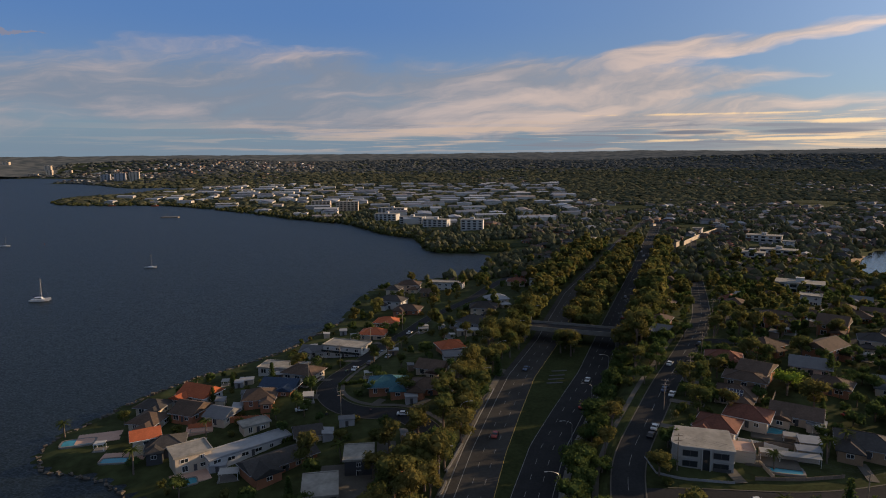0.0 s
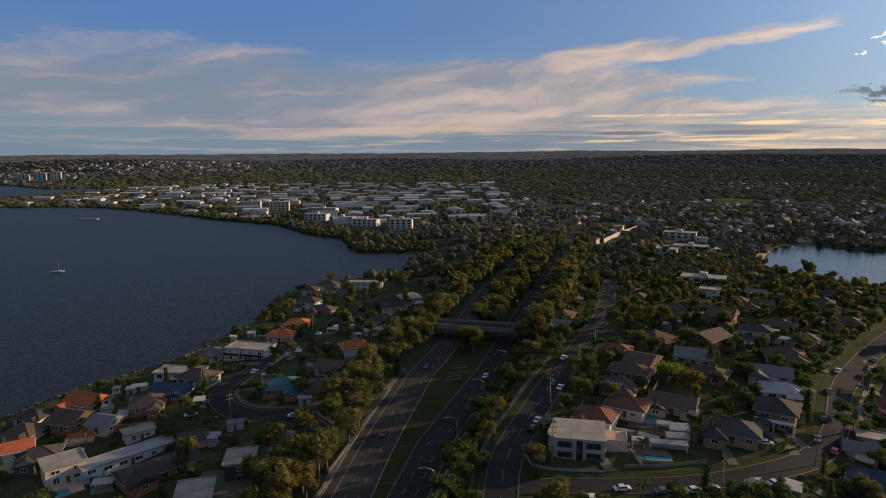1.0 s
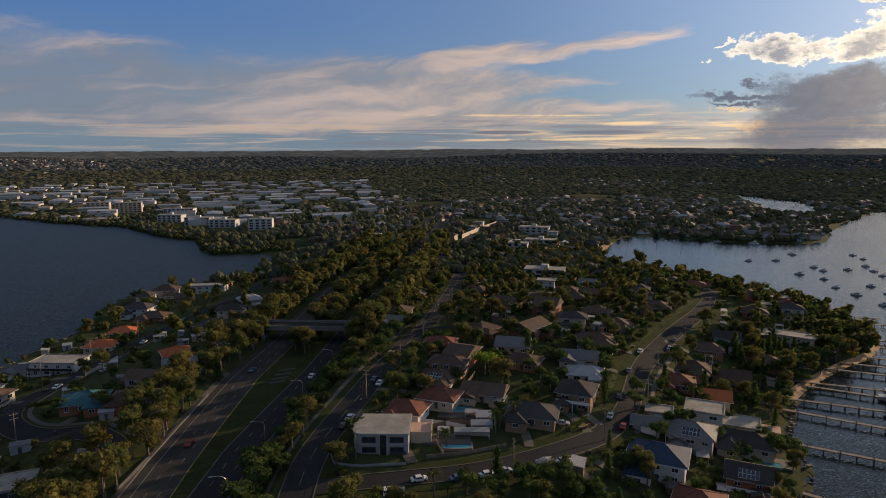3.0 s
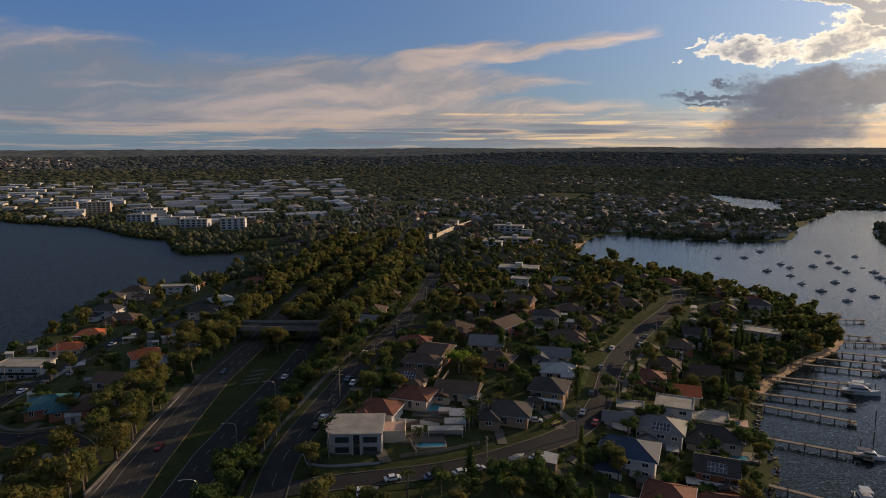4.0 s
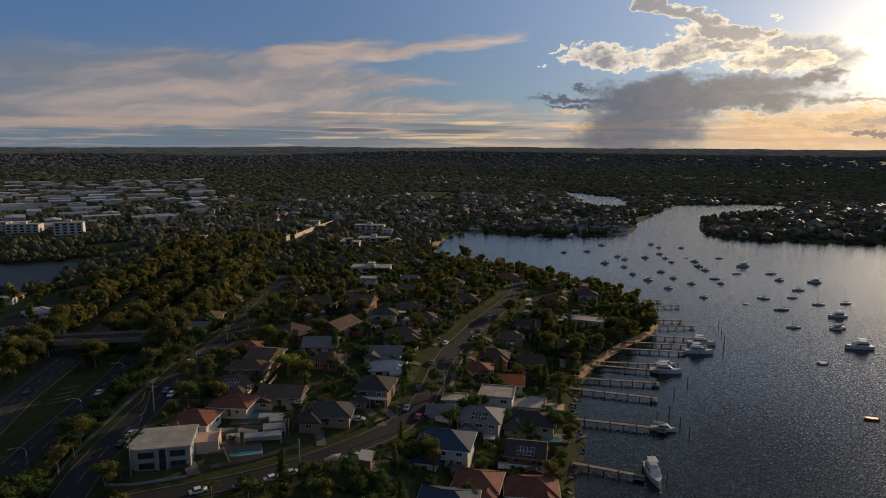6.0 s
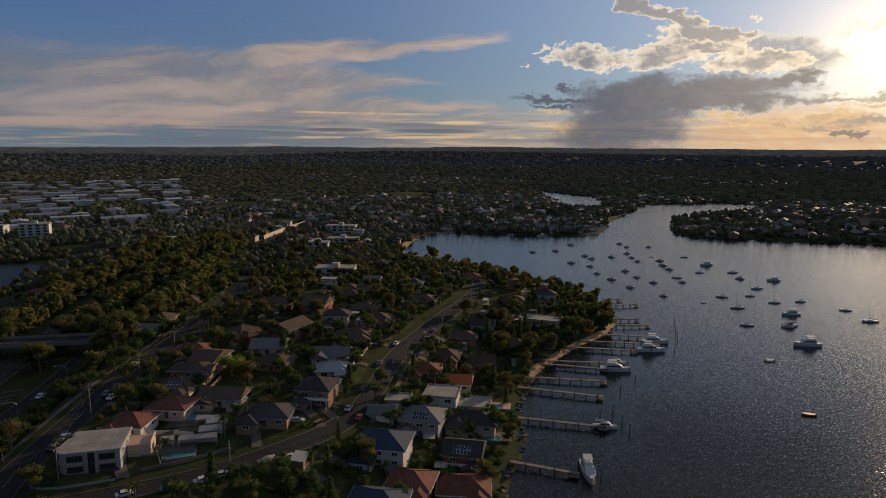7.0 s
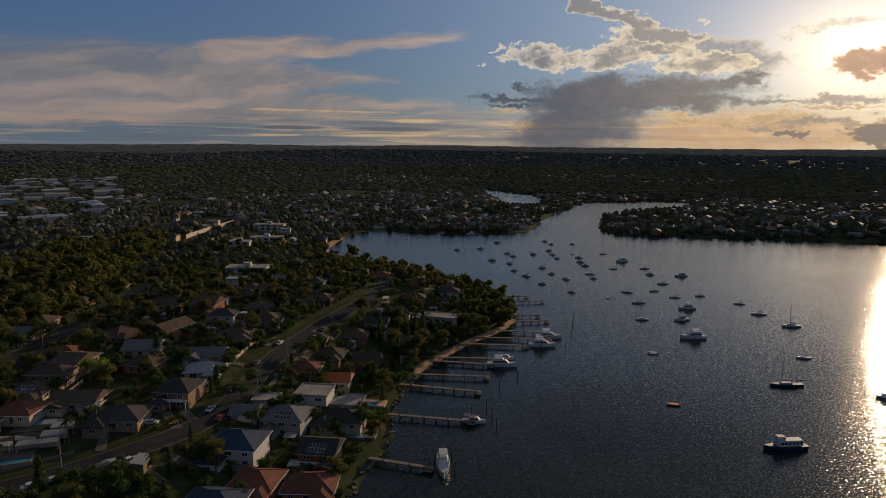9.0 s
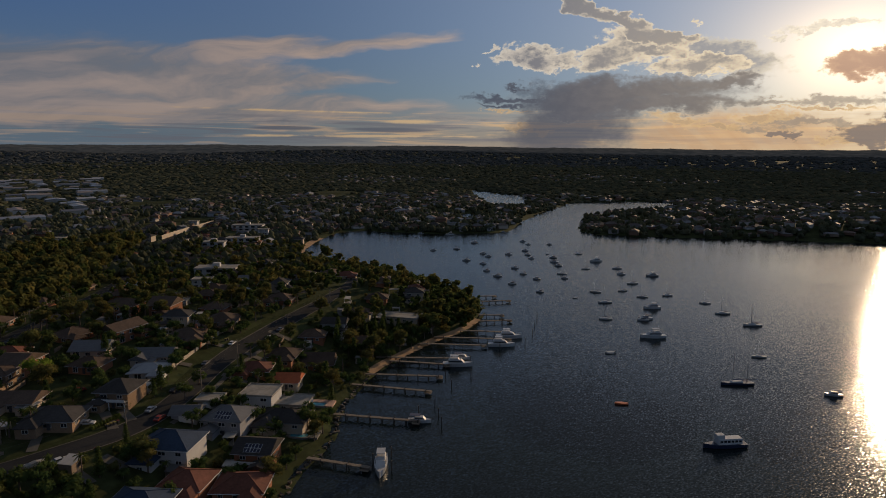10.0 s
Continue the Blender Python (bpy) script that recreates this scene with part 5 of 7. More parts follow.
def plant(kind, x, y, size=1.0, rng=random):
    if shore(x, y) < 1.0:
        return
    TREES.setdefault((int(x // 8), int(y // 8)), []).append((x, y))
    size = (size * rng.uniform(0.9, 1.15), size * rng.uniform(0.9, 1.15), size * rng.uniform(0.85, 1.15))
    if math.hypot(x - 50, y + 10) > 330 and kind != "bright_tree" or NUMBER.get(kind, 0) >= 285:
        BEYOND.append((kind, x, y, size, rng.uniform(0, 6.3)))
        return
    NUMBER[kind] = NUMBER.get(kind, 0) + 1
    stock = STOCK.setdefault(kind, [])
    limit = 1 if kind == "bright_tree" else 5
    m = pose(x, y, gz(x, y), 0, 0, rng.uniform(0, 360))
    if len(stock) < limit:
        t = tree(kind, len(stock) * 17 + len(kind), m, SPECIES[kind])
        stock.append(t)
    else:
        t = again(rng.choice(stock), m)
    t.scale = size


rng = random.Random(11)
# belt along the western side of the highway
for y in np.arange(118, 640, 5.6):
    w, _ = highway_edges(y)
    for o in (6.5, 11.5, 17) if y < 215 else (6.5, 12.5) if y < 300 else (7, 14) if y < 420 else (7, 14, 21, 29):
        x, yy = w - o + rng.uniform(-2.2, 2.2), y + rng.uniform(-2.2, 2.2)
        if clear_of_houses(x, yy, 1.5) and rng.random() < 0.85 and not on_road(x, yy, 1.0):
            plant("gum_tree" if rng.random() < 0.75 else "garden_tree", x, yy, rng.uniform(0.95, 1.35) if y < 300 else rng.uniform(0.9, 1.55), rng)
# hedge between the highway and the side street
for y in np.arange(100, 262, 2.5):
    _, e = highway_edges(y)
    for o in (5.6, 8.4):
        x, yy = e + o + rng.uniform(-0.6, 0.6), y + rng.uniform(-0.8, 0.8)
        if not on_road(x, yy, 2.0):
            plant("shrub" if rng.random() < 0.6 else "garden_tree", x, yy, rng.uniform(0.95, 1.7) if o < 7 else rng.uniform(0.7, 1.1), rng)
for y in np.arange(262, 620, 5.5):
    _, e = highway_edges(y)
    for o in (7, 14) if y > 300 else (6, 11):
        x, yy = e + o + rng.uniform(-2, 2), y + rng.uniform(-2.5, 2.5)
        if not on_road(x, yy, 1.5) and clear_of_houses(x, yy, 1.0):
            plant("gum_tree", x, yy, rng.uniform(0.8, 1.6), rng)
# trees on the median
for x, y in ((44, 277), (47, 272), (41, 271), (45, 267)):
    plant("gum_tree", x, y, 1.1, rng)
for y in np.arange(298, 660, 5.6):
    w, e = highway_edges(y)
    for x in np.arange(w + 14, e - 13.5, 5.2):
        if rng.random() < 0.85:
            plant("gum_tree", x + rng.uniform(-1.6, 1.6), y + rng.uniform(-2, 2), rng.uniform(0.75, 1.25), rng)
plant("bright_tree", 108.5, 207.5, 1.6, rng)
plant("shrub", 114, 210.5, 1.3, rng)
# street and garden trees that stand out
for x, y, s in ((151, 176, 1.0), (158, 187, 1.05), (98, 138, 1.1), (104, 137, 1.0), (110, 140, 0.9), (186, 152, 1.2), (190, 148, 1.1), (75, 243, 1.1), (79, 252, 1.2), (88, 236, 1.0), (84, 262, 1.2), (95, 272, 1.1), (-27, 196, 0.9), (-62, 214, 1.0), (-58, 209, 0.9)):
    plant("garden_tree", x, y, s, rng)
for x, y in ((-112, 243), (-90, 200), (-141, 201), (-80, 272), (-84, 304), (118, 140), (83, 161), (99, 165), (101, 168), (167, 131), (170, 150), (205, 196), (220, 200), (178, 183), (74, 137), (77, 135), (262, 224)):
    plant("palm_tree", x, y, rng.uniform(0.75, 1.0), rng)
plant("gum_tree", 313, 452, 1.6, rng)
# wooded point of the eastern shore
for _ in range(1600):
    x, y = rng.uniform(225, 352), rng.uniform(205, 430)
    if 2 < shore(x, y) < 36 and clear_of_houses(x, y, 1.5) and not on_road(x, y) and not crowded(x, y, 3.6):
        plant(rng.choice(("gum_tree", "garden_tree", "garden_tree", "conifer")), x, y, rng.uniform(0.85, 1.2), rng)
TAKEN += [(66, 157, 10), (75, 156, 9), (86, 158, 10), (60, 158, 7), (108, 162, 6), (128, 172, 6), (92, 181, 7), (86, 160, 7), (197, 171, 5), (182, 149, 5), (-133, 196, 8), (-113, 184, 7), (-84, 171, 6), (-121, 229, 5), (-94, 203, 5)]
# open lawns, drives and paved gardens without trees
TAKEN += [(106, 202, 12), (95, 170, 13), (97, 178, 10), (84, 168, 8), (82, 175, 6), (90, 166, 10), (120, 167, 8), (125, 165, 7), (100, 160, 9), (112, 160, 9), (107, 146, 7), (72, 142, 6), (160, 197, 8), (174, 212, 8), (134, 166, 7), (64, 184, 7), (72, 200, 7), (-30, 200, 9), (-45, 208, 7)]
TAKEN += [(px, py, 8.5) for px, py in CROSS if px > 138] + [(112, 224, 9), (118, 228, 8), (72, 170, 7), (76, 160, 8), (82, 172, 7), (70, 176, 6), (83, 180, 6)]
# gardens: the nearest first
spots = [(rng.uniform(-125, 360), rng.uniform(115, 560)) for _ in range(14000)]
for x, y in sorted(spots, key=lambda s: math.hypot(s[0] - 60, s[1] + 10)):
    if shore(x, y) > 3 and clear_of_houses(x, y, 0.9) and not on_road(x, y, 1.6) and not crowded(x, y, 3.7) and rng.random() < (0.75 if x > highway_edges(y)[1] else 0.16):
        k = rng.random()
        kind = "garden_tree" if k < 0.42 else "shrub" if k < 0.74 else "gum_tree" if k < 0.9 else "palm_tree" if k < 0.96 else "conifer"
        plant(kind, x, y, rng.uniform(0.6, 1.1), rng)

# the same trees farther off, joined
def unit(v):
    return v / (np.linalg.norm(v, axis=-1, keepdims=True) + 1e-6)


g = np.random.default_rng(8)
for kind, leaves, tall, wide in (("gum_tree", LEAF_GUM, 10, 3.6), ("garden_tree", LEAF_DARK, 6, 2.5), ("shrub", LEAF_GUM, 2.6, 1.7), ("conifer", LEAF_DARK, 9, 1.8), ("palm_tree", LEAF_PALM, 6.5, 1.8)):
    rows = np.array([(x, y, gz(x, y), tall * s[2], wide * s[0]) for other, x, y, s, _ in BEYOND if other == kind])
    if not len(rows):
        continue
    n, lumps, sprays = len(rows), 6 if kind != "shrub" else 3, 22
    a, u = g.uniform(0, 6.3, (n, lumps)), g.uniform(0.4, 0.95, (n, lumps))
    rr = rows[:, 4:5] * 0.62 * np.sqrt(g.random((n, lumps)))
    s = rows[:, 4:5] * g.uniform(0.38, 0.6, (n, lumps))
    c = np.stack([rows[:, 0:1] + rr * np.cos(a), rows[:, 1:2] + rr * np.sin(a), rows[:, 2:3] + rows[:, 3:4] * u - 0.3 * s], -1).reshape(-1, 1, 3)
    s = s.reshape(-1, 1, 1)
    d = unit(g.normal(0, 1, (n * lumps, sprays, 3)) * (1, 1, 0.8))
    q = c + d * s * g.uniform(0.75, 1.1, (n * lumps, sprays, 1))
    e1 = unit(np.cross(d + 0.4 * g.normal(0, 1, d.shape), (0.3, 0.5, 0.8))) * 0.62 * s
    e2 = np.cross(d, e1)
    verts = np.stack([q - e1, q - 0.7 * e2, q + e1, q + e2], 2).reshape(-1, 3)
    faces = np.arange(len(verts)).reshape(-1, 4)
    tagged(new(kind + "s_beyond", mesh_from(kind + "s_beyond", verts.tolist(), faces.tolist(), leaves)), "many more distant trees of the same kind", "trees", kind="stuff")


# ---- far town and woods ----
def repeated(name, template, faces, places, mats, index, label, category):
    """One object of kind stuff: a small form set at many places (x, y, z, sx, sy, sz, turn)."""
    t, n = np.array(template, float), len(places)
    p = np.array(places, float)
    c, s = np.cos(p[:, 6]), np.sin(p[:, 6])
    lx, ly = t[None, :, 0] * p[:, 3:4], t[None, :, 1] * p[:, 4:5]
    v = np.stack([lx * c[:, None] - ly * s[:, None] + p[:, 0:1], lx * s[:, None] + ly * c[:, None] + p[:, 1:2], t[None, :, 2] * p[:, 5:6] + p[:, 2:3]], 2).reshape(-1, 3)
    out = [[i + k * len(t) for i in f] for k in range(n) for f in faces]
    return tagged(new(name, mesh_from(name, v.tolist(), out, mats, index * n if index else None)), label, category, kind="stuff")


def sector(n, r0, r1, rng, power=0.5, lo=-43, hi=72):
    """Places in the fan that the walk looks over, thinner farther off."""
    r = r0 * (r1 / r0) ** (rng.random(n) ** power)
    a = np.radians(rng.uniform(lo, hi, n))
    x, y = 40 + r * np.sin(a), -10 + r * np.cos(a)
    ok = (np.abs(x) < 4500) & (y < 4500) & (y > -300)
    return x[ok], y[ok], r[ok]


nrng = np.random.default_rng(3)
bm = bmesh.new()
bmesh.ops.create_icosphere(bm, subdivisions=1, radius=1)
BALL = [tuple(np.array(v.co) * nrng.uniform(0.72, 1.25)) for v in bm.verts]
BALL_F = [[v.index for v in f.verts] for f in bm.faces]
bm.free()
bm = bmesh.new()
bmesh.ops.create_icosphere(bm, subdivisions=0, radius=1)
bm.verts.ensure_lookup_table()
SMALL = [tuple(np.array(v.co) * nrng.uniform(0.75, 1.3)) for v in bm.verts]
SMALL_F = [[v.index for v in f.verts] for f in bm.faces]
bm.free()
FH = [(-1, -1, 0), (1, -1, 0), (1, 1, 0), (-1, 1, 0), (-1, -1, 1), (1, -1, 1), (1, 1, 1), (-1, 1, 1)]
FH_ROOF = [(-1.08, -1.1, 1), (1.08, -1.1, 1), (1.08, 1.1, 1), (-1.08, 1.1, 1), (-0.5, 0, 1.52), (0.5, 0, 1.52)]
WALL_F = [[0, 1, 5, 4], [1, 2, 6, 5], [2, 3, 7, 6], [3, 0, 4, 7], [4, 5, 6, 7]]
ROOF_F = [[0, 1, 5, 4], [1, 2, 5], [2, 3, 4, 5], [3, 0, 4]]


KEEP_CLEAR = [(38, 668, 26), (280, 806, 26), (273, 1106, 40), (632, 1180, 50)]


def far_places(n, r0, r1, keep, size, rng, power=0.5):
    x, y, r = sector(n, r0, r1, rng, power)
    d, z = samples(GD, x, y), samples(GZ, x, y)
    w, e = highway_edges(y)
    ok = keep(x, y, d) & ~(((x > w - 6) & (x < w + 12) | (x > e - 12) & (x < e + 6)) & (y < 900))
    ok &= ~((np.abs((x - 212) * 137 - (y - 631) * 89) / 163.4 < 14) & (y > 590) & (y < 775) & (x < 320))
    for a, b, c in KEEP_CLEAR:
        back = math.atan2(a - 40, b + 10)
        for k in (0, 1.6):
            ok &= np.hypot(x - a + k * c * math.sin(back), y - b + k * c * math.cos(back)) > c
    return [(a, b, c, *size(q, rng), rng.uniform(0, 6.3)) for a, b, c, q in zip(x[ok], y[ok], z[ok], r[ok])]


def industrial(x, y):
    return (x > -520 - 0.2 * y) & (x < 60 + 0.10 * y) & (y > 840) & (y < 1900)


def settled(x, y):
    """True where the distant streets are; woods and parks lie between."""
    lie = np.sin(x * 0.0083 + 1.1) + np.sin(y * 0.0069 + x * 0.0031) + np.sin((x + y) * 0.0047 + 2.0)
    r = np.hypot(x, y)
    return (lie > np.clip((r - 900) / 900, -1.6, 1.1)) | ((x > 380) & (r < 1350) & (lie > -1.4))


town = far_places(8500, 520, 2700, lambda x, y, d: (d > 10) & settled(x, y) & ~industrial(x, y) & ~((x < 30) & (y < 900) & (d < 60)) & ((np.hypot(x, y) > 780) | (x > 480) | ((x < 200) & (y > 560))), lambda q, g: (g.uniform(4.4, 7.6), g.uniform(3.6, 5.2), g.choice([2.6, 2.8, 3.0, 4.6])), nrng, 0.62)
town += far_places(2600, 2700, 3700, lambda x, y, d: (d > 10) & (x < -0.25 * y), lambda q, g: (g.uniform(5, 9), g.uniform(4, 7), g.choice([3.0, 5.2, 8.0])), nrng, 0.62)
repeated("far_house_walls", FH, WALL_F, town, FAR_WALL, None, "walls of countless distant suburban houses", "houses")
repeated("far_house_roofs", FH_ROOF, ROOF_F, town, FAR_ROOF, None, "hip roofs of countless distant suburban houses", "houses")
sheds = []
for _ in range(700):
    x, y = nrng.uniform(-800, 260), nrng.uniform(850, 1900)
    if industrial(x, y) and samples(GD, np.array([x]), np.array([y]))[0] > 25 and all(abs(x - a[0]) > 24 + a[3] or abs(y - a[1]) > 24 + a[4] for a in sheds):
        sheds.append((x, y, gz(x, y), nrng.uniform(8, 26), nrng.uniform(7, 15), nrng.uniform(4.5, 8), nrng.choice([0.12, 0.12, 1.69])))
repeated("factory_walls", FH, WALL_F, sheds, SHED_WALL, None, "walls of a distant industrial estate", "factories")
SHED_TOP = [(-1.02, -1.02, 1), (1.02, -1.02, 1), (1.02, 1.02, 1), (-1.02, 1.02, 1), (-1.02, 0, 1.22), (1.02, 0, 1.22)]
repeated("factory_roofs", SHED_TOP, [[0, 1, 5, 4], [1, 2, 5], [2, 3, 4, 5], [3, 0, 4]], sheds, SHED_ROOF, None, "pale metal roofs of a distant industrial estate", "factories")


def apartments(x, y, rot, L, W, storeys, wall, label, name="apartment_building"):
    z = gz(x, y)
    top = thing(name, pose(x, y, z, 0, 0, rot), label, "apartment building", "apartment buildings")
    H = storeys * 3.1
    bm = bmesh.new()
    block(bm, -L / 2, L / 2, -W / 2, W / 2, -2, H)
    part("wall", bm, wall, top)
    bm = bmesh.new()
    block(bm, -L / 2 - 0.4, L / 2 + 0.4, -W / 2 - 0.4, W / 2 + 0.4, H, H + 0.6)
    rf = part("roof", bm, FLAT_ROOF, top)
    bm = bmesh.new()
    block(bm, -2.5, 2.5, -2, 2, H + 0.6, H + 3.2)
    part("lift_housing", bm, wall, rf)
    n = max(2, int(L / (6 if storeys < 7 else 11)))
    for k in range(storeys):
        for i in range(n):
            u = (i + 0.5) / n * L - L / 2
            bm = bmesh.new()
            block(bm, u - 1.9, u + 1.9, -W / 2 - 0.12, -W / 2, k * 3.1 + 0.6, k * 3.1 + 2.6)
            part("window", bm, GLASS, top)
            if storeys < 7:
                bm = bmesh.new()
                block(bm, u - 2.3, u + 2.3, -W / 2 - 1.6, -W / 2, k * 3.1 - 0.1, k * 3.1 + 0.15)
                block(bm, u - 2.3, u + 2.3, -W / 2 - 1.6, -W / 2 - 1.5, k * 3.1 + 0.15, k * 3.1 + 0.9)
                part("balcony", bm, wall, top)


for x, y, r, L, W, s, wl, lb in ((-124, 930, -16, 34, 16, 3, WHITE_WALL, "low white apartment block above the mangroves"), (-82, 884, -16, 34, 15, 3, WHITE_WALL, "low white apartment block above the mangroves"), (-46, 842, -16, 34, 15, 3, WHITE_WALL, "low white apartment block above the mangroves"),
                                  (2, 790, -6, 28, 15, 4, WHITE_WALL, "white apartment block beside dark trees"), (-126, 1012, -12, 44, 16, 3, WHITE_WALL, "long white apartment block near the shore"), (-215, 1090, 6, 38, 18, 5, CREAM_WALL, "cream apartment block behind the mangroves"), (-273, 1141, 6, 34, 18, 4, CREAM_WALL, "cream apartment block behind the mangroves"),
                                  (310, 676, -30, 34, 14, 2, WHITE_WALL, "white apartment block among distant houses"), (276, 571, -28, 30, 13, 2, WHITE_WALL, "white apartment block among distant houses"), (245, 553, -28, 20, 12, 2, WHITE_WALL, "white flat-roofed house among trees"), (216, 414, -28, 28, 14, 2, WHITE_WALL, "white flat-roofed house with a wide roof"),
                                  (-1413, 2400, 20, 34, 20, 9, GREY_WALL, "distant grey apartment tower"), (-1338, 2368, 20, 40, 22, 10, GREY_WALL, "distant grey apartment tower"), (-1277, 2360, 20, 34, 20, 11, CREAM_WALL, "distant pale apartment tower"), (-2225, 3260, 15, 30, 24, 9, CREAM_WALL, "distant cream apartment tower"), (-2134, 3135, 15, 26, 22, 8, CREAM_WALL, "distant cream apartment tower"), (-2062, 3178, 15, 30, 20, 5, CREAM_WALL, "distant cream apartment block"), (-2192, 3095, 15, 44, 20, 4, CREAM_WALL, "distant cream apartment block"), (-2480, 3300, 15, 30, 24, 14, CREAM_WALL, "distant cream apartment tower")):
    apartments(x, y, r, L, W, s, wl, lb)
    KEEP_CLEAR.append((x, y, 0.55 * L + 6))
# woods from here on wear the leaf colours paled for haze
near_woods = far_places(12000, 430, 1100, lambda x, y, d: (d > 4) & ((np.hypot(x, y) > 480)), lambda q, g: (lambda s: (s, s, s * g.uniform(0.8, 1.3)))(g.uniform(2.2, 4.6)), nrng, 0.7)
repeated("garden_trees_beyond", BALL, BALL_F, [(a, b, c + 0.7 * s[2], *s) for a, b, c, *s in near_woods], LEAF_FAR_HAZE, None, "dense trees between distant houses, leaves paled to imitate haze", "trees")
far_woods = far_places(30000, 1000, 2700, lambda x, y, d: (d > 4) & ~(industrial(x, y) & (nrng.random(len(x)) < 0.25)), lambda q, g: (lambda s: (s, s, s * g.uniform(0.3, 0.55)))(g.uniform(3.8, 7.0) * (0.7 + q / 2200)), nrng, 0.62)
repeated("far_woods", SMALL, SMALL_F, [(a, b, c + 0.5 * s[2], *s) for a, b, c, *s in far_woods], LEAF_FAR_HAZE, None, "tree cover over distant suburbs and hills, paled to imitate haze", "trees")
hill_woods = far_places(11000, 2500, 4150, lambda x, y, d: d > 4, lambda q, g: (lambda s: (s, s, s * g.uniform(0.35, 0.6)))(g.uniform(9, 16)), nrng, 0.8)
repeated("hill_woods", SMALL, SMALL_F, [(a, b, c + 0.3 * s[2], *s) for a, b, c, *s in hill_woods], LEAF_HILL_HAZE, None, "bushland on the far hills, greyed to imitate haze", "trees")
# the farthest ridges stand as a plain backdrop, haze painted into their material
_rows = []
for k, r in enumerate((3800, 3950, 4100, 4250, 4400, 4560, 4640)):
    for a in np.linspace(-52, 84, 240):
        s, c = math.sin(radians(a)), math.cos(radians(a))
        x, y = 40 + r * s, -10 + r * c
        ridge = 108 + 9 * math.exp(-((a - 13.5) / 5) ** 2) + 8 * math.exp(-((a - 31) / 6) ** 2) - 9 * smooth_step(38, 62, a) + 1.2 * math.sin(a * 0.41) + 1.2 * math.sin(a * 1.3 + 2) + 0.8 * math.sin(a * 3.7)
        lift = float(smooth_step(3700, 4600, r))
        _rows.append((x, y, 4 + (ridge - 4) * lift ** 0.8 + (3.0 * math.sin(a * 2.1 + k * 2) + 2 * math.sin(a * 5.3 + k)) * (0.3 + 0.2 * (k < 6))))
tagged(new("backdrop", mesh_from("backdrop", _rows, grid_faces(240, 7), DISTANCE, smooth=True)), "far wooded ridges with evening haze painted in as grey tones and a faint glow", "hills", kind="structure")
mangroves = []
for _ in range(42000):
    x, y = nrng.uniform(-1000, 40), nrng.uniform(610, 1900)
    mangroves.append((x, y))
mx, my = np.array(mangroves).T
md = samples(GD, mx, my)
ok = (md > 1) & (md < 44) & (my > 628) & ~((my > 690) & (mx > -20))
ok[20000:] &= my[20000:] < 1000
repeated("mangroves", BALL, BALL_F, [(a, b, max(gz(a, b), 0.3) + 1.6, s, s, s * 0.8, 0.0) for a, b, s in zip(mx[ok], my[ok], nrng.uniform(2.5, 4.5, int(ok.sum())))], LEAF_MANGROVE, None, "low olive mangroves along the far shore", "mangroves")


# ---- boats, jetties ----
def hull_mesh(L, B, D, draft=0.3, stern=0.8):
    bm = bmesh.new()
    rows, n = [], 9
    for k in range(n):
        u = k / (n - 1)
        w = B / 2 * (stern + (1 - stern) * min(1, u * 3)) * (1 - max(0, (u - 0.45) / 0.55) ** 2.2)
        w = max(w, 0.03)
        sheer = D * (0.82 + 0.3 * u * u)
        x = -L / 2 + L * u
        rows.append([bm.verts.new(p) for p in ((x, -w, sheer), (x, -w * 0.86, 0.12), (x, 0, -draft), (x, w * 0.86, 0.12), (x, w, sheer))])
    for a, b in zip(rows, rows[1:]):
        for i in range(4):
            bm.faces.new((a[i], a[i + 1], b[i + 1], b[i]))
        bm.faces.new((a[4], a[0], b[0], b[4]))
    bm.faces.new(rows[0][::-1])
    bmesh.ops.recalc_face_normals(bm, faces=bm.faces)
    return bm


def cabin_mesh(x0, x1, w, z0, z1, rake=0.5):
    bm = bmesh.new()
    v = block(bm, x0, x1, -w / 2, w / 2, z0, z1)
    for i in (4, 5, 6, 7):
        v[i].co.y *= 0.85
    for i in (5, 6):
        v[i].co.x -= rake
    bmesh.ops.bevel(bm, geom=list(bm.edges), offset=0.07, segments=1, affect="EDGES")
    return bm


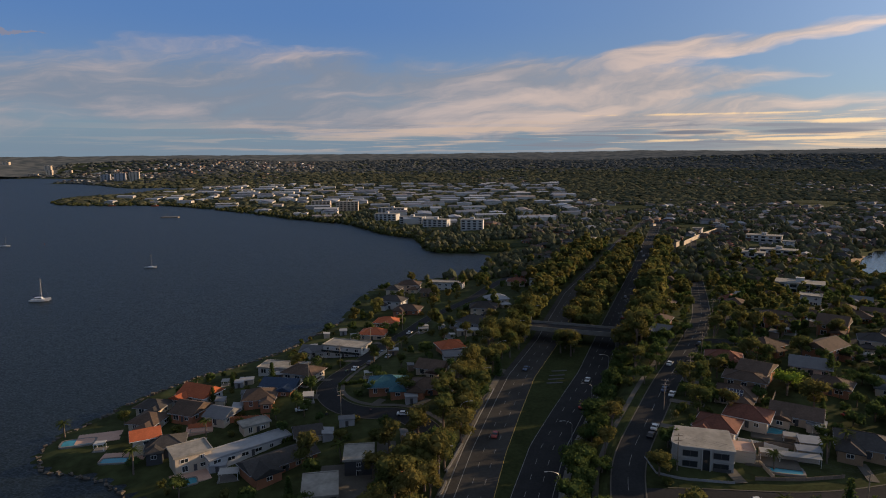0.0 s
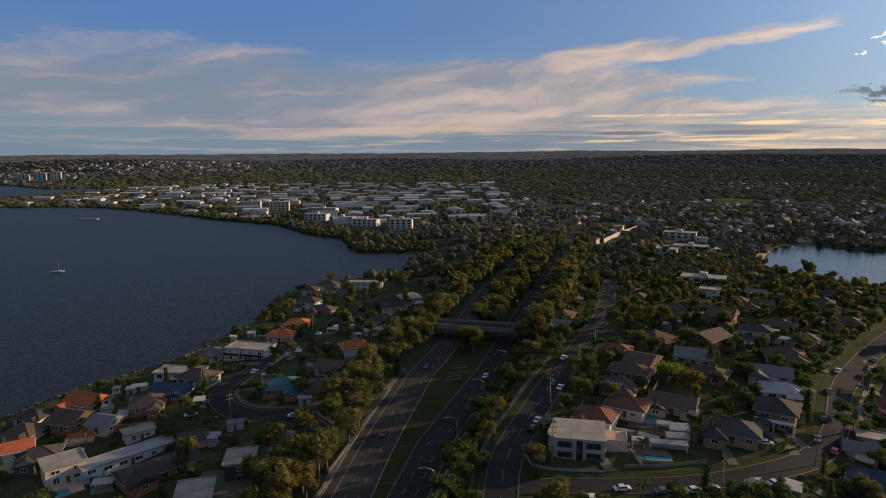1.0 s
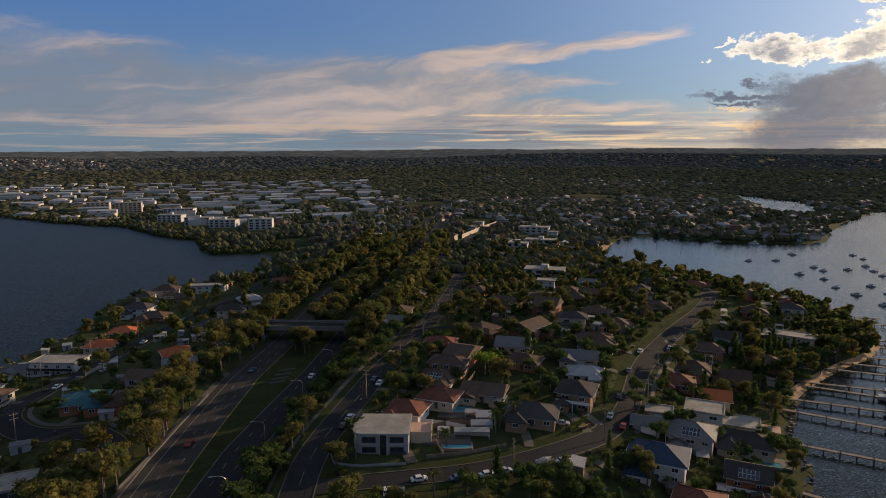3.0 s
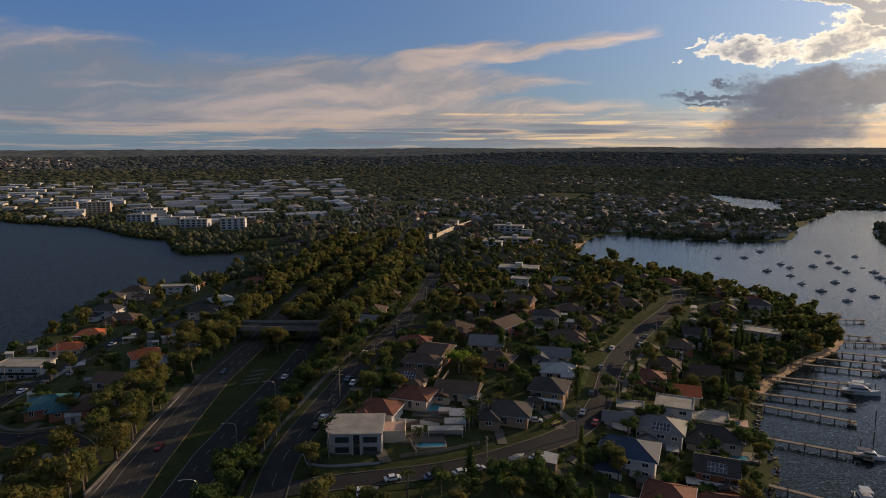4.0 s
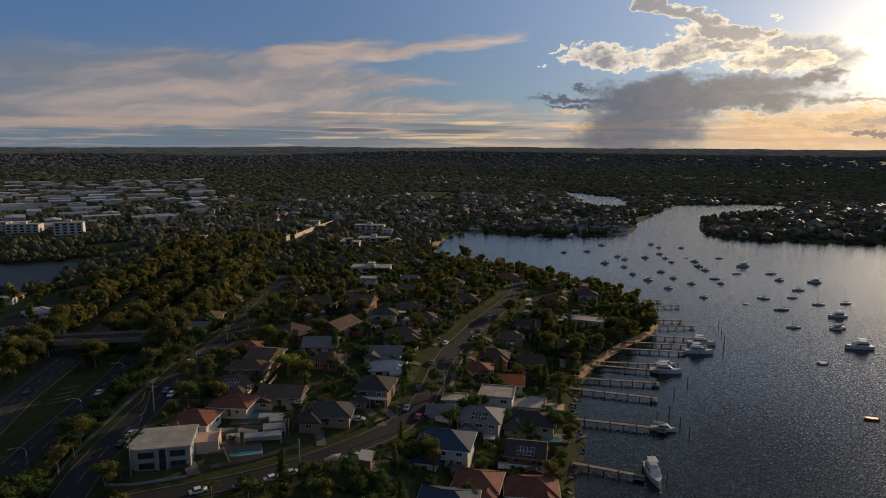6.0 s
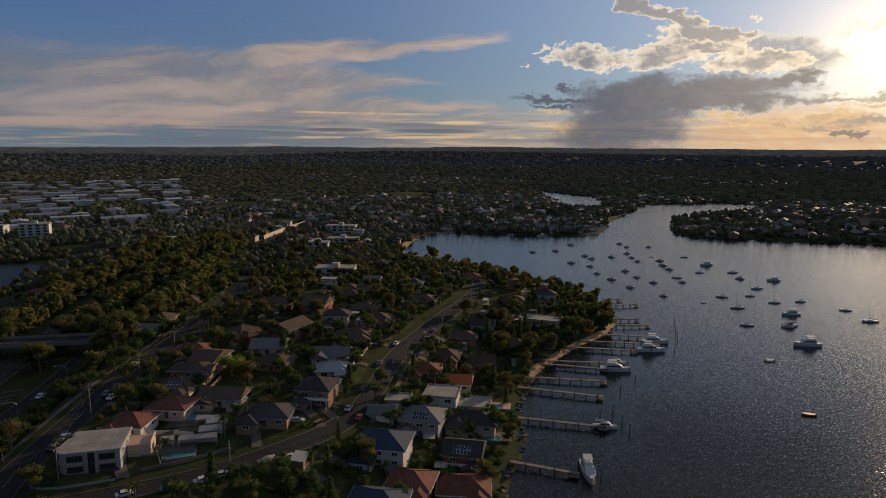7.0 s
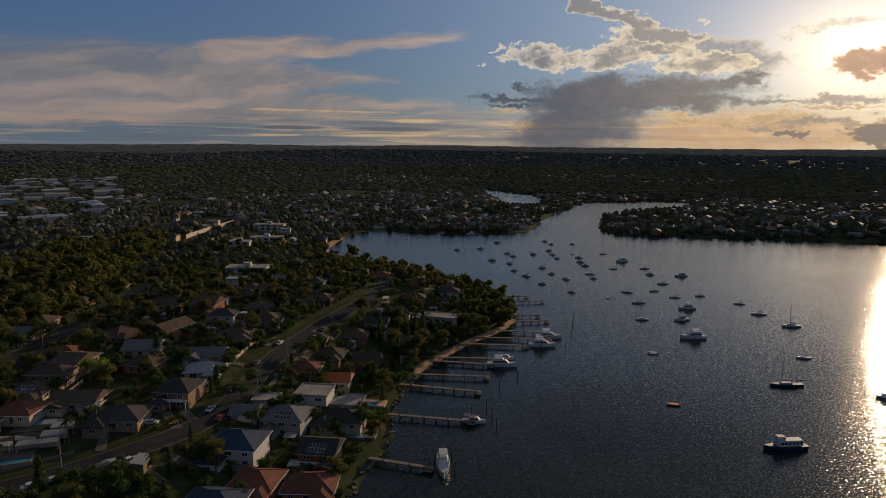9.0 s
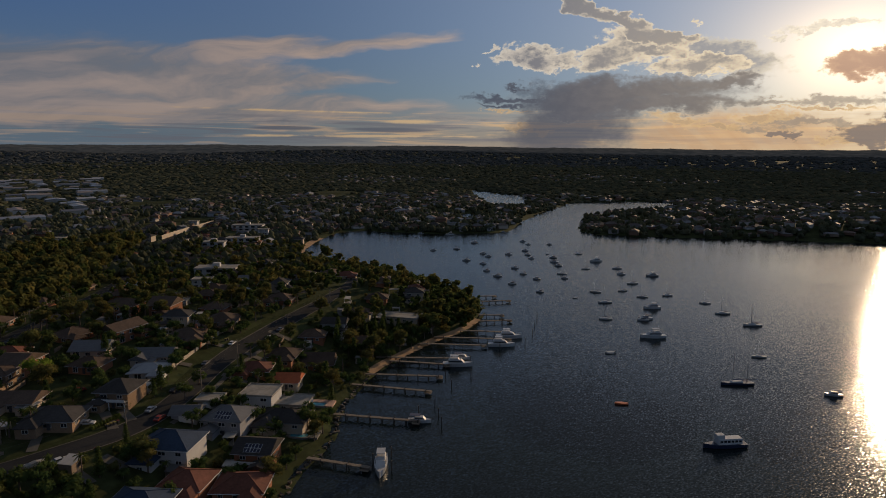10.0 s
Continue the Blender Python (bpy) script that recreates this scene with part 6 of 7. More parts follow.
def boat(kind, m, hull=None, label=""):
    hull = hull or HULL
    names = {"sail": "sailing_boat", "motor": "motor_boat", "dinghy": "dinghy", "yacht": "motor_yacht", "ketch": "ketch", "launch": "ferry_launch", "catamaran": "catamaran"}
    top = thing(names[kind], m, label, "boat", "moored boats")
    if kind in ("sail", "ketch"):
        L = 10.5 if kind == "sail" else 14.0
        part("hull", hull_mesh(L, 3.1, 1.15), hull, top)
        part("cabin", cabin_mesh(-L * 0.16, L * 0.2, 1.9, 1.0, 1.65), HULL, top)
        for x, h in ((L * 0.08, 12.5),) if kind == "sail" else ((L * 0.14, 14.0), (-L * 0.3, 9.0)):
            bm = bmesh.new()
            tube(bm, (x, 0, 1.0), (x, 0, h), 0.10, 0.06)
            tube(bm, (x, -0.9, h * 0.55), (x, 0.9, h * 0.55), 0.04)
            part("mast", bm, STEEL, top)
            bm = bmesh.new()
            tube(bm, (x - 0.2, 0, 2.3), (x - L * 0.33, 0, 2.2), 0.17, 0.13)
            part("furled_sail", bm, CANVAS, top)
        bm = bmesh.new()
        x, h = (L * 0.08, 12.5) if kind == "sail" else (L * 0.14, 14.0)
        tube(bm, (x, 0, h), (L / 2, 0, 1.35), 0.025, sides=3)
        tube(bm, (x, 0, h), (-L / 2, 0, 1.1), 0.025, sides=3)
        part("stay", bm, STEEL, top)
        bm = bmesh.new()
        block(bm, -L * 0.36, -L * 0.17, -0.9, 0.9, 1.75, 1.9)
        part("canopy", bm, CANVAS, top)
    elif kind == "catamaran":
        for sy in (-2.3, 2.3):
            hl = part("hull", hull_mesh(12.5, 1.7, 1.5), hull, top)
            hl.location.y = sy
        bm = bmesh.new()
        block(bm, -5.2, 2.6, -2.3, 2.3, 0.95, 1.5)
        part("bridge_deck", bm, HULL, top)
        part("cabin", cabin_mesh(-3.2, 2.0, 4.0, 1.5, 2.7, 1.0), HULL, top)
        bm = bmesh.new()
        block(bm, -3.0, 1.3, -1.93, 1.93, 1.95, 2.4)
        part("window", bm, GLASS, top)
        bm = bmesh.new()
        tube(bm, (1.2, 0, 2.6), (1.2, 0, 16.5), 0.13, 0.08)
        tube(bm, (1.2, -1.2, 9.5), (1.2, 1.2, 9.5), 0.05)
        part("mast", bm, STEEL, top)
        bm = bmesh.new()
        tube(bm, (1.0, 0, 3.7), (-4.4, 0, 3.5), 0.28, 0.2)
        part("furled_sail", bm, CANVAS, top)
        bm = bmesh.new()
        tube(bm, (1.2, 0, 16.5), (6.0, 0, 1.5), 0.03, sides=3)
        for sy in (-2.2, 2.2):
            tube(bm, (1.2, 0, 16.0), (0.2, sy, 1.6), 0.03, sides=3)
        part("stay", bm, STEEL, top)
    elif kind == "motor":
        part("hull", hull_mesh(8.5, 2.9, 1.25), hull, top)
        part("cabin", cabin_mesh(-1.8, 2.2, 2.2, 1.15, 2.3, 0.9), HULL, top)
        bm = bmesh.new()
        block(bm, -1.75, 1.55, -1.06, 1.06, 1.6, 2.0)
        part("window", bm, GLASS, top)
        bm = bmesh.new()
        block(bm, -3.6, 0.2, -1.1, 1.1, 2.75, 2.85)
        for x in (-3.5, 0.0):
            for y in (-1, 1):
                tube(bm, (x, y, 1.1), (x, y, 2.75), 0.04, sides=4)
        part("canopy", bm, CANVAS, top)
    elif kind == "yacht":
        part("hull", hull_mesh(13.5, 4.2, 1.9), hull, top)
        part("cabin", cabin_mesh(-4.2, 3.2, 3.3, 1.7, 3.2, 1.6), HULL, top)
        bm = bmesh.new()
        block(bm, -4.0, 2.0, -1.6, 1.6, 2.25, 2.8)
        part("window", bm, GLASS, top)
        part("flybridge", cabin_mesh(-3.6, 0.8, 2.7, 3.2, 3.9, 0.6), HULL, top)
        bm = bmesh.new()
        block(bm, -3.4, 0.4, -1.35, 1.35, 4.9, 5.0)
        for x in (-3.2, 0.2):
            for y in (-1.2, 1.2):
                tube(bm, (x, y, 3.8), (x, y, 4.9), 0.05, sides=4)
        tube(bm, (-2.6, 0, 5.0), (-2.9, 0, 6.6), 0.05, sides=4)
        part("hardtop", bm, HULL, top)
        bm = bmesh.new()
        for sy in (-1, 1):
            tube(bm, (0.5, sy * 1.9, 2.5), (6.4, sy * 0.25, 2.9), 0.03, sides=3)
        part("rail", bm, STEEL, top)
    elif kind == "launch":
        part("hull", hull_mesh(15.0, 4.0, 1.5), hull, top)
        part("cabin", cabin_mesh(-5.5, 3.0, 3.2, 1.4, 3.3, 0.3), HULL if hull is not ORANGE_HULL else WOOD_HULL, top)
        bm = bmesh.new()
        for k in range(6):
            block(bm, -5.1 + k * 1.3, -4.2 + k * 1.3, -1.56, 1.56, 2.1, 2.8)
        part("window", bm, GLASS, top)
        part("wheelhouse", cabin_mesh(0.6, 3.4, 2.6, 3.3, 4.6, 0.2), HULL, top)
        bm = bmesh.new()
        tube(bm, (1.5, 0, 4.6), (1.5, 0, 7.6), 0.06)
        part("mast", bm, STEEL, top)
    else:
        part("hull", hull_mesh(5.0, 1.9, 0.75, 0.15), hull, top)
        bm = bmesh.new()
        for x in (-1.2, 0.4):
            block(bm, x, x + 0.35, -0.75, 0.75, 0.45, 0.52)
        part("seat", bm, TIMBER, top)
        bm = bmesh.new()
        block(bm, -2.75, -2.4, -0.18, 0.18, 0.3, 1.15)
        part("outboard_motor", bm, DARK_TRIM, top)
    return top


WIND = 150.0
rng = random.Random(21)
FLEET = {"sail": boat("sail", pose(448, 152, 0, 0, 0, WIND), label="white sailing boat at a mooring, sails furled"), "motor": boat("motor", pose(407, 193, 0, 0, 0, WIND), label="white motor boat with a canopy at a mooring"),
         "yacht": boat("yacht", pose(381, 166, 0, 0, 0, WIND), label="large white motor yacht at a mooring"), "dinghy": boat("dinghy", pose(343, 160, 0, 0, 0, WIND), label="small open boat at a mooring"),
         "ketch": boat("ketch", pose(357, 102, 0, 0, 0, WIND), BLUE_HULL, "dark two-masted ketch at a mooring"), "launch": boat("launch", pose(301, 70, 0, 0, 0, WIND + 4), BLUE_HULL, "old dark launch with cream upperworks")}
MOORED = [("motor", 480, 415), ("motor", 401, 310), ("motor", 409, 338), ("motor", 442, 358), ("motor", 432, 335), ("motor", 428, 314), ("motor", 401, 279), ("motor", 484, 387), ("motor", 536, 454), ("motor", 545, 474), ("motor", 507, 424), ("motor", 494, 404), ("motor", 555, 443), ("dinghy", 513, 398), ("motor", 504, 380), ("motor", 489, 362), ("motor", 480, 347), ("sail", 458, 319), ("motor", 448, 305), ("sail", 538, 383), ("sail", 490, 325), ("yacht", 523, 346), ("sail", 514, 313), ("motor", 498, 294), ("sail", 434, 259), ("sail", 453, 252)]
MOORED += [("sail", 478, 265), ("sail", 450, 232), ("yacht", 514, 277), ("sail", 468, 226), ("dinghy", 409, 253), ("sail", 417, 234), ("sail", 387, 205), ("yacht", 431, 208), ("motor", 404, 192), ("dinghy", 342, 159), ("sail", 471, 199), ("sail", 457, 177), ("sail", 448, 152), ("sail", 399, 118), ("motor", 379, 74), ("motor", 432, 472), ("motor", 456, 467), ("motor", 428, 409), ("motor", 495, 492), ("motor", 462, 431), ("motor", 457, 416), ("motor", 431, 388), ("motor", 415, 361), ("motor", 482, 582), ("yacht", 506, 557), ("motor", 574, 546)]
for kind, x, y in MOORED:
    moored = again(FLEET[kind], pose(x, y, 0, 0, 0, WIND + rng.uniform(-14, 14)))
    s = rng.uniform(0.62, 0.86)
    moored.scale = (s, s, s)
boat("dinghy", pose(299, 113, 0, 0, 0, WIND - 8), ORANGE_HULL, "small orange boat at a mooring")
boat("catamaran", pose(-298, 414, 0, 0, 0, 20), label="white sailing catamaran at a mooring, sail furled")
again(FLEET["sail"], pose(-524, 681, 0, 0, 0, 14))
again(FLEET["sail"], pose(-286, 544, 0, 0, 0, 10))
bm = bmesh.new()
tube(bm, (0, 0, -0.3), (0, 0, 0.9), 0.6, 0.3, 8)
tagged(part("mooring_buoy", bm, ORANGE_HULL), "small red mooring buoy on the bay", "buoy").location = (-490, 698, 0)
bm = bmesh.new()
block(bm, -14, 14, -5, 5, -0.3, 1.2)
block(bm, -13.6, 13.6, -4.6, 4.6, 1.2, 1.5)
tagged(part("barge", bm, TIMBER), "flat brown barge moored on the bay", "barge").matrix_world = pose(-492, 1010, 0, 0, 0, 5)
for x, y in ((-735, 1262), (-640, 1252)):
    b = boat("launch", pose(x, y, 0, 0, 0, 10), ORANGE_HULL, "red work boat beside the point")

again(FLEET["yacht"], pose(197, 117.5, 0, 0, 0, -120))
again(FLEET["motor"], pose(224, 140, 0, 0, 0, -38))
again(FLEET["yacht"], pose(304, 196, 0, 0, 0, -32))
again(FLEET["yacht"], pose(316, 205, 0, 0, 0, -32))
again(FLEET["motor"], pose(276, 190, 0, 0, 0, -35))
again(FLEET["yacht"], pose(269, 183, 0, 0, 0, -35))


def jetty(x0, y0, x1, y1, width=1.5):
    L, a = math.hypot(x1 - x0, y1 - y0), math.atan2(y1 - y0, x1 - x0)
    top = thing("jetty", pose(x0, y0, 0, 0, 0, math.degrees(a)), "weathered timber jetty on dark piles", "jetty", "jetties")
    bm = bmesh.new()
    n = int(L / 0.55)
    for k in range(n):
        block(bm, k * L / n, (k + 0.9) * L / n, -width / 2, width / 2, 1.45, 1.55)
    block(bm, 0, L, -width / 2 + 0.1, -width / 2 + 0.3, 1.2, 1.44)
    block(bm, 0, L, width / 2 - 0.3, width / 2 - 0.1, 1.2, 1.44)
    part("deck", bm, TIMBER, top)
    for k in range(int(L / 4.5) + 1):
        for s in (-1, 1):
            bm = bmesh.new()
            u = min(k * 4.5 + 0.4, L - 0.2)
            tube(bm, (u, s * (width / 2 + 0.05), -2), (u, s * (width / 2 + 0.05), 2.1 if k % 2 else 1.5), 0.16, sides=7)
            part("pile", bm, PILE, top)
    bm = bmesh.new()
    block(bm, L - 2.8, L, -width / 2 - 0.9, width / 2 + 0.9, 0.7, 0.9)
    part("landing", bm, TIMBER, top)


JETTIES = [(179, 133, 193, 117), (199, 160, 223, 138), (217, 184, 241, 160), (227, 192, 254, 172), (241, 210, 273, 188), (244, 202, 265, 183), (268, 218, 296, 197), (281, 223, 313, 199), (299, 226, 321, 209), (318, 236, 336, 228), (326, 247, 339, 239), (347, 273, 365, 266), (354, 286, 365, 281)]
for j in JETTIES:
    jetty(*j)
for x, y in ((196, 121), (199, 114), (203, 122), (227, 146), (232, 140), (236, 149), (229, 133), (252, 162), (258, 176), (266, 168), (276, 183), (300, 192), (316, 192), (330, 203), (341, 214), (353, 226)):
    bm = bmesh.new()
    tube(bm, (0, 0, -2.5), (0, 0, 3.4), 0.2, 0.17, 8)
    block(bm, -0.2, 0.2, -0.2, 0.2, 3.4, 3.5)
    tagged(part("mooring_pile", bm, PILE), "dark timber mooring pile in the water", "pile", "mooring piles").location = (x, y, 0)


# ---- cars ----
def car(m):
    top = thing("car", m, "parked car on the street", "car", "cars")
    bm = bmesh.new()
    side = [(-2.2, 0.35), (-2.25, 0.85), (-1.5, 0.95), (-1.0, 1.42), (0.5, 1.45), (1.15, 0.98), (2.1, 0.82), (2.25, 0.4)]
    for y0, y1 in ((-0.88, 0.88),):
        a, b = [bm.verts.new((x, y0 * (0.86 if z > 1.2 else 1), z)) for x, z in side], [bm.verts.new((x, y1 * (0.86 if z > 1.2 else 1), z)) for x, z in side]
        for k in range(len(side)):
            bm.faces.new((a[k], a[(k + 1) % len(side)], b[(k + 1) % len(side)], b[k]))
        bm.faces.new(a[::-1])
        bm.faces.new(b)
    bmesh.ops.recalc_face_normals(bm, faces=bm.faces)
    part("body", bm, PAINT, top)
    for y in (-1, 1):
        bm = bmesh.new()
        v = [bm.verts.new(p) for p in ((-1.35, y * 0.885, 1.0), (-0.95, y * 0.80, 1.36), (0.45, y * 0.80, 1.39), (0.95, y * 0.885, 1.02))]
        bm.faces.new(v if y < 0 else v[::-1])
        part("side_window", bm, GLASS, top)
    for name, pts in (("windscreen", ((0.56, 0.72, 1.45), (0.56, -0.72, 1.45), (1.14, -0.8, 1.05), (1.14, 0.8, 1.05))), ("rear_window", ((-1.06, -0.72, 1.43), (-1.06, 0.72, 1.43), (-1.5, 0.8, 1.01), (-1.5, -0.8, 1.01)))):
        bm = bmesh.new()
        bm.faces.new([bm.verts.new(p) for p in pts])
        part(name, bm, GLASS, top)
    for x in (-1.4, 1.4):
        for y in (-0.82, 0.82):
            bm = bmesh.new()
            tube(bm, (x, y - 0.1, 0.33), (x, y + 0.1, 0.33), 0.33, sides=12)
            part("wheel", bm, TYRE, top)
    return top


first_car = car(pose(68.6, 210.9, gz(68.6, 210.9) + 0.2, 0, 0, 62))
rng = random.Random(9)
PARKED = [(70, 207, 62), (57.5, 183, 62), (90, 144.2, 6), (113, 147.5, 20), (82, 144, 5), (196, 226, 45), (178, 219, 50), (72, 145.5, 3), (63, 141.5, 80), (66.5, 140.6, 80), (55, 178, 62)]
PARKED += [(-36, 271, 75), (-43, 262, 78), (-48, 254, 80), (-22, 204.5, 0), (-60, 213, 20), (-40, 281, 75), (-31, 318, 70), (78, 236, 60), (98, 261, 60), (-19, 360, 70), (120, 192, 20), (160, 168, 45)]
for x, y, r in PARKED:
    again(first_car, pose(x, y, gz(x, y) + 0.2, 0, 0, r))
TRAFFIC = [(7, 190, 76, 0), (22, 250, 70, 0), (34, 213, 70, 1), (41, 238, 69, 1), (78, 330, 72, 1), (95, 382, 72, 1), (150, 540, 72, 1), (160, 565, 72, 1), (168, 590, 72, 1)]
for x, y, r, e in TRAFFIC:
    w, ee = highway_edges(y)
    xx = (w + 1.8 + 3.5 * (y % 3)) if not e else (ee - 1.8 - 3.6 * (y % 3))
    again(first_car, pose(float(xx), y, gz(float(xx), y) + 0.18, 0, 0, r if e else r + 180))


# ---- street furniture ----
def street_lamp(x, y, rot, h=10.5, reach=3.2):
    top = thing("street_lamp", pose(x, y, gz(x, y), 0, 0, rot), "tall curved steel street lamp beside the highway", "street lamp", "street lamps")
    bm = bmesh.new()
    tube(bm, (0, 0, -0.3), (0, 0, h - 1.6), 0.11, 0.07)
    part("pole", bm, STEEL, top)
    bm = bmesh.new()
    rings = []
    for k in range(7):
        u = k / 6 * math.pi / 2
        cx, cz = -reach * (1 - math.cos(u)), h - 1.65 + 1.65 * math.sin(u)
        nx, nz = math.cos(u * 0.9), math.sin(u * 0.9)
        rings.append([bm.verts.new((cx + 0.06 * math.cos(v) * nx, 0.06 * math.sin(v), cz + 0.06 * math.cos(v) * nz)) for v in (i * math.tau / 5 for i in range(5))])
    for r0, r1 in zip(rings, rings[1:]):
        for i in range(5):
            bm.faces.new((r0[i], r0[(i + 1) % 5], r1[(i + 1) % 5], r1[i]))
    bmesh.ops.recalc_face_normals(bm, faces=bm.faces)
    part("arm", bm, STEEL, top)
    bm = bmesh.new()
    block(bm, -reach - 0.8, -reach, -0.15, 0.15, h - 0.1, h + 0.06)
    part("lantern", bm, STEEL, top)


for y in np.arange(120, 480, 30):
    w, e = highway_edges(y)
    street_lamp(float(e) + 2.2, float(y), 12)
    if y > 140:
        street_lamp(float(w) - 3.6, float(y) + 12, 192)

POLES = [[(57, 160), (64, 196), (79, 217), (93, 245), (106, 275), (122, 312)], [(57, 160), (97, 143.5), (131, 158.5), (157, 178), (176, 203), (206, 230), (238, 258)], [(-44, 206), (-62, 232), (-56, 262), (-48, 296), (-36, 330)]]
for line in POLES:
    tops = []
    for k, (x, y) in enumerate(line):
        z = gz(x, y)
        a = line[min(k + 1, len(line) - 1)]
        b = line[max(k - 1, 0)]
        ang = math.atan2(a[1] - b[1], a[0] - b[0])
        pl = thing("power_pole", pose(x, y, z, 0, 0, math.degrees(ang)), "timber power pole with a crossarm", "power pole", "power poles")
        bm = bmesh.new()
        tube(bm, (0, 0, -0.5), (0, 0, 10.5), 0.17, 0.12)
        part("pole", bm, TIMBER, pl)
        for h in (10.0, 8.6):
            bm = bmesh.new()
            block(bm, -0.07, 0.07, -1.2, 1.2, h - 0.08, h + 0.08)
            part("crossarm", bm, TIMBER, pl)
        tops.append((x, y, z, ang))
    for a, b in zip(tops, tops[1:]):
        wr = thing("power_line", Matrix(), "sagging power lines between timber poles", "power line", "power lines")
        for o, h in ((-1.0, 10.1), (0.0, 10.1), (1.0, 10.1), (0.0, 8.4)):
            bm = bmesh.new()
            cord = []
            for k in range(9):
                u = k / 8
                x = a[0] - o * math.sin(a[3]) + (b[0] - o * math.sin(b[3]) - a[0] + o * math.sin(a[3])) * u
                y = a[1] + o * math.cos(a[3]) + (b[1] + o * math.cos(b[3]) - a[1] - o * math.cos(a[3])) * u
                p = (x, y, a[2] + h + (b[2] - a[2]) * u - 2.4 * u * (1 - u))
                cord.append([bm.verts.new((p[0] + dx, p[1] + dx, p[2] + dz)) for dx, dz in ((-0.010, 0), (0.010, 0), (0, 0.016))])
            for c0, c1 in zip(cord, cord[1:]):
                for i in range(3):
                    bm.faces.new((c0[i], c0[(i + 1) % 3], c1[(i + 1) % 3], c1[i]))
            part("wire", bm, DARK_TRIM, wr)


# ---- pools, fences, walls ----
def pool(x, y, rot, L, W, label="blue swimming pool in a paved garden", kidney=False):
    z = max(gz(x + a, y + b) for a in (-L / 2, L / 2) for b in (-W / 2, W / 2)) + 0.25
    top = thing("swimming_pool", pose(x, y, z, 0, 0, rot), label, "swimming pool", "swimming pools")
    bm = bmesh.new()
    n = 20
    ring = [((1 + 0.18 * math.sin(2 * a) * kidney) * L / 2 * math.copysign(abs(math.cos(a)) ** (0.9 if kidney else 0.35), math.cos(a)), W / 2 * math.copysign(abs(math.sin(a)) ** (0.9 if kidney else 0.35), math.sin(a))) for a in (k * math.tau / n for k in range(n))]
    inner, outer, low = [bm.verts.new((a, b, 0.12)) for a, b in ring], [bm.verts.new((a * 1.14, b * 1.22, 0.12)) for a, b in ring], [bm.verts.new((a * 1.14, b * 1.22, -2.5)) for a, b in ring]
    for k in range(n):
        bm.faces.new((inner[k], outer[k], outer[(k + 1) % n], inner[(k + 1) % n]))
        bm.faces.new((outer[k], low[k], low[(k + 1) % n], outer[(k + 1) % n]))
    bmesh.ops.recalc_face_normals(bm, faces=bm.faces)
    part("coping", bm, CONCRETE, top)
    bm = bmesh.new()
    bm.faces.new([bm.verts.new((a, b, 0.02)) for a, b in ring])
    part("water", bm, POOL, top)


for x, y, r, L, W, k in ((91.5, 182, -20, 8, 4.6, 1), (86, 160.5, -12, 8, 4, 0), (197, 171, -38, 6, 3, 0), (182, 149, -38, 6, 3, 0), (-133, 196, 20, 10, 5, 0), (-113, 184, 8, 9, 3.6, 0), (-84, 171, 30, 6, 4, 0), (-121, 229, -10, 8, 4, 0), (-94, 203, 20, 5, 3, 0)):
    pool(x, y, r, L, W, kidney=bool(k))


def fence(points, height, mat, label, name="fence", step=2.6):
    top = thing(name, Matrix(), label, "fence" if name == "fence" else "wall")
    line = densify(points, step, 0) + [points[-1]]
    for a, b in zip(line, line[1:]):
        ang, L = math.atan2(b[1] - a[1], b[0] - a[0]), math.hypot(b[0] - a[0], b[1] - a[1])
        bm = bmesh.new()
        z = min(gz(*a), gz(*b))
        block(bm, 0, L - 0.04, -0.05, 0.05, -0.4, height)
        pn = part("panel", bm, mat, top)
        pn.matrix_world = pose(a[0], a[1], z, 0, 0, math.degrees(ang))
        bm = bmesh.new()
        block(bm, -0.08, 0.08, -0.09, 0.09, -0.4, height + 0.1)
        pn = part("post", bm, mat, top)
        pn.matrix_world = pose(a[0], a[1], z, 0, 0, math.degrees(ang))


fence([(50, 166), (51, 158), (57, 155.5), (70, 154)], 0.7, GREY_WALL, "low grey rendered garden wall at the corner", "garden_wall")
fence([(76, 156), (88, 156), (100, 158)], 1.0, FENCE, "low weathered fence in front of a pool")
fence([(81, 172), (88, 174), (95, 171)], 1.5, FENCE, "weathered paling fence round a garden")
fence([(143, 190), (158, 208), (172, 226), (186, 240)], 1.6, CREAM_WALL, "long cream masonry fence along the street", "garden_wall")
fence([(-20, 150), (-18, 170), (-19, 190)], 2.2, RUST, "tall terracotta-coloured boundary fence")
fence([(-98, 204), (-84, 208), (-70, 208)], 2.4, RUST, "red boundary wall between gardens", "garden_wall")
fence([(-42, 268), (-36, 292)], 1.6, WHITE_WALL, "white rendered street wall", "garden_wall")
fence([(212, 631), (254, 702), (288, 750)], 4.4, CREAM_WALL, "pale noise wall beside the highway", "noise_wall", 6.0)
for ax in range(14):
    a = radians(-32)
    x, y = 100 + ax * 14, 200 + (ax * 37) % 60
    if not near_road(x, y, 2) and shore(x, y) > 25:
        fence([(x, y), (x + 9 * math.cos(a + 1.57), y + 9 * math.sin(a + 1.57))], 1.7, FENCE, "weathered paling fence between gardens")

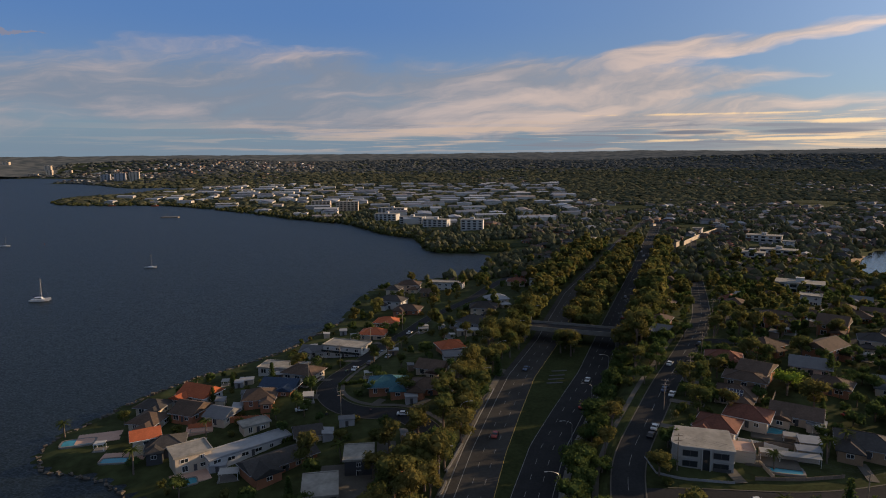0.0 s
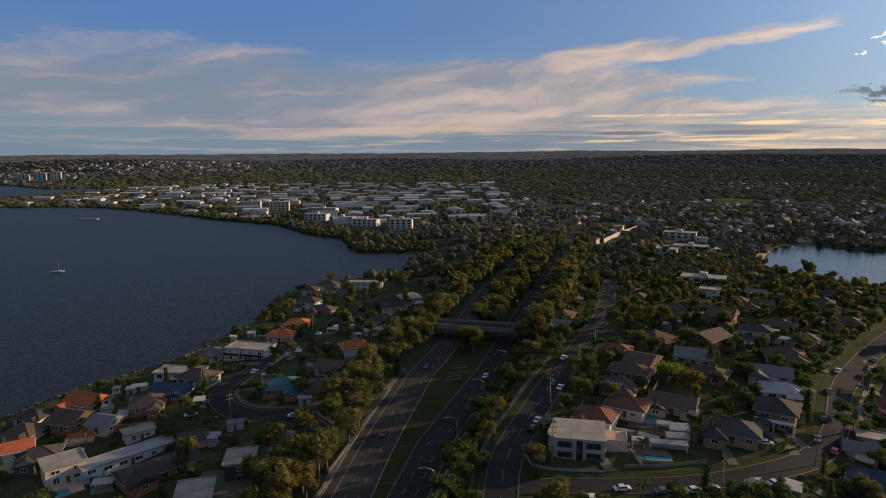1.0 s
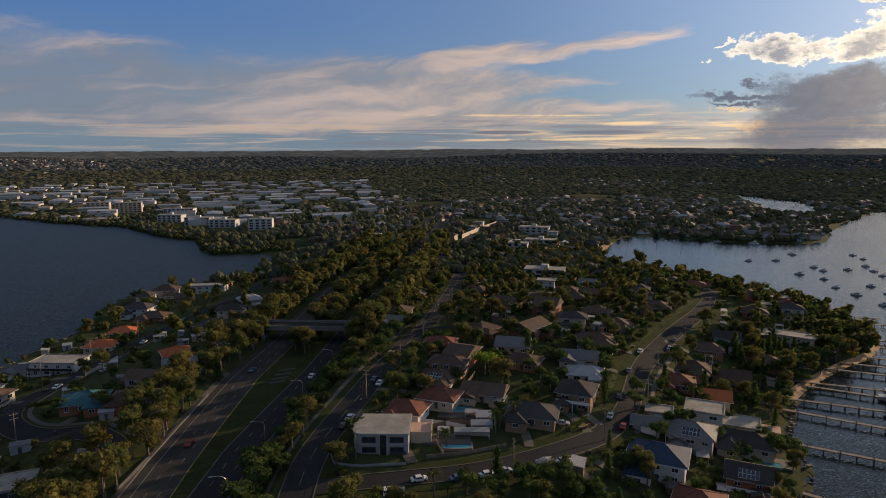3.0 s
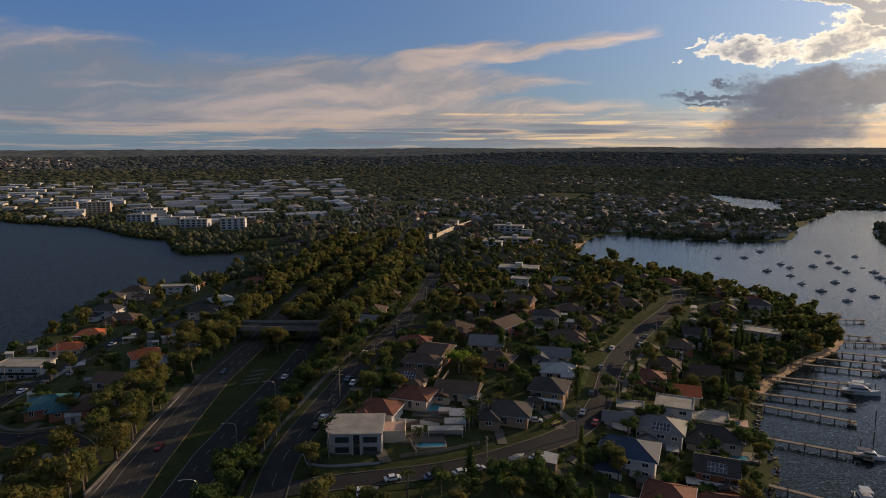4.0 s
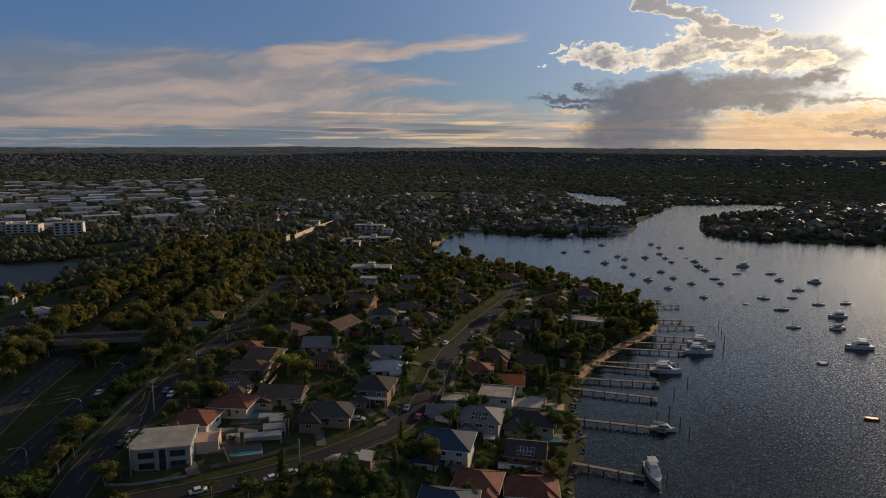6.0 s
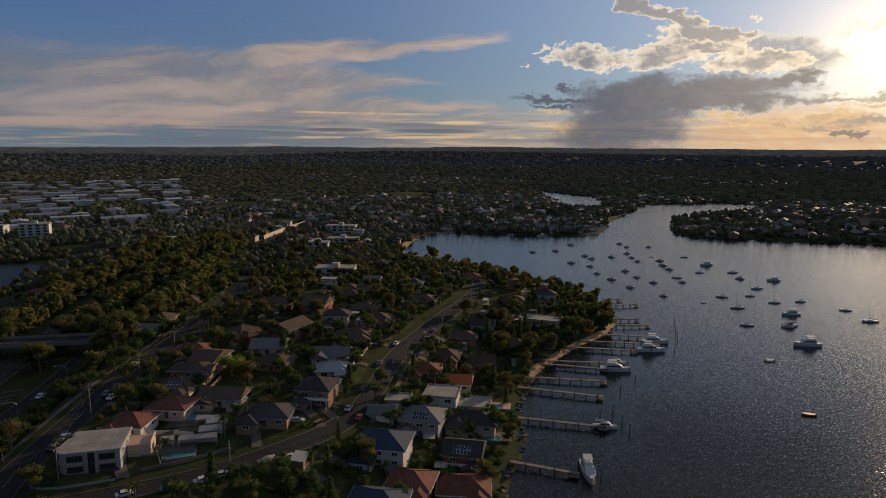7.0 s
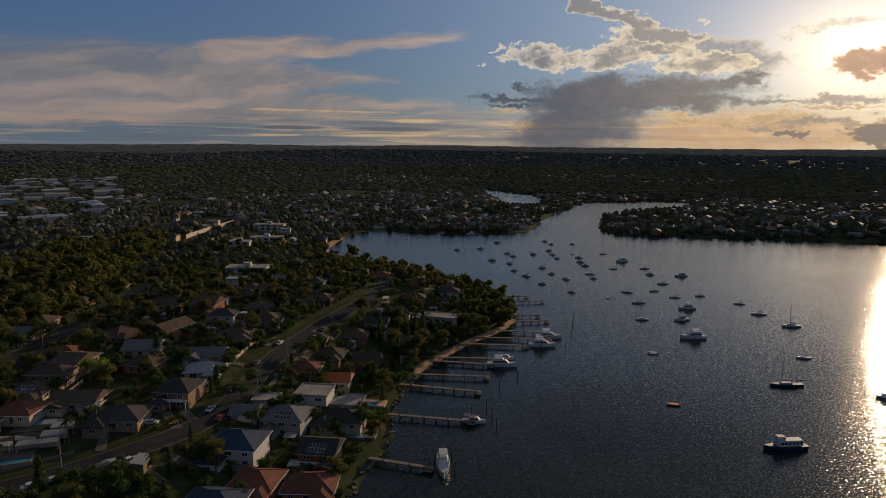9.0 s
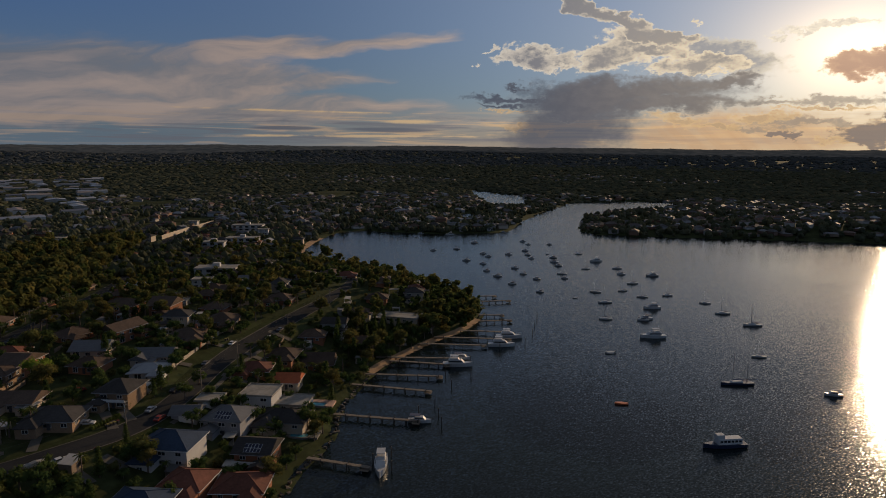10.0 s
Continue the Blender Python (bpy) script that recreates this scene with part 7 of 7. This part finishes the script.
# sheds, pergolas and hedges in the gardens
rng = random.Random(33)
sheds_made = 0
for _ in range(3000):
    if sheds_made >= 95:
        break
    x, y = rng.uniform(-128, 300), rng.uniform(125, 330)
    if shore(x, y) < 5 or highway_edges(y)[0] - 18 < x < highway_edges(y)[1] + 30 or near_road(x, y, 3.5) or not clear_of_houses(x, y, 1.8) or crowded(x, y, 2.2):
        continue
    sheds_made += 1
    L, W, h = rng.uniform(2.6, 6.0), rng.uniform(2.2, 3.6), rng.uniform(2.2, 2.7)
    rot = (-32 if x > 20 else 12) + rng.choice((0, 90))
    if rng.random() < 0.6:
        top = thing("garden_shed", pose(x, y, gz(x, y), 0, 0, rot), "small garden shed with a metal roof", "shed", "garden sheds")
        bm = bmesh.new()
        block(bm, -L / 2, L / 2, -W / 2, W / 2, -0.8, h)
        part("wall", bm, rng.choice((CREAM_WALL, GREY_WALL, FENCE)), top)
        bm = bmesh.new()
        v = block(bm, -L / 2 - 0.25, L / 2 + 0.25, -W / 2 - 0.25, W / 2 + 0.25, h, h + 0.1)
        for i in (2, 3, 6, 7):
            v[i].co.z += 0.45
        part("roof", bm, rng.choice((PALE_METAL, GREY_METAL, PALE_METAL)), top)
        bm = bmesh.new()
        block(bm, -0.5, 0.5, -W / 2 - 0.06, -W / 2, 0, 1.95)
        part("door", bm, DARK_TRIM, top)
    else:
        top = thing("pergola", pose(x, y, gz(x, y), 0, 0, rot), "open pergola with a pale roof over paving", "pergola", "pergolas")
        bm = bmesh.new()
        block(bm, -L / 2 - 0.6, L / 2 + 0.6, -W / 2 - 0.6, W / 2 + 0.6, -0.6, 0.12)
        part("paving", bm, CONCRETE, top)
        for sx in (-1, 1):
            for sy in (-1, 1):
                bm = bmesh.new()
                tube(bm, (sx * L / 2, sy * W / 2, 0.1), (sx * L / 2, sy * W / 2, h), 0.07)
                part("post", bm, TRIM, top)
        bm = bmesh.new()
        block(bm, -L / 2 - 0.3, L / 2 + 0.3, -W / 2 - 0.3, W / 2 + 0.3, h, h + 0.12)
        part("roof", bm, AWNING, top)


def hedge(points, h, w, label):
    g = random.Random(int(points[0][0] * 3))
    bm = bmesh.new()
    for x, y in densify(points, 1.1, 0):
        z = gz(x, y)
        core(bm, (x, y, z + h * 0.45), (w * 0.7, w * 0.7, h * 0.62), g)
        leafy(bm, (x, y, z + h * 0.5), (w * 0.7, w * 0.7, h * 0.6), 26, g, 0.2)
    tagged(part("hedge", bm, HEDGE), label, "hedge", "hedges")


for pts in ([(100, 141), (104, 134), (112, 130)], [(112, 130), (116, 138), (111, 143)], [(-45, 198), (-62, 193)], [(-62, 193), (-76, 190)], [(122, 163), (130, 169)], [(157, 231), (167, 241)], [(-50, 232), (-40, 234)]):
    hedge(pts, 1.7, 1.2, "clipped green garden hedge")


# driveways and courtyards
def slab(x0, y0, x1, y1, width, mat, label):
    d = math.hypot(x1 - x0, y1 - y0)
    x0, y0, width = x0 + (x1 - x0) * 2.2 / d, y0 + (y1 - y0) * 2.2 / d, width * 0.8
    bm = bmesh.new()
    ribbon(bm, densify([(x0, y0), (x1, y1)], 1.6, 0) + [(x1, y1)], [-width / 2, 0, width / 2], 0.24)
    tagged(part("driveway", bm, mat), label, "driveway", kind="structure")


for d in ((72, 152, 71, 162, 4), (106, 154, 108, 165, 3.5), (128, 160, 126, 173, 4), (134, 164, 131, 173, 4), (114, 147, 120, 136, 3.5), (122, 150, 129, 142, 4.5), (139, 160, 147, 154, 4), (147, 170, 152, 164, 3.5), (156, 181, 162, 176, 3.5), (166, 196, 176, 190, 3.5), (180, 214, 190, 206, 3.5), (160, 200, 150, 206, 3.5), (196, 234, 206, 226, 3.5), (176, 216, 166, 222, 3.5), (58, 186, 68, 182, 3.5), (66, 204, 78, 199, 3.5), (76, 222, 88, 214, 3.5), (-54, 222, -64, 224, 4), (-53, 240, -62, 243, 4), (-47, 268, -56, 274, 4), (-40, 300, -48, 306, 4), (-35, 212, -31, 218, 4), (-20, 208, -14, 215, 4)):
    slab(*d, PATHWAY, "worn concrete driveway from the street")
for x, y, r, L, W in ((84, 165, -14, 14, 7), (92, 180, -24, 13, 9), (-128, 200, 20, 14, 8), (-112, 187, 10, 14, 6), (-84, 174, 35, 11, 8), (-34, 166, 10, 16, 20), (-24, 176, 8, 6, 24), (199, 172, -38, 10, 6), (184, 150, -38, 11, 6), (-94, 204, 20, 9, 6)):
    z = max(gz(x + a * L / 2, y + b * W / 2) for a in (-0.8, 0.8) for b in (-0.8, 0.8))
    bm = bmesh.new()
    block(bm, -L / 2, L / 2, -W / 2, W / 2, -2.0, 0.06)
    tagged(part("courtyard", bm, rng.choice((CONCRETE, PATHWAY, TERRACE))), "paved courtyard beside a house", "paving", kind="structure").matrix_world = pose(x, y, z, 0, 0, r)

# grated drains dug across the median
for x, y in ((34, 236), (35, 240), (36, 244), (37.5, 249)):
    bm = bmesh.new()
    block(bm, -3.2, 3.2, -0.55, 0.55, -0.2, 0.2)
    tagged(part("drain", bm, DARK_WALL), "dark drain trench across the grass median", "drain", "median drains").matrix_world = pose(x, y, gz(x, y), 0, 0, 10)
# playing fields beyond
for x, y, L, W, r in ((38, 668, 46, 50, 0), (280, 806, 60, 40, -30), (273, 1106, 110, 50, -10), (632, 1180, 130, 70, -30)):
    bm = bmesh.new()
    n = 8
    rows = [[bm.verts.new((x + math.cos(radians(r)) * (i / n - 0.5) * L - math.sin(radians(r)) * (j / n - 0.5) * W, y + math.sin(radians(r)) * (i / n - 0.5) * L + math.cos(radians(r)) * (j / n - 0.5) * W, 0)) for i in range(n + 1)] for j in range(n + 1)]
    for row in rows:
        for v in row:
            v.co.z = gz(v.co.x, v.co.y) + 0.5
    for j in range(n):
        for i in range(n):
            bm.faces.new((rows[j][i], rows[j][i + 1], rows[j + 1][i + 1], rows[j + 1][i]))
    tagged(part("playing_field", bm, GRASS), "open mown playing field among trees", "field", kind="structure")

# lean-to roofs and huts round the pool by the corner
def lean_to(x, y, rot, L, W, h, fall, mat, label):
    top = thing("lean_to", pose(x, y, gz(x, y), 0, 0, rot), label, "lean-to", "lean-to roofs")
    for sx in (-1, 1):
        for sy in (-1, 1):
            bm = bmesh.new()
            tube(bm, (sx * (L / 2 - 0.2), sy * (W / 2 - 0.2), -0.8), (sx * (L / 2 - 0.2), sy * (W / 2 - 0.2), h + (fall if sy > 0 else 0)), 0.07)
            part("post", bm, TRIM, top)
    bm = bmesh.new()
    v = block(bm, -L / 2, L / 2, -W / 2, W / 2, h, h + 0.12)
    for p in v:
        if p.co.y > 0:
            p.co.z += fall
    part("roof", bm, mat, top)
    bm = bmesh.new()
    block(bm, -L / 2, L / 2, W / 2 - 0.25, W / 2 - 0.1, -0.8, h + fall - 0.05)
    part("back_wall", bm, CREAM_WALL, top)


lean_to(98, 172.5, -14, 6.0, 4.4, 2.5, 0.6, PALE_METAL, "white metal lean-to roof beside a garden pool")
lean_to(95.5, 168, -14, 6.5, 3.2, 2.3, 0.5, PALE_METAL, "white metal lean-to roof beside a garden pool")
lean_to(91.5, 164.6, -14, 10.5, 2.4, 2.2, 0.4, AWNING, "long white awning over a poolside terrace")
lean_to(83.5, 166.8, -14, 3.6, 2.6, 2.3, 0.3, AWNING, "small pale-roofed garden shelter")
lean_to(94.5, 176.0, -20, 4.0, 2.6, 2.2, 0.3, AWNING, "small pale-roofed garden shelter")
fence([(79.5, 176), (86, 173.4), (91, 170)], 1.3, TRIM, "white picket pool fence")
fence([(81, 156.5), (80.5, 164)], 1.3, CREAM_WALL, "cream garden wall beside a pool", "garden_wall")


def wheelie_bin(x, y, rot):
    top = thing("wheelie_bin", pose(x, y, gz(x, y) + 0.14, 0, 0, rot), "dark wheeled rubbish bin standing at the kerb", "rubbish bin", "wheelie bins")
    bm = bmesh.new()
    v = block(bm, -0.3, 0.3, -0.36, 0.36, 0.06, 1.0)
    for p in v:
        if p.co.z < 0.5:
            p.co.x *= 0.78
            p.co.y *= 0.78
    part("body", bm, DARK_WALL, top)
    bm = bmesh.new()
    v = block(bm, -0.33, 0.33, -0.4, 0.42, 1.0, 1.07)
    part("lid", bm, BIN_LID, top)
    for sx in (-0.3, 0.3):
        bm = bmesh.new()
        tube(bm, (sx - 0.03, 0.3, 0.12), (sx + 0.03, 0.3, 0.12), 0.13, sides=10)
        part("wheel", bm, TYRE, top)


BIN_LID = material("bin_lids", (1, 1, 1), 0.5, (1.0, 0.05), (0.5, 0.1), palette=("object", (0.30, 0.24, 0.04), (0.16, 0.03, 0.025), (0.05, 0.13, 0.045), (0.30, 0.24, 0.04)))
for x, y, r in ((126.2, 163.6, 30), (127.2, 164.0, 26), (128.2, 164.5, 33), (129.3, 165.2, 28), (122, 151.4, 20), (123, 151.8, 25), (-42.3, 205.4, 80), (-41.3, 205.2, 84), (-39.2, 203.2, 80), (-49.9, 209.0, 60), (-34, 208.8, 10), (176, 222, 45), (177, 222.6, 48), (66, 184, 60), (196, 226.5, 45), (-51, 250, 75), (-50.6, 251.2, 75)):
    wheelie_bin(x, y, r)


def boat_trailer(x, y, rot):
    top = thing("boat_trailer", pose(x, y, gz(x, y) + 0.14, 0, 0, rot), "small covered runabout on a road trailer at the kerb", "boat trailer")
    bm = bmesh.new()
    rows = []
    for u, w, z0, z1 in ((-2.4, 0.85, 0.55, 1.2), (-1.0, 0.95, 0.5, 1.25), (0.6, 0.9, 0.55, 1.35), (1.8, 0.5, 0.75, 1.45), (2.6, 0.06, 1.1, 1.5)):
        rows.append([bm.verts.new(p) for p in ((u, -w, z1), (u, -w * 0.7, z0 + 0.15), (u, 0, z0), (u, w * 0.7, z0 + 0.15), (u, w, z1))])
    for a, b in zip(rows, rows[1:]):
        for i in range(4):
            bm.faces.new((a[i], a[i + 1], b[i + 1], b[i]))
    bm.faces.new(rows[0])
    part("hull", bm, HULL, top)
    bm = bmesh.new()
    rows = []
    for u, w, z in ((-2.35, 0.8, 1.25), (-1.0, 0.9, 1.55), (0.4, 0.86, 1.75), (1.7, 0.48, 1.55), (2.5, 0.05, 1.52)):
        rows.append([bm.verts.new(p) for p in ((u, -w, z - 0.22), (u, 0, z), (u, w, z - 0.22))])
    for a, b in zip(rows, rows[1:]):
        for i in range(2):
            bm.faces.new((a[i], b[i], b[i + 1], a[i + 1]))
    part("cover", bm, AWNING, top)
    bm = bmesh.new()
    for sy in (-0.8, 0.8):
        block(bm, -2.0, 1.2, sy - 0.05, sy + 0.05, 0.4, 0.5)
    block(bm, 1.0, 3.6, -0.05, 0.05, 0.4, 0.5)
    block(bm, -0.6, -0.5, -0.8, 0.8, 0.38, 0.48)
    part("frame", bm, STEEL, top)
    for sy in (-0.95, 0.95):
        bm = bmesh.new()
        tube(bm, (-0.5, sy - 0.09, 0.3), (-0.5, sy + 0.09, 0.3), 0.3, sides=12)
        part("wheel", bm, TYRE, top)


boat_trailer(107.2, 147.4, 18)
# pale concrete barriers on the highway's verge
for pts in ([(-5.9, 167), (-4.6, 171), (-2.7, 178.4), (-1.2, 184)], [(-7.4, 154), (-6.4, 157), (-5.3, 162.5)]):
    bm = bmesh.new()
    ribbon(bm, densify(pts, 1.6, 0), [-0.28, -0.1, 0.1, 0.28], 0.75)
    line = densify(pts, 1.6, 0)
    for a, b in zip(line, line[1:]):
        for o in (-0.28, 0.28):
            n = Vector((b[1] - a[1], a[0] - b[0])).normalized() * o
            bm.faces.new([bm.verts.new(p) for p in ((a[0] + n.x, a[1] + n.y, gz(*a) - 0.3), (b[0] + n.x, b[1] + n.y, gz(*b) - 0.3), (b[0] + n.x, b[1] + n.y, gz(*b) + 0.75), (a[0] + n.x, a[1] + n.y, gz(*a) + 0.75))])
    tagged(part("crash_barrier", bm, CONCRETE), "low pale concrete crash barrier on the highway verge", "crash barrier", "crash barriers")
for x, y, r in ((118.5, 168.5, -25), (121, 166.6, -25), (139.5, 170.8, 52), (148.6, 182, 54), (141.3, 165.6, 48), (147, 168.5, 50), (163.5, 202, 55), (203.5, 233.6, 42), (95, 144.9, 6)):
    again(first_car, pose(x, y, gz(x, y) + 0.2, 0, 0, r))

# rocks along the water
for pts in ([(164, 115), (174, 128), (182, 135), (192, 143), (202, 163), (218, 181), (229, 192)], [(-72, 134), (-99, 166), (-120, 177), (-134, 177), (-145, 193), (-143, 205), (-138, 221), (-134, 238), (-123, 262), (-107, 281), (-90, 308), (-83, 336), (-75, 363)]):
    sw = thing("sea_wall", Matrix(), "rough sandstone sea wall of loose dark rocks", "sea wall")
    line = densify(pts, 1.7, 1)
    g = random.Random(4)
    for (x, y) in line[:300]:
        bm = bmesh.new()
        s = g.uniform(0.35, 0.8)
        v = block(bm, -s, s, -s * 0.7, s * 0.7, -1.6, g.uniform(0.2, 0.9))
        for k in v:
            k.co += Vector((g.uniform(-0.3, 0.3), g.uniform(-0.3, 0.3), g.uniform(-0.25, 0.2)))
        st = part("stone", bm, STONE, sw)
        st.matrix_world = pose(x + g.uniform(-0.8, 0.8), y + g.uniform(-0.8, 0.8), 0, 0, 0, g.uniform(0, 180))
